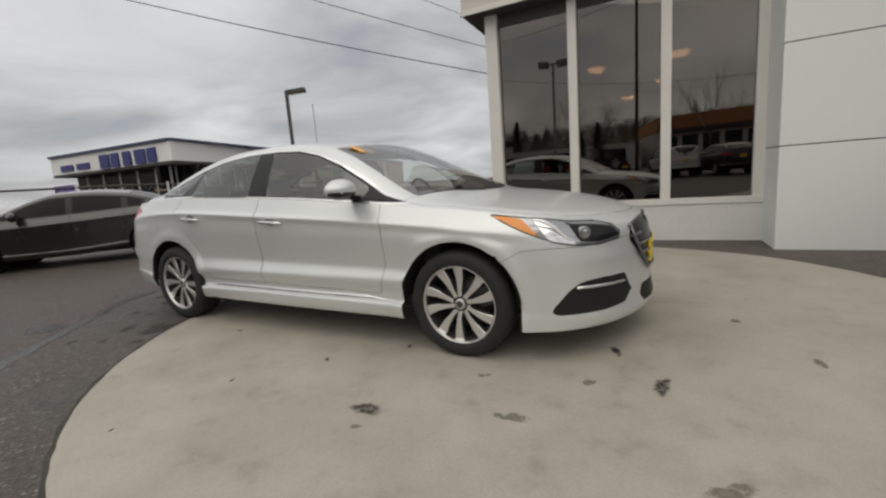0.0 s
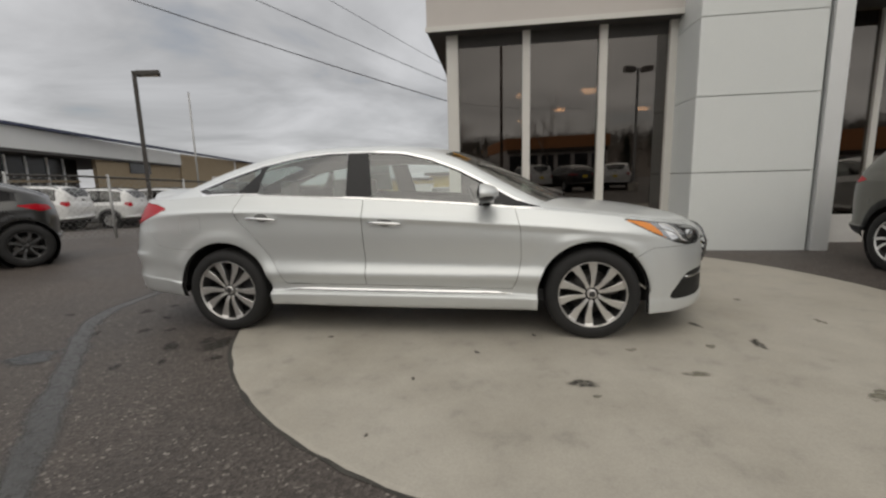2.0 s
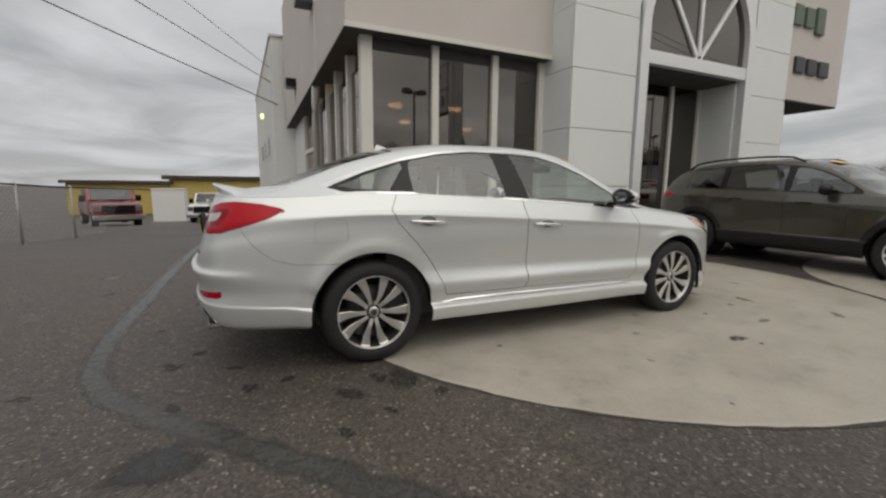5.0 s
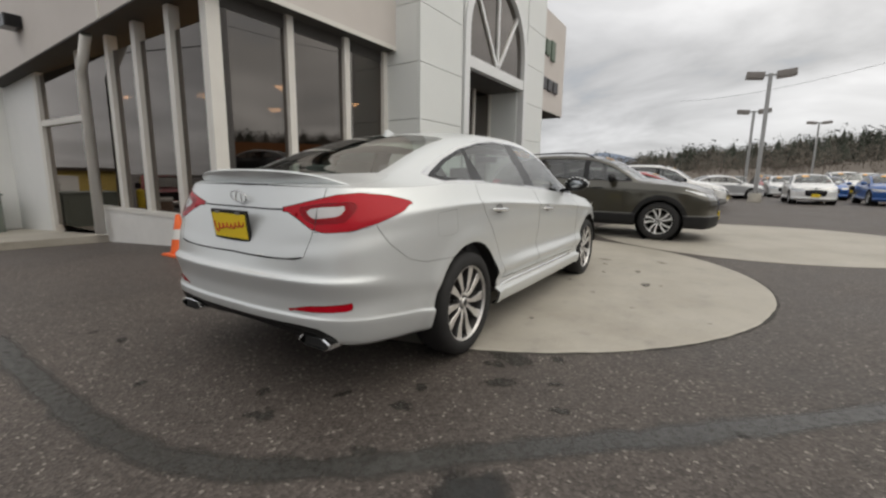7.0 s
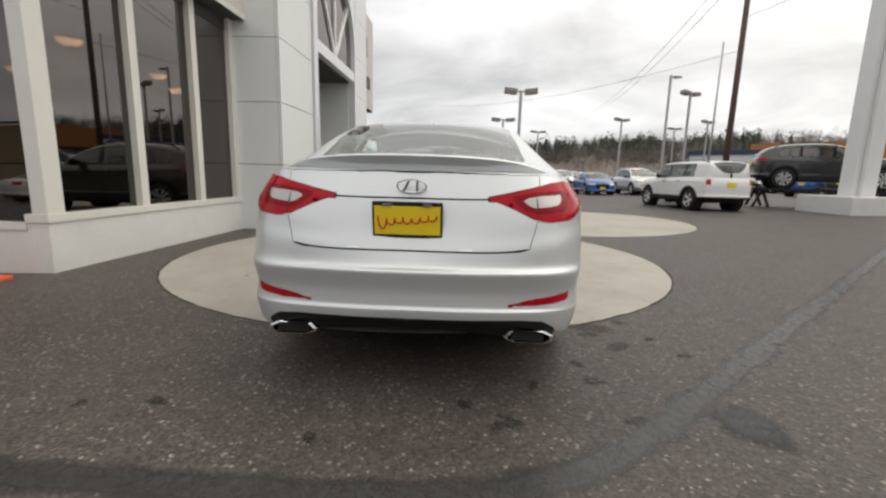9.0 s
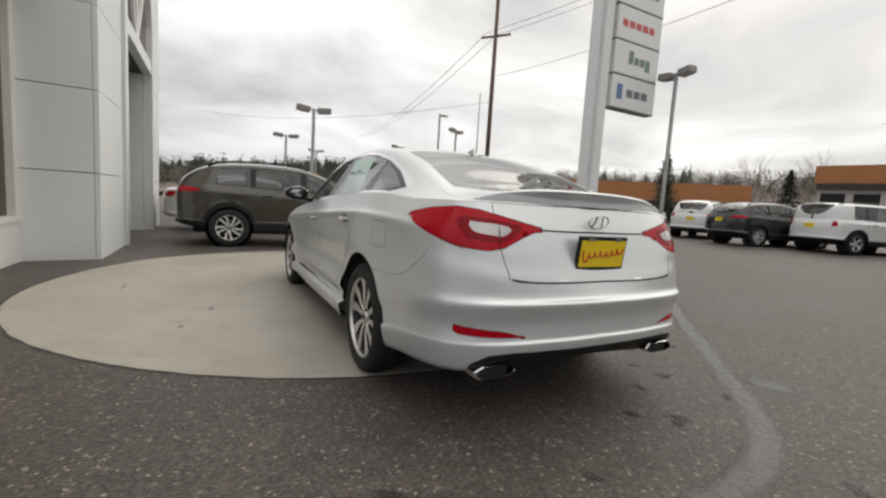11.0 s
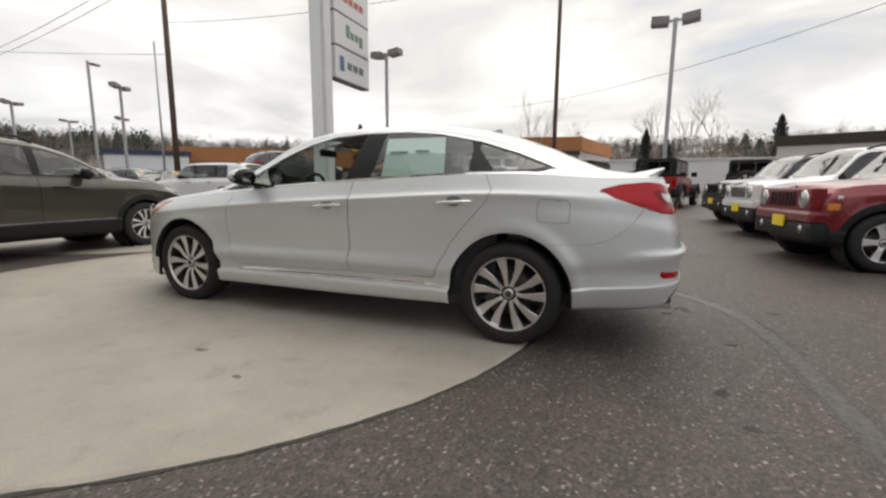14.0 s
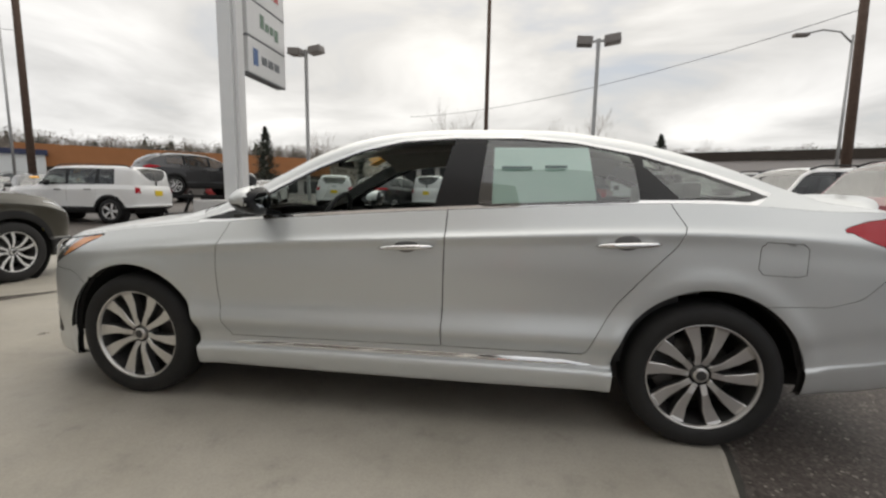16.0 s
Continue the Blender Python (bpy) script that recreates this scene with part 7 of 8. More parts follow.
row_a = [saloon("saloon_car", "white saloon car in the far display row", lot(24.6, -5.9, 180), M["white_car"], group="far display row"),
         hatch("saloon_car", "bright blue saloon car in the far display row", lot(24.4, -8.7, 180), M["blue_car"], 0.06, 20, group="far display row"),
         wagon("estate_car", "white sport utility car in the far display row", lot(24.6, -11.6, 180), M["white_car"], group="far display row"),
         wagon("estate_car", "dark grey sport utility car in the far display row", lot(24.8, -14.4, 180), M["grey_car"], group="far display row"),
         saloon("saloon_car", "silver saloon car crossing the end of the display row", lot(28.6, -2.2, -68), M["pale_silver"], group="far display row")]
dark = saloon("saloon_car", "dark saloon car in the far display row", lot(34.5, -3.0, 180), M["black_car"], group="far display row")
red = hatch("saloon_car", "red hatchback car in the far display row", lot(30.6, -10.2, 180), M["red_car"], 0.06, 20, group="far display row")
pool = row_a[:4] + [dark, red, row_a[4]]
rnd = random.Random(5)
for i in range(26):
    x, y = (34.5, 42.0, 50.0)[i % 3], -5.8 - 2.9 * (i // 3) + rnd.uniform(-0.2, 0.2)
    copy_thing(pool[(i * 5 + i // 3) % 7], lot(x, y, 180 + rnd.uniform(-2, 2)))
for i in range(6):
    copy_thing(pool[(i * 3 + 1) % 7], lot(30.5, -12.9 - 2.8 * i if i > 0 else -7.4, 180))
copy_thing(pool[0], lot(9.3, 0.5, -90))
copy_thing(red, lot(12.4, 0.1, -90))
copy_thing(pool[2], lot(15.6, -0.1, -90))
copy_thing(pool[0], lot(18.6, -0.2, -90))
for i, (x, y) in enumerate(((20.5, -22.5), (17.6, -22.8), (14.8, -23.0), (8.4, -18.8), (-9.6, -19.8), (23.5, -22.0))):
    copy_thing(pool[(3, 5, 0, 2, 3, 1)[i]], lot(x, y, -72 if i < 4 else -60))
saloon("saloon_car", "dark saloon car waiting by the street pole", lot(17.2, -11.2, 150), M["grey_car"])
off_roader("off_road_car", "black four-door off-roader at the end of the facing row", lot(-7.6, -18.9, -108), M["black_car"], "off-roaders")


# ---- street furniture, neighbours, distance ----
M["galvanised"] = worn("galvanised", (0.36, 0.36, 0.36), (0.46, 0.46, 0.45), 3, 30, 0.5, 0.1, 0.05, metal=0.5)
M["bronze_post"] = worn("bronze_post", (0.045, 0.04, 0.036), (0.07, 0.062, 0.055), 3, 30, 0.5)
M["lamp_head"] = worn("lamp_head", (0.20, 0.18, 0.17), (0.27, 0.25, 0.23), 3, 30, 0.55)
M["pole_wood"] = worn("pole_wood", (0.085, 0.055, 0.04), (0.15, 0.10, 0.075), 4, 40, 0.85, 0.08, 0.6)
M["wire"] = material("wire", (0.03, 0.03, 0.035), 0.6)
M["sign_white"] = worn("sign_white", (0.70, 0.70, 0.69), (0.75, 0.75, 0.74), 1, 30, 0.4)
M["sign_red"] = material("sign_red", (0.55, 0.10, 0.09), 0.5)
M["sign_blue"] = material("sign_blue", (0.10, 0.17, 0.34), 0.5)
M["sign_grey"] = material("sign_grey", (0.16, 0.17, 0.18), 0.5)
M["sign_green"] = material("sign_green", (0.16, 0.24, 0.18), 0.5)
M["deep_blue"] = material("deep_blue", (0.03, 0.035, 0.16), 0.5)
M["violet"] = material("violet", (0.06, 0.03, 0.22), 0.5)
M["roof_blue"] = material("roof_blue", (0.03, 0.04, 0.09), 0.5)
M["tan_brick"] = worn("tan_brick", (0.30, 0.235, 0.15), (0.37, 0.29, 0.19), 3, 25, 0.85)
M["yellow_wall"] = worn("yellow_wall", (0.46, 0.35, 0.10), (0.52, 0.40, 0.13), 1.5, 25, 0.85)
M["brown_roof"] = worn("brown_roof", (0.045, 0.036, 0.028), (0.07, 0.055, 0.044), 2, 20, 0.9)
M["orange_wall"] = worn("orange_wall", (0.36, 0.15, 0.055), (0.44, 0.19, 0.075), 0.8, 15, 0.8)
M["cone_orange"] = paint("cone_orange", (0.80, 0.13, 0.02), 0.0, 0.5, 0.1)
M["cone_white"] = worn("cone_white", (0.70, 0.70, 0.68), (0.55, 0.55, 0.53), 10, 60, 0.6)
M["bollard_yellow"] = worn("bollard_yellow", (0.70, 0.52, 0.03), (0.58, 0.42, 0.03), 5, 40, 0.6)
M["kerb_yellow"] = worn("kerb_yellow", (0.50, 0.40, 0.12), (0.36, 0.33, 0.26), 7, 50, 0.8)
M["bin_brown"] = worn("bin_brown", (0.12, 0.08, 0.06), (0.18, 0.12, 0.09), 8, 60, 0.8)
M["bark"] = worn("bark", (0.19, 0.165, 0.14), (0.27, 0.24, 0.21), 6, 40, 0.9)
M["twig"] = worn("twig", (0.26, 0.23, 0.20), (0.34, 0.30, 0.27), 3, 30, 0.9, bump=0)
M["conifer"] = worn("conifer", (0.034, 0.041, 0.030), (0.066, 0.073, 0.054), 0.4, 3, 0.9, bump=0)
# brown of the far woods, lightened in the base colour for distance haze
M["hazed_brush"] = worn("hazed_brush", (0.15, 0.128, 0.108), (0.21, 0.182, 0.155), 0.06, 1.5, 0.95, bump=0)
# the far hills carry their blue haze in the base colour
M["hazed_ridge"] = worn("hazed_ridge", (0.16, 0.20, 0.27), (0.20, 0.24, 0.31), 0.01, 0.2, 0.95, bump=0)


def lamp_post(x, y, h, heads, mat, head_mat, turn=0.0, r=0.075, arm=0.55, size=(0.62, 0.40, 0.20), label="parking lot light on a tall square post"):
    p = thing("lot_light", label, "street lamp", "lot lights", pose(x, y, gz(y), 0, 0, turn))
    part("post", boxes((-r, r, -r, r, -0.3, h), bevel=0.015), mat, p)
    part("post_base", lathe([(0.30, -0.3), (0.30, 0.45), (0.0, 0.46)], 20, "z"), M["concrete"], p)
    for i in range(heads):
        s = 1 if i == 0 else -1
        a = arm if heads > 1 else arm * 0.75
        part("arm", boxes((min(0, s * a), max(0, s * a), -0.035, 0.035, h - 0.12, h - 0.04)), mat, p)
        b = boxes((-size[0] / 2, size[0] / 2, -size[1] / 2, size[1] / 2, -size[2] / 2, size[2] / 2), bevel=0.05)
        hd = part("lamp_head", b, head_mat, p)
        hd.matrix_local = pose(s * (a + size[0] / 2), 0, h - 0.06, 0, -6 * s, 0)
        part("lens", boxes((-size[0] * 0.4, size[0] * 0.4, -size[1] * 0.38, size[1] * 0.38, -size[2] / 2 - 0.006, -size[2] / 2 + 0.004)), M["clear_lens"], hd)
    return p


G, LH = M["galvanised"], M["lamp_head"]
lamp_post(24.6, -3.75, 6.5, 2, G, LH, 92, 0.09, 0.25, (0.8, 0.5, 0.34))
lamp_post(36.3, -3.7, 6.2, 2, G, LH, 90, 0.09, 0.25, (0.8, 0.5, 0.3))
lamp_post(31.4, -16.04, 8.9, 1, G, LH, -60, 0.07, 0.5, (0.8, 0.3, 0.16))
lamp_post(-3.85, -16.1, 7.18, 2, G, LH, 172, 0.075, 0.22, (0.62, 0.45, 0.34))
lamp_post(8.6, -15.9, 7.1, 2, G, LH, 172, 0.06, 0.22, (0.60, 0.45, 0.30))
lamp_post(29.46, -16.73, 7.25, 2, G, LH, 120, 0.07, 0.22, (0.7, 0.45, 0.28))
lamp_post(40.0, -15.6, 6.7, 2, G, LH, 120, 0.07, 0.22, (0.7, 0.45, 0.26))
lamp_post(44.0, -26.0, 7.0, 2, G, LH, 120, 0.07, 0.22, (0.7, 0.45, 0.26))
lamp_post(55.0, -10.0, 7.0, 2, G, LH, 100, 0.07, 0.22, (0.8, 0.45, 0.26))
lamp_post(60.0, -30.0, 8.0, 2, G, LH, 100, 0.07, 0.22, (0.8, 0.45, 0.26))
lamp_post(-16.0, 14.6, 7.0, 1, M["bronze_post"], M["bronze_post"], 35, 0.085, 0.1, (0.95, 0.5, 0.22), "dark bronze lot light with one large head")
mast = thing("steel_mast", "thin grey steel mast behind the fence", "pole", "", pose(-9.85, 9.98, gz(9.98)))
part("shaft", tube(bmesh.new(), [(0, 0, -0.3), (0, 0, 4.7)], 0.028, 8), G, mast)


def utility_pole(x, y, h, r, mat, arm_z=None, turn=0.0, label="brown wooden utility pole with wires", lean=(0, 0)):
    p = thing("utility_pole", label, "pole", "", pose(x, y, gz(y), 0, 0, turn))
    part("shaft", tube(bmesh.new(), [(0, 0, -0.5), (lean[0] * 0.5, lean[1] * 0.5, h / 2), (lean[0], lean[1], h)], [r, r * 0.88, r * 0.72], 12), mat, p)
    if arm_z:
        part("crossarm", boxes((-1.25, 1.25, -0.06, 0.06, arm_z, arm_z + 0.13)), mat, p)
        for k in (-1.1, -0.45, 0.45, 1.1):
            part("insulator", lathe([(0.0, 0.0), (0.05, 0.02), (0.035, 0.12), (0.05, 0.18), (0.0, 0.2)], 10, "z"), M["galvanised"], p).location = (k, 0, arm_z + 0.13)
    return p


utility_pole(26.4, -18.1, 17.5, 0.20, M["pole_wood"], 14.4, 35)
utility_pole(25.2, -16.3, 9.5, 0.07, G, None, 0, "slim grey steel street pole")
utility_pole(0.64, -17.2, 13.5, 0.10, M["pole_wood"], None, 0, "slim brown utility pole behind the off-roaders")
utility_pole(-16.2, -20.4, 14.5, 0.22, M["pole_wood"], 13.0, 20, lean=(0.35, 0))
st = utility_pole(-17.2, -22.6, 9.0, 0.08, G, None, 0, "grey street light with a curved arm")
part("arm", tube(bmesh.new(), [(0, 0, 8.6), (0.5, -0.1, 9.2), (1.2, -0.3, 9.4), (1.9, -0.5, 9.3)], 0.045, 8), G, st)
part("lamp_head", boxes((1.7, 2.4, -0.72, -0.40, 9.18, 9.34), bevel=0.05), LH, st)


def wire_run(a, b, sag, r=0.012):
    a, b = Vector(a), Vector(b)
    pts = [a.lerp(b, t) - Vector((0, 0, sag * 4 * t * (1 - t))) for t in np.linspace(0, 1, 21)]
    ob = part("overhead_wire", tube(bmesh.new(), pts, r, 5), M["wire"])
    return tagged(ob, "thin dark overhead wire between poles", "cable", "overhead wires")


wire_run((-0.55, 13.3, 3.9), (-24.0, 1.9, 11.6), 0.35, 0.017)
wire_run((-0.6, 13.6, 4.6), (-22.0, -4.5, 12.8), 0.4, 0.012)
wire_run((-0.6, 13.9, 5.1), (-20.0, -6.5, 14.5), 0.4, 0.008)
for dy, z in ((0.0, 14.6), (0.9, 14.55)):
    wire_run((26.4, -18.1 + dy, z + 0.2), (-16.2, -20.4 + dy, z - 0.9), 0.9, 0.015)
    wire_run((26.4, -18.1 + dy, z + 0.2), (95, -28 + dy, 15.5), 1.6, 0.02)
wire_run((26.4, -18.1, 11.6), (0.64, -17.2, 10.4), 0.5, 0.014)
wire_run((0.64, -17.2, 10.4), (-16.2, -20.4, 10.6), 0.5, 0.014)
wire_run((26.4, -18.1, 9.6), (70, 4, 12.5), 1.2, 0.014)
wire_run((-16.2, -20.4, 9.8), (10.0, -42, 9.0), 1.0, 0.016)
wire_run((-16.2, -20.4, 12.9), (-60, -26, 14), 0.9, 0.015)

# pylon sign: plain panels with unlettered marks
py = thing("pylon_sign", "tall white pylon sign with four stacked brand panels", "sign", "", pose(10.1, -12.85, gz(-12.85)))
part("column", boxes((-0.20, 0.34, -0.36, 0.36, -0.2, 13.5), bevel=0.03), M["white_metal"], py, "pale metal column")
part("column_edge", boxes((-0.36, -0.21, -0.22, 0.22, -0.2, 13.5), bevel=0.03), M["sign_white"], py)
part("plinth", boxes((-0.9, 1.3, -0.9, 0.9, -0.3, 0.55), bevel=0.05), M["plinth"], py)
for i in range(4):
    z0 = 5.52 + 1.42 * i
    pn = part("sign_panel", boxes((-0.42, 0.05, -3.2, -0.40, z0 + 0.03, z0 + 1.37), bevel=0.03), M["sign_white"], py, "white brand panel with unlettered marks")
    part("panel_frame", boxes((-0.40, 0.03, -3.22, -0.38, z0 - 0.02, z0 + 0.03)), M["sign_grey"], pn)
    zc = z0 + 0.70
    if i == 0:
        part("mark", boxes((-0.435, -0.42, -1.05, -0.72, zc - 0.32, zc + 0.32), bevel=0.006), M["sign_blue"], pn)
        for k in range(3):
            part("letter_bar", boxes((-0.435, -0.42, -1.70 - 0.48 * k, -1.32 - 0.48 * k, zc - 0.16, zc + 0.16), bevel=0.006), M["sign_grey"], pn)
    elif i == 1:
        for k, (h0, h1) in enumerate(((-0.18, 0.36), (-0.18, 0.14), (-0.18, 0.14), (-0.34, 0.14))):
            part("letter_bar", boxes((-0.435, -0.42, -1.55 - 0.36 * k, -1.27 - 0.36 * k, zc + h0, zc + h1), bevel=0.006), M["sign_green"], pn)
    elif i == 2:
        for k in range(5):
            part("letter_bar", boxes((-0.435, -0.42, -1.02 - 0.42 * k, -0.70 - 0.42 * k, zc - 0.14, zc + 0.14), bevel=0.006), M["sign_red"], pn)
    else:
        for k in range(6):
            part("letter_bar", boxes((-0.435, -0.42, -0.98 - 0.36 * k, -0.72 - 0.36 * k, zc - 0.10, zc + 0.10), bevel=0.006), M["sign_grey"], pn)
# display ramp under the raised car
rp = thing("display_ramp", "black steel display ramp under the raised car", "ramp", "", lot(12.2, -13.4, -115))
for s in (1, -1):
    part("track", boxes((-2.2, 2.2, s * 0.78 - 0.2, s * 0.78 + 0.2, 0.62, 0.72)), M["black_plastic"], rp)
    for x in (-1.9, 0.0, 1.9):
        part("leg", solid(bmesh.new(), (x - 0.25, s * 0.78, 0), (x, s * 0.78, 0.64), 0.09, 0.09), M["black_plastic"], rp)
        part("leg", solid(bmesh.new(), (x + 0.25, s * 0.78, 0), (x, s * 0.78, 0.64), 0.09, 0.09), M["black_plastic"], rp)

# small things by the building
cn = thing("traffic_cone", "orange traffic cone with a white band by the plinth", "cone", "", pose(-0.60, 4.28, gz(4.28)))
part("foot", boxes((-0.18, 0.18, -0.18, 0.18, 0, 0.035), bevel=0.01), M["cone_orange"], cn)
part("body", lathe([(0.135, 0.03), (0.095, 0.24)], 24, "z"), M["cone_orange"], cn)
part("band", lathe([(0.095, 0.24), (0.070, 0.38)], 24, "z"), M["cone_white"], cn, "white reflective band")
part("tip", lathe([(0.070, 0.38), (0.032, 0.58), (0.024, 0.59), (0.0, 0.585)], 24, "z"), M["cone_orange"], cn)
bl = thing("bollard", "yellow painted steel bollard beside the bin", "bollard", "", pose(-2.1, 11.3, gz(11.3)))
part("post", lathe([(0.10, -0.1), (0.10, 1.05), (0.085, 1.10), (0.0, 1.12)], 16, "z"), M["bollard_yellow"], bl)
tb = thing("litter_bin", "brown pebble litter bin with a pale rim", "bin", "", pose(-2.55, 11.2, gz(11.2)))
part("drum", lathe([(0.27, 0.0), (0.29, 0.05), (0.29, 0.80), (0.0, 0.80)], 20, "z"), M["bin_brown"], tb)
part("rim", lathe([(0.30, 0.78), (0.31, 0.82), (0.30, 0.87), (0.18, 0.88)], 20, "z"), M["plinth"], tb)
kb = tagged(part("kerb_tip", boxes((-3.0, -2.55, 8.33, 8.62, gz(8.4) - 0.1, gz(8.4) + 0.155), bevel=0.05), M["kerb_yellow"]), "worn yellow painted kerb nose of the walk", "kerb", kind="structure")

M["cabinet_green"] = worn("cabinet_green", (0.16, 0.18, 0.16), (0.20, 0.22, 0.195), 4, 50, 0.5)
cb = thing("utility_cabinet", "grey-green metal utility cabinet beside the walk", "cabinet", "", pose(-1.95, 12.3, gz(12.3)))
part("body", boxes((0, 1.25, 0, 0.9, -0.05, 1.02), bevel=0.03), M["cabinet_green"], cb)
part("lid", boxes((-0.03, 1.28, -0.03, 0.93, 1.02, 1.08), bevel=0.02), M["cabinet_green"], cb)
part("door", boxes((0.12, 1.15, -0.018, 0.01, 0.10, 0.94), bevel=0.008), M["cabinet_green"], cb)
cb = thing("utility_cabinet", "tall grey metal switch cabinet behind the bin", "cabinet", "", pose(-3.0, 20.5, gz(20.5)))
part("body", boxes((0, 1.1, 0, 0.5, -0.05, 1.35), bevel=0.02), G, cb)
part("lid", boxes((-0.03, 1.13, -0.03, 0.53, 1.35, 1.40), bevel=0.01), G, cb)

# chain-link fence
fence = thing("chain_fence", "grey chain-link fence with pipe rail by the neighbour's lot", "fence")
fx0, fy0, fdx, fdy = -11.6, -1.6, 0.31, 0.95
for i in range(9):
    s = i * 1.95
    x, y = fx0 + fdx * s, fy0 + fdy * s
    part("fence_post", tube(bmesh.new(), [(x, y, gz(y) - 0.2), (x, y, gz(y) + 1.62)], 0.033, 8), G, fence)
part("top_rail", tube(bmesh.new(), [(fx0 + fdx * s, fy0 + fdy * s, gz(fy0 + fdy * s) + 1.55) for s in np.linspace(-8, 20, 12)], 0.026, 8), M["bronze_post"], fence)
bm = bmesh.new()
for k in range(150):
    for s, e in ((1, 1), (1, -1)):
        a = -4 + k * 0.14
        b = a + 1.5 * e
        p0, p1 = (fx0 + fdx * a, fy0 + fdy * a), (fx0 + fdx * b, fy0 + fdy * b)
        solid(bm, (p0[0], p0[1], gz(p0[1]) + 0.05), (p1[0], p1[1], gz(p1[1]) + 1.53), 0.004, 0.004)
tagged(part("fence_mesh", bm, G, fence), kind="stuff")


def block(name, label, pts, z0, z1, mat, roof_mat=None, roof_h=0.3, over=0.3, cat="building"):
    """A low building on a plan of corners."""
    t = thing(name, label, cat)
    bm = bmesh.new()
    lo, hi = [bm.verts.new((x, y, z0)) for x, y in pts], [bm.verts.new((x, y, z1)) for x, y in pts]
    for i in range(len(pts)):
        j = (i + 1) % len(pts)
        bm.faces.new((lo[i], lo[j], hi[j], hi[i]))
    bm.faces.new(hi)
    bmesh.ops.recalc_face_normals(bm, faces=bm.faces[:])
    part("wall", bm, mat, t)
    if roof_mat:
        c = np.mean(np.array(pts), 0)
        o = [tuple(c + (np.array(p) - c) * (1 + over / np.linalg.norm(np.array(p) - c))) for p in pts]
        bm = bmesh.new()
        lo, hi = [bm.verts.new((x, y, z1 + 0.004)) for x, y in o], [bm.verts.new((x, y, z1 + roof_h)) for x, y in o]
        for i in range(len(pts)):
            j = (i + 1) % len(pts)
            bm.faces.new((lo[i], lo[j], hi[j], hi[i]))
        bm.faces.new(hi)
        bm.faces.new(lo[::-1])
        bmesh.ops.recalc_face_normals(bm, faces=bm.faces[:])
        part("roof", bm, roof_mat, t)
    return t


# neighbouring showroom with white fascia, plain blue marks
A, B, C = Vector((-19.6, 10.0)), Vector((-30.5, 9.2)), Vector((-27.4, 31.0))
E2 = Vector((-33.2, 52.0))
nb = thing("neighbour_showroom", "low neighbouring showroom with white fascia and tan brick wing", "building")
ab, ac = (B - A), (C - A)


def wall_run(name, mat, p, q, z0, z1, t0=0.0, t1=1.0, out=0.0, thick=0.2, label="", slope=0.0):
    p, q = Vector(p), Vector(q)
    d = (q - p)
    n = Vector((d.y, -d.x)).normalized()
    a, b = p + d * t0 + n * out, p + d * t1 + n * out
    bm = bmesh.new()
    vs = [bm.verts.new((w.x, w.y, z + s)) for z in (z0, z1) for w, s in ((a, t0 * slope), (b, t1 * slope), (b - n * thick, t1 * slope), (a - n * thick, t0 * slope))]
    for f in ((3, 2, 1, 0), (4, 5, 6, 7), (0, 1, 5, 4), (1, 2, 6, 5), (2, 3, 7, 6), (3, 0, 4, 7)):
        bm.faces.new([vs[i] for i in f])
    bmesh.ops.recalc_face_normals(bm, faces=bm.faces[:])
    return part(name, bm, mat, nb, label)


wall_run("fascia", M["white_metal"], B, A, 3.02, 4.0, out=0.0, label="white fascia")
wall_run("fascia", M["white_metal"], A, C, 3.02, 4.0, out=0.02)
wall_run("roof_edge", M["roof_blue"], B, A, 4.0, 4.13, out=0.12, thick=0.4, label="dark blue roof edge")
wall_run("roof_edge", M["roof_blue"], A, E2, 4.0, 4.13, out=0.12, thick=0.4)
wall_run("shop_wall", M["gloss_black"], B, A, -3.0, 2.85, out=-1.2, label="dark glazing")
wall_run("shop_wall", M["gloss_black"], A, C, -1.0, 2.85, 0.02, 0.42, out=-1.2)
wall_run("brick_wall", M["tan_brick"], A, C, -3.0, 2.85, 0.42, 1.0, out=-0.2)
wall_run("brick_wall", M["tan_brick"], C, E2, -3.0, 4.0, out=0.0, label="tan brick wing")
bm = bmesh.new()
back = B + (C - A)
for z in (2.87, 3.015):
    bm.faces.new([bm.verts.new((p.x, p.y, z)) for p in (A, B, back, C)])
lo_face, hi_face = bm.faces[:] if bm.faces.ensure_lookup_table() is None else ()
for i in range(4):
    j = (i + 1) % 4
    bm.faces.new((lo_face.verts[i], lo_face.verts[j], hi_face.verts[j], hi_face.verts[i]))
bmesh.ops.recalc_face_normals(bm, faces=bm.faces[:])
part("canopy_soffit", bm, M["soffit"], nb, "dark soffit under the fascia")
for t in (0.05, 0.11, 0.17, 0.23, 0.30, 0.36):
    wall_run("window_post", M["white_metal"], A, C, -1.0, 2.85, t, t + 0.006, out=-1.15, thick=0.08)
for t in (0.1, 0.25, 0.4, 0.55, 0.7, 0.85):
    wall_run("window_post", M["white_metal"], B, A, -1.0, 2.85, t, t + 0.012, out=-1.15, thick=0.08)
wall_run("window_rail", M["tan_brick"], A, C, 1.55, 1.68, 0.0, 0.42, out=-1.14, thick=0.08)
wall_run("upper_window", M["gloss_black"], A, C, 2.15, 2.85, 0.60, 0.74, out=-0.15, thick=0.08)
wall_run("service_door", M["white_metal"], C, E2, -3.0, 2.1, 0.30, 0.42, out=0.05, thick=0.08)
wall_run("drain_pipe", M["plinth"], C, E2, -3.0, 3.9, 0.62, 0.64, out=0.08, thick=0.1)
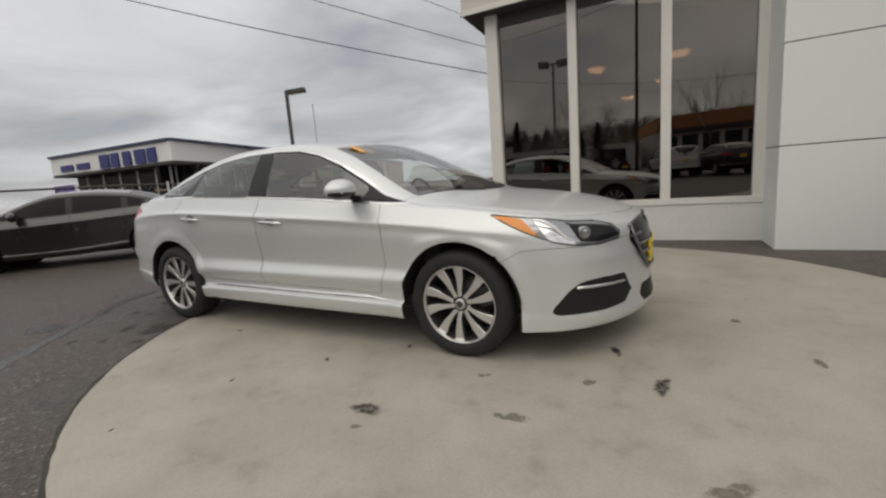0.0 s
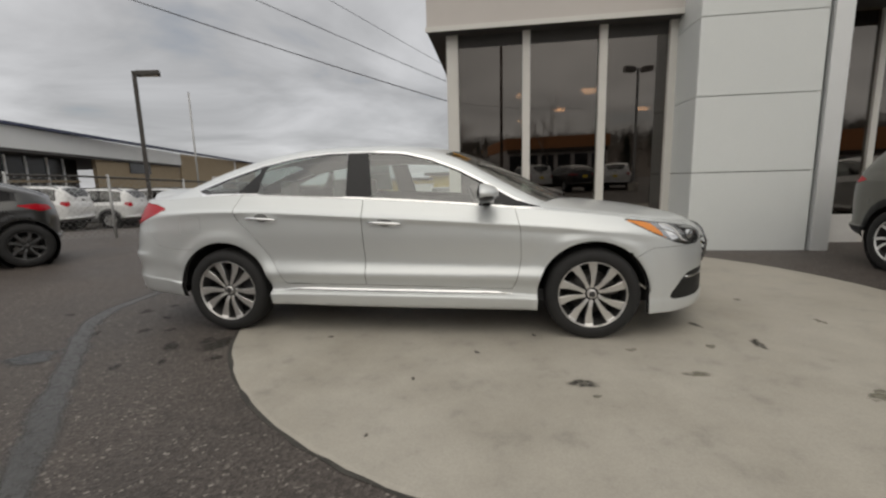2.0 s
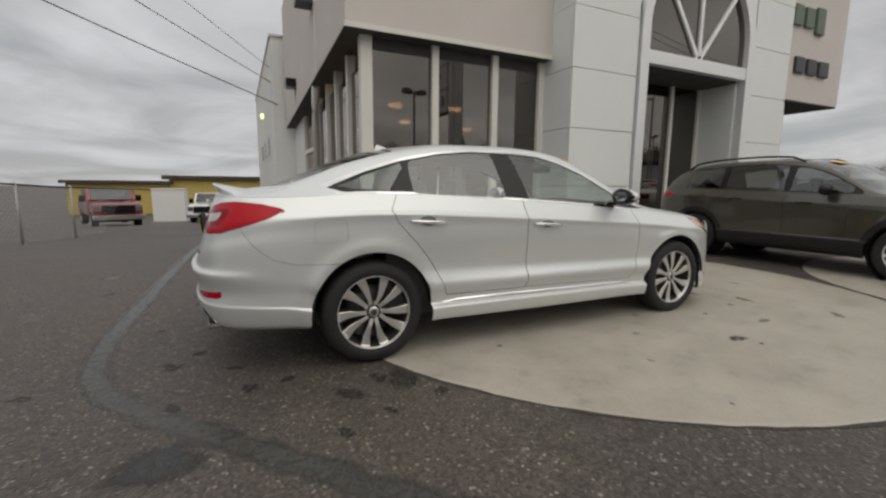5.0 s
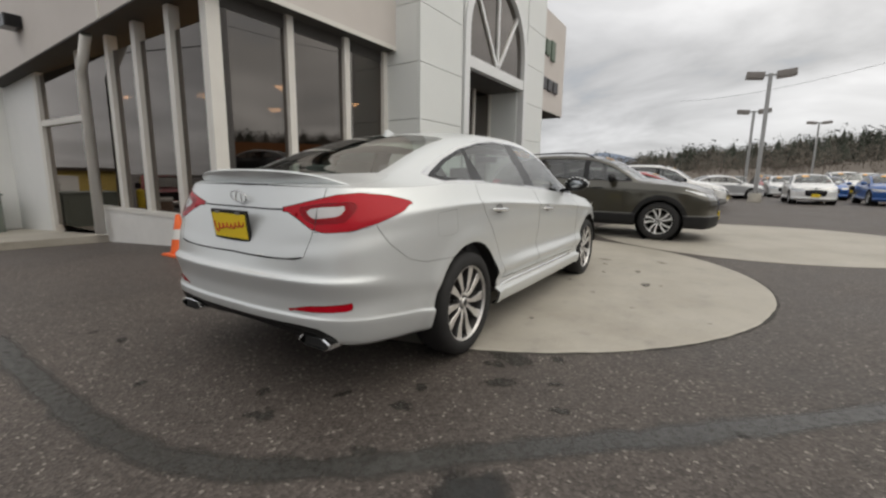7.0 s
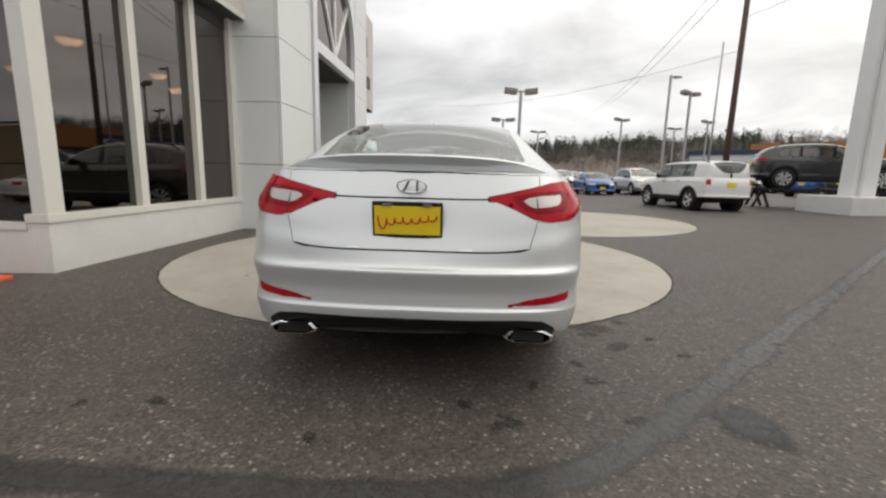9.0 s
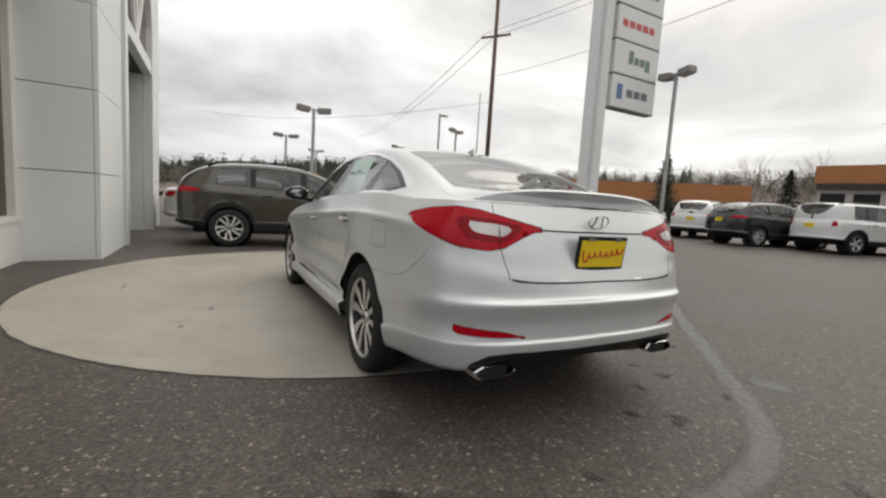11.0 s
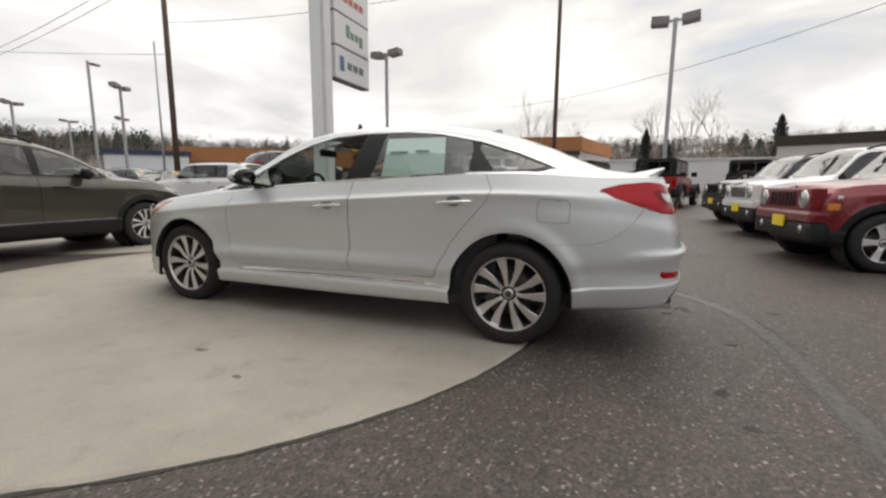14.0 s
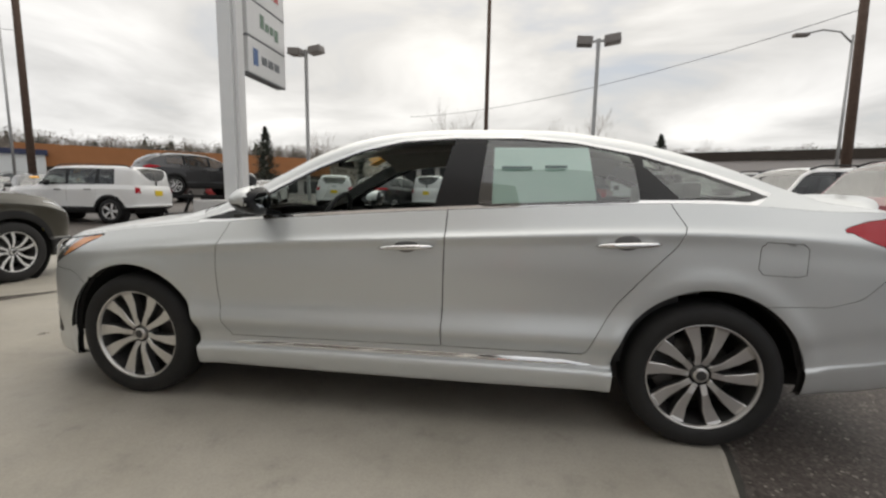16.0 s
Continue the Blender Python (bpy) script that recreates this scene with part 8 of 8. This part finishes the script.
for k, w in enumerate((0.075, 0.06, 0.06, 0.075, 0.06)):
    wall_run("sign_letter", M["deep_blue"], B, A, 3.05, 3.78, 0.46 + 0.095 * k, 0.46 + 0.095 * k + w, out=0.10, thick=0.1)
for k in range(2):
    wall_run("sign_letter", M["deep_blue"], B, A, 3.15, 3.5, 0.10 + 0.15 * k, 0.10 + 0.15 * k + 0.11, out=0.08, thick=0.1)
wall_run("violet_banner", M["violet"], B, A, 1.0, 2.3, 0.16, 0.36, out=0.9, thick=0.05, label="violet banner")
block("yellow_store", "low mustard yellow building with dark flat roof across the lane", [(-9.5, 56.5), (9, 57.5), (9, 72), (-9.5, 71)], -3.0, 1.75, M["yellow_wall"], M["brown_roof"], 0.45, 0.9)
block("yellow_store", "low mustard yellow side wing with dark roof", [(-19, 56.0), (-9.6, 56.5), (-9.6, 68), (-19, 68)], -3.0, 1.2, M["yellow_wall"], M["brown_roof"], 0.35, 0.7)
block("storage_box", "white storage container by the lane fence", [(-8.0, 34.5), (-5.9, 34.5), (-5.9, 37), (-8.0, 37)], -2.2, 0.75, M["white_metal"], M["plinth"], 0.08, 0.06, "container")
block("tan_store", "low tan building with a dark flat roof", [(-13, -35.2), (-31, -28.5), (-36, -42), (-18, -48)], 0.2, 4.0, M["stucco"], M["brown_roof"], 0.7, 0.2)
block("white_store", "long white low store behind the parked cars", [(-1.0, -43.5), (-18, -41.5), (-19, -52), (-2, -54)], 0.2, 3.45, M["white_metal"], M["plinth"], 0.2, 0.2)
store_a = block("orange_store", "orange flat-roofed store across the street", [(12.4, -39.75), (1.3, -42.05), (-1.4, -54), (10.4, -53)], 0.3, 4.5, M["stucco"], M["orange_wall"], 1.35, 0.3)
store_b = block("orange_store", "long orange flat-roofed store across the street", [(47, -33.2), (24, -52.5), (34, -64), (58, -46)], 0.3, 3.2, M["stucco"], M["orange_wall"], 2.2, 0.5)
block("grey_store", "small grey glazed store by the street pole", [(50, -27.5), (44.5, -33.4), (52, -40), (58, -34)], 0.3, 4.2, M["panel"], M["roof_blue"], 0.5, 0.3)


def edge_panel(owner, name, mat, p, q, t0, t1, z0, z1, out=0.06, label=""):
    """A flat fitting on the outside of a wall that runs from p to q."""
    p, q = Vector(p), Vector(q)
    d = q - p
    n = Vector((d.y, -d.x)).normalized()
    if n.y < 0:
        n = -n
    a, b = p + d * t0, p + d * t1
    bm = bmesh.new()
    vs = [bm.verts.new((w.x + n.x * o, w.y + n.y * o, z)) for z in (z0, z1) for w, o in ((a, out), (b, out), (b, -0.02), (a, -0.02))]
    for f in ((3, 2, 1, 0), (4, 5, 6, 7), (0, 1, 5, 4), (1, 2, 6, 5), (2, 3, 7, 6), (3, 0, 4, 7)):
        bm.faces.new([vs[i] for i in f])
    bmesh.ops.recalc_face_normals(bm, faces=bm.faces[:])
    part(name, bm, mat, owner, label)


for st, p, q, top, k in ((store_a, (12.4, -39.75), (1.3, -42.05), 4.5, 6), (store_b, (47, -33.2), (24, -52.5), 3.2, 9)):
    for i in range(k):
        edge_panel(st, "shop_window", M["gloss_black"], p, q, (i + 0.12) / k, (i + 0.88) / k, 0.9, top - 0.75)
    edge_panel(st, "canopy_band", M["brown_roof"], p, q, 0.0, 1.0, top - 0.45, top - 0.02, 0.5, "dark canopy band")


def bare_tree(x, y, h, seed, spread=0.42, depth=6):
    rnd = random.Random(seed)
    t = thing("bare_tree", "leafless grey-brown winter tree across the street", "tree", "bare trees", pose(x, y, gz(y)))
    trunk, limbs = bmesh.new(), bmesh.new()

    def grow(p, d, length, r, level):
        q = p + d * length
        m = p.lerp(q, 0.5) + Vector((rnd.uniform(-1, 1), rnd.uniform(-1, 1), 0)) * length * 0.05
        tube(trunk if level == 0 else limbs, [p, m, q], [r, r * 0.85, r * 0.68], 6 if level < 2 else 4)
        if level >= depth:
            return
        for i in range(3 if level < 3 else 2):
            k = q if i == 0 else p.lerp(q, rnd.uniform(0.5, 0.95))
            v = Vector((rnd.uniform(-1, 1), rnd.uniform(-1, 1), rnd.uniform(-0.1, 0.7))) * spread * (1.0 if level else 1.3)
            grow(k, (d + v).normalized(), length * rnd.uniform(0.60, 0.80), r * 0.56, level + 1)
    grow(Vector((0, 0, -0.2)), Vector((rnd.uniform(-0.05, 0.05), 0, 1)).normalized(), h * 0.30, h * 0.0095, 0)
    part("trunk", trunk, M["bark"], t)
    part("crown", limbs, M["twig"], t)


for i, (x, y, h) in enumerate(((5.9, -41.0, 12.0), (9.5, -56, 12), (-7.0, -56.5, 13.5), (-10.4, -57, 13), (-13.6, -58, 12.5), (2.0, -60, 11), (20, -62, 12), (30, -66, 12), (-24, -60, 10), (66, -60, 11), (74, -52, 11))):
    bare_tree(x, y, h, 30 + i)


def bush(x, y, h, r, seed):
    """A small dense evergreen: many short leafy spikes about a stem."""
    rnd = random.Random(seed)
    t = thing("evergreen_shrub", "dark evergreen shrub across the street", "shrub", "evergreens", pose(x, y, gz(y)))
    bm = bmesh.new()
    for _ in range(2600):
        z = h * rnd.random() ** 1.2
        rr = r * (1 - z / h) ** 0.7 * (0.25 + 0.8 * rnd.random()) * (0.8 + 0.2 * math.sin(z * 9))
        a = rnd.uniform(0, 6.283)
        p = Vector((rr * math.cos(a), rr * math.sin(a), z))
        d = Vector((math.cos(a), math.sin(a), 0.6 + rnd.random())).normalized() * rnd.uniform(0.10, 0.28) * h * 0.13
        s = d.cross(Vector((0, 0, 1))).normalized() * 0.055 * r
        bm.faces.new([bm.verts.new(p + s), bm.verts.new(p - s), bm.verts.new(p + d)])
    part("crown", bm, M["conifer"], t)
    part("trunk", tube(bmesh.new(), [(0, 0, -0.2), (0, 0, h * 0.6)], 0.07, 6), M["bark"], t)


for i, (x, y, h, r) in enumerate(((-4.3, -36.3, 5.0, 1.6), (-6.0, -37.0, 4.2, 1.3), (22.6, -35.8, 6.5, 2.0), (-18.6, -54.4, 8.0, 2.6), (14.6, -40.5, 5.0, 1.6), (25.5, -40.0, 4.5, 1.5))):
    bush(x, y, h, r, 60 + i)


# wooded ridge round the street side
def ridge_height(az):
    return float(np.interp(az, [-165, -140, -120, -100, -80, -60, -45, -30, -15, -5, 5, 12, 25], [9, 11, 12.5, 13.8, 14.2, 13.6, 12.6, 12.0, 10.8, 8.0, 5.0, 3.0, 2.0]))


bm, rows = bmesh.new(), []
for i in range(96):
    az = -165 + 190 * i / 95
    a = radians(az)
    h = ridge_height(az) + 0.8 * math.sin(i * 0.7)
    rows.append([bm.verts.new((r * math.cos(a), r * math.sin(a), z)) for r, z in ((85, 0.3), (100, 0.35 * h), (125, 0.72 * h), (150, h * 0.86), (175, h * 0.8), (230, 0))])
for a, b in zip(rows, rows[1:]):
    for j in range(5):
        bm.faces.new((a[j], a[j + 1], b[j + 1], b[j])).smooth = True
bmesh.ops.recalc_face_normals(bm, faces=bm.faces[:])
tagged(part("hill", bm, M["hazed_brush"]), "low brown wooded hill beyond the street", "hill", kind="structure")


def woods(name, label, mat, n, seed, kind):
    rnd = random.Random(seed)
    bm = bmesh.new()
    for _ in range(n):
        az = rnd.uniform(-165, 22)
        a = radians(az)
        if kind == "conifer":
            near = -34 < az < 16
            if rnd.random() > (1.0 if near else 0.10) * (0.60 + 0.40 * math.sin(az * 0.9) * math.sin(az * 0.37 + 1)):
                continue
            f, hh = rnd.uniform(0.25, 1.0), rnd.uniform(2.4, 4.8) * rnd.uniform(0.7, 1.45) * (1.1 if near else 1.0)
        else:
            f, hh = rnd.uniform(0.0, 1.0), rnd.uniform(2.2, 5.4)
        r = 92 + 62 * f
        z = ridge_height(az) * float(np.interp(r, [85, 100, 125, 150], [0.03, 0.35, 0.72, 0.86])) - 0.4
        p = Vector((r * math.cos(a), r * math.sin(a), z))
        if kind == "conifer":
            fat = rnd.uniform(0.30, 0.52)
            ring = [bm.verts.new(p + Vector((hh * fat * 0.62 * rnd.uniform(0.75, 1.15) * math.cos(q), hh * fat * 0.62 * rnd.uniform(0.75, 1.15) * math.sin(q), hh * rnd.uniform(0.02, 0.12)))) for q in np.linspace(0, 2 * math.pi, 7, endpoint=False)]
            peak = bm.verts.new(p + Vector((rnd.uniform(-0.1, 0.1), rnd.uniform(-0.1, 0.1), hh * 0.86)))
            for i in range(7):
                bm.faces.new((ring[i], ring[(i + 1) % 7], peak))
            for k in range(64):
                t0 = rnd.random() ** 0.8
                w = ((1 - t0) ** 0.75) * hh * fat + 0.12
                b = rnd.uniform(0, 6.283)
                o = p + Vector((w * math.cos(b) * rnd.random() ** 0.4, w * math.sin(b) * rnd.random() ** 0.4, hh * t0))
                d = Vector((math.cos(b), math.sin(b), rnd.uniform(-0.7, 0.6))).normalized() * rnd.uniform(0.2, 0.5)
                s = Vector((rnd.uniform(-1, 1), rnd.uniform(-1, 1), rnd.uniform(-0.6, 0.6))).normalized() * rnd.uniform(0.14, 0.34)
                bm.faces.new([bm.verts.new(o + s), bm.verts.new(o - s), bm.verts.new(o + d)])
        else:
            wide = rnd.uniform(0.24, 0.42) * hh
            for k in range(44):
                z0, b = rnd.uniform(0.25, 0.95), rnd.uniform(0, 6.283)
                rr = wide * math.sin(math.pi * min(1.0, z0 * 1.02)) ** 0.6 * rnd.random() ** 0.5
                o = p + Vector((rr * math.cos(b), rr * math.sin(b), hh * z0))
                d = Vector((math.cos(b) * rnd.random(), math.sin(b) * rnd.random(), rnd.uniform(0.1, 1.0))).normalized() * rnd.uniform(0.30, 0.75)
                s = Vector((rnd.uniform(-1, 1), rnd.uniform(-1, 1), rnd.uniform(-0.3, 0.3))).normalized() * rnd.uniform(0.03, 0.085)
                bm.faces.new([bm.verts.new(o + s), bm.verts.new(o - s), bm.verts.new(o + d)])
            s = Vector((rnd.uniform(-1, 1), rnd.uniform(-1, 1), 0)).normalized() * 0.09
            bm.faces.new([bm.verts.new(p + s), bm.verts.new(p - s), bm.verts.new(p + Vector((0, 0, hh * 0.9)))])
    tagged(part(name, bm, mat), label, "trees", kind="stuff")


woods("conifer_woods", "dark conifers along the ridge", M["conifer"], 4600, 3, "conifer")
woods("bare_woods", "leafless brown woods on the slope", M["hazed_brush"], 5200, 4, "bare")
bm, rows = bmesh.new(), []
for i in range(61):
    a = radians(-20 + 60 * i / 60)
    h = 45 + 30 * math.sin(i * 0.23 + 1) + 12 * math.sin(i * 0.61)
    rows.append([bm.verts.new((r * math.cos(a), r * math.sin(a), z)) for r, z in ((760, -5), (860, h * 0.62), (880, -5))])
for a, b in zip(rows, rows[1:]):
    for j in range(2):
        bm.faces.new((a[j], a[j + 1], b[j + 1], b[j])).smooth = True
tagged(part("far_hills", bm, M["hazed_ridge"]), "far hills with blue haze put into their colour", "hills", kind="structure")
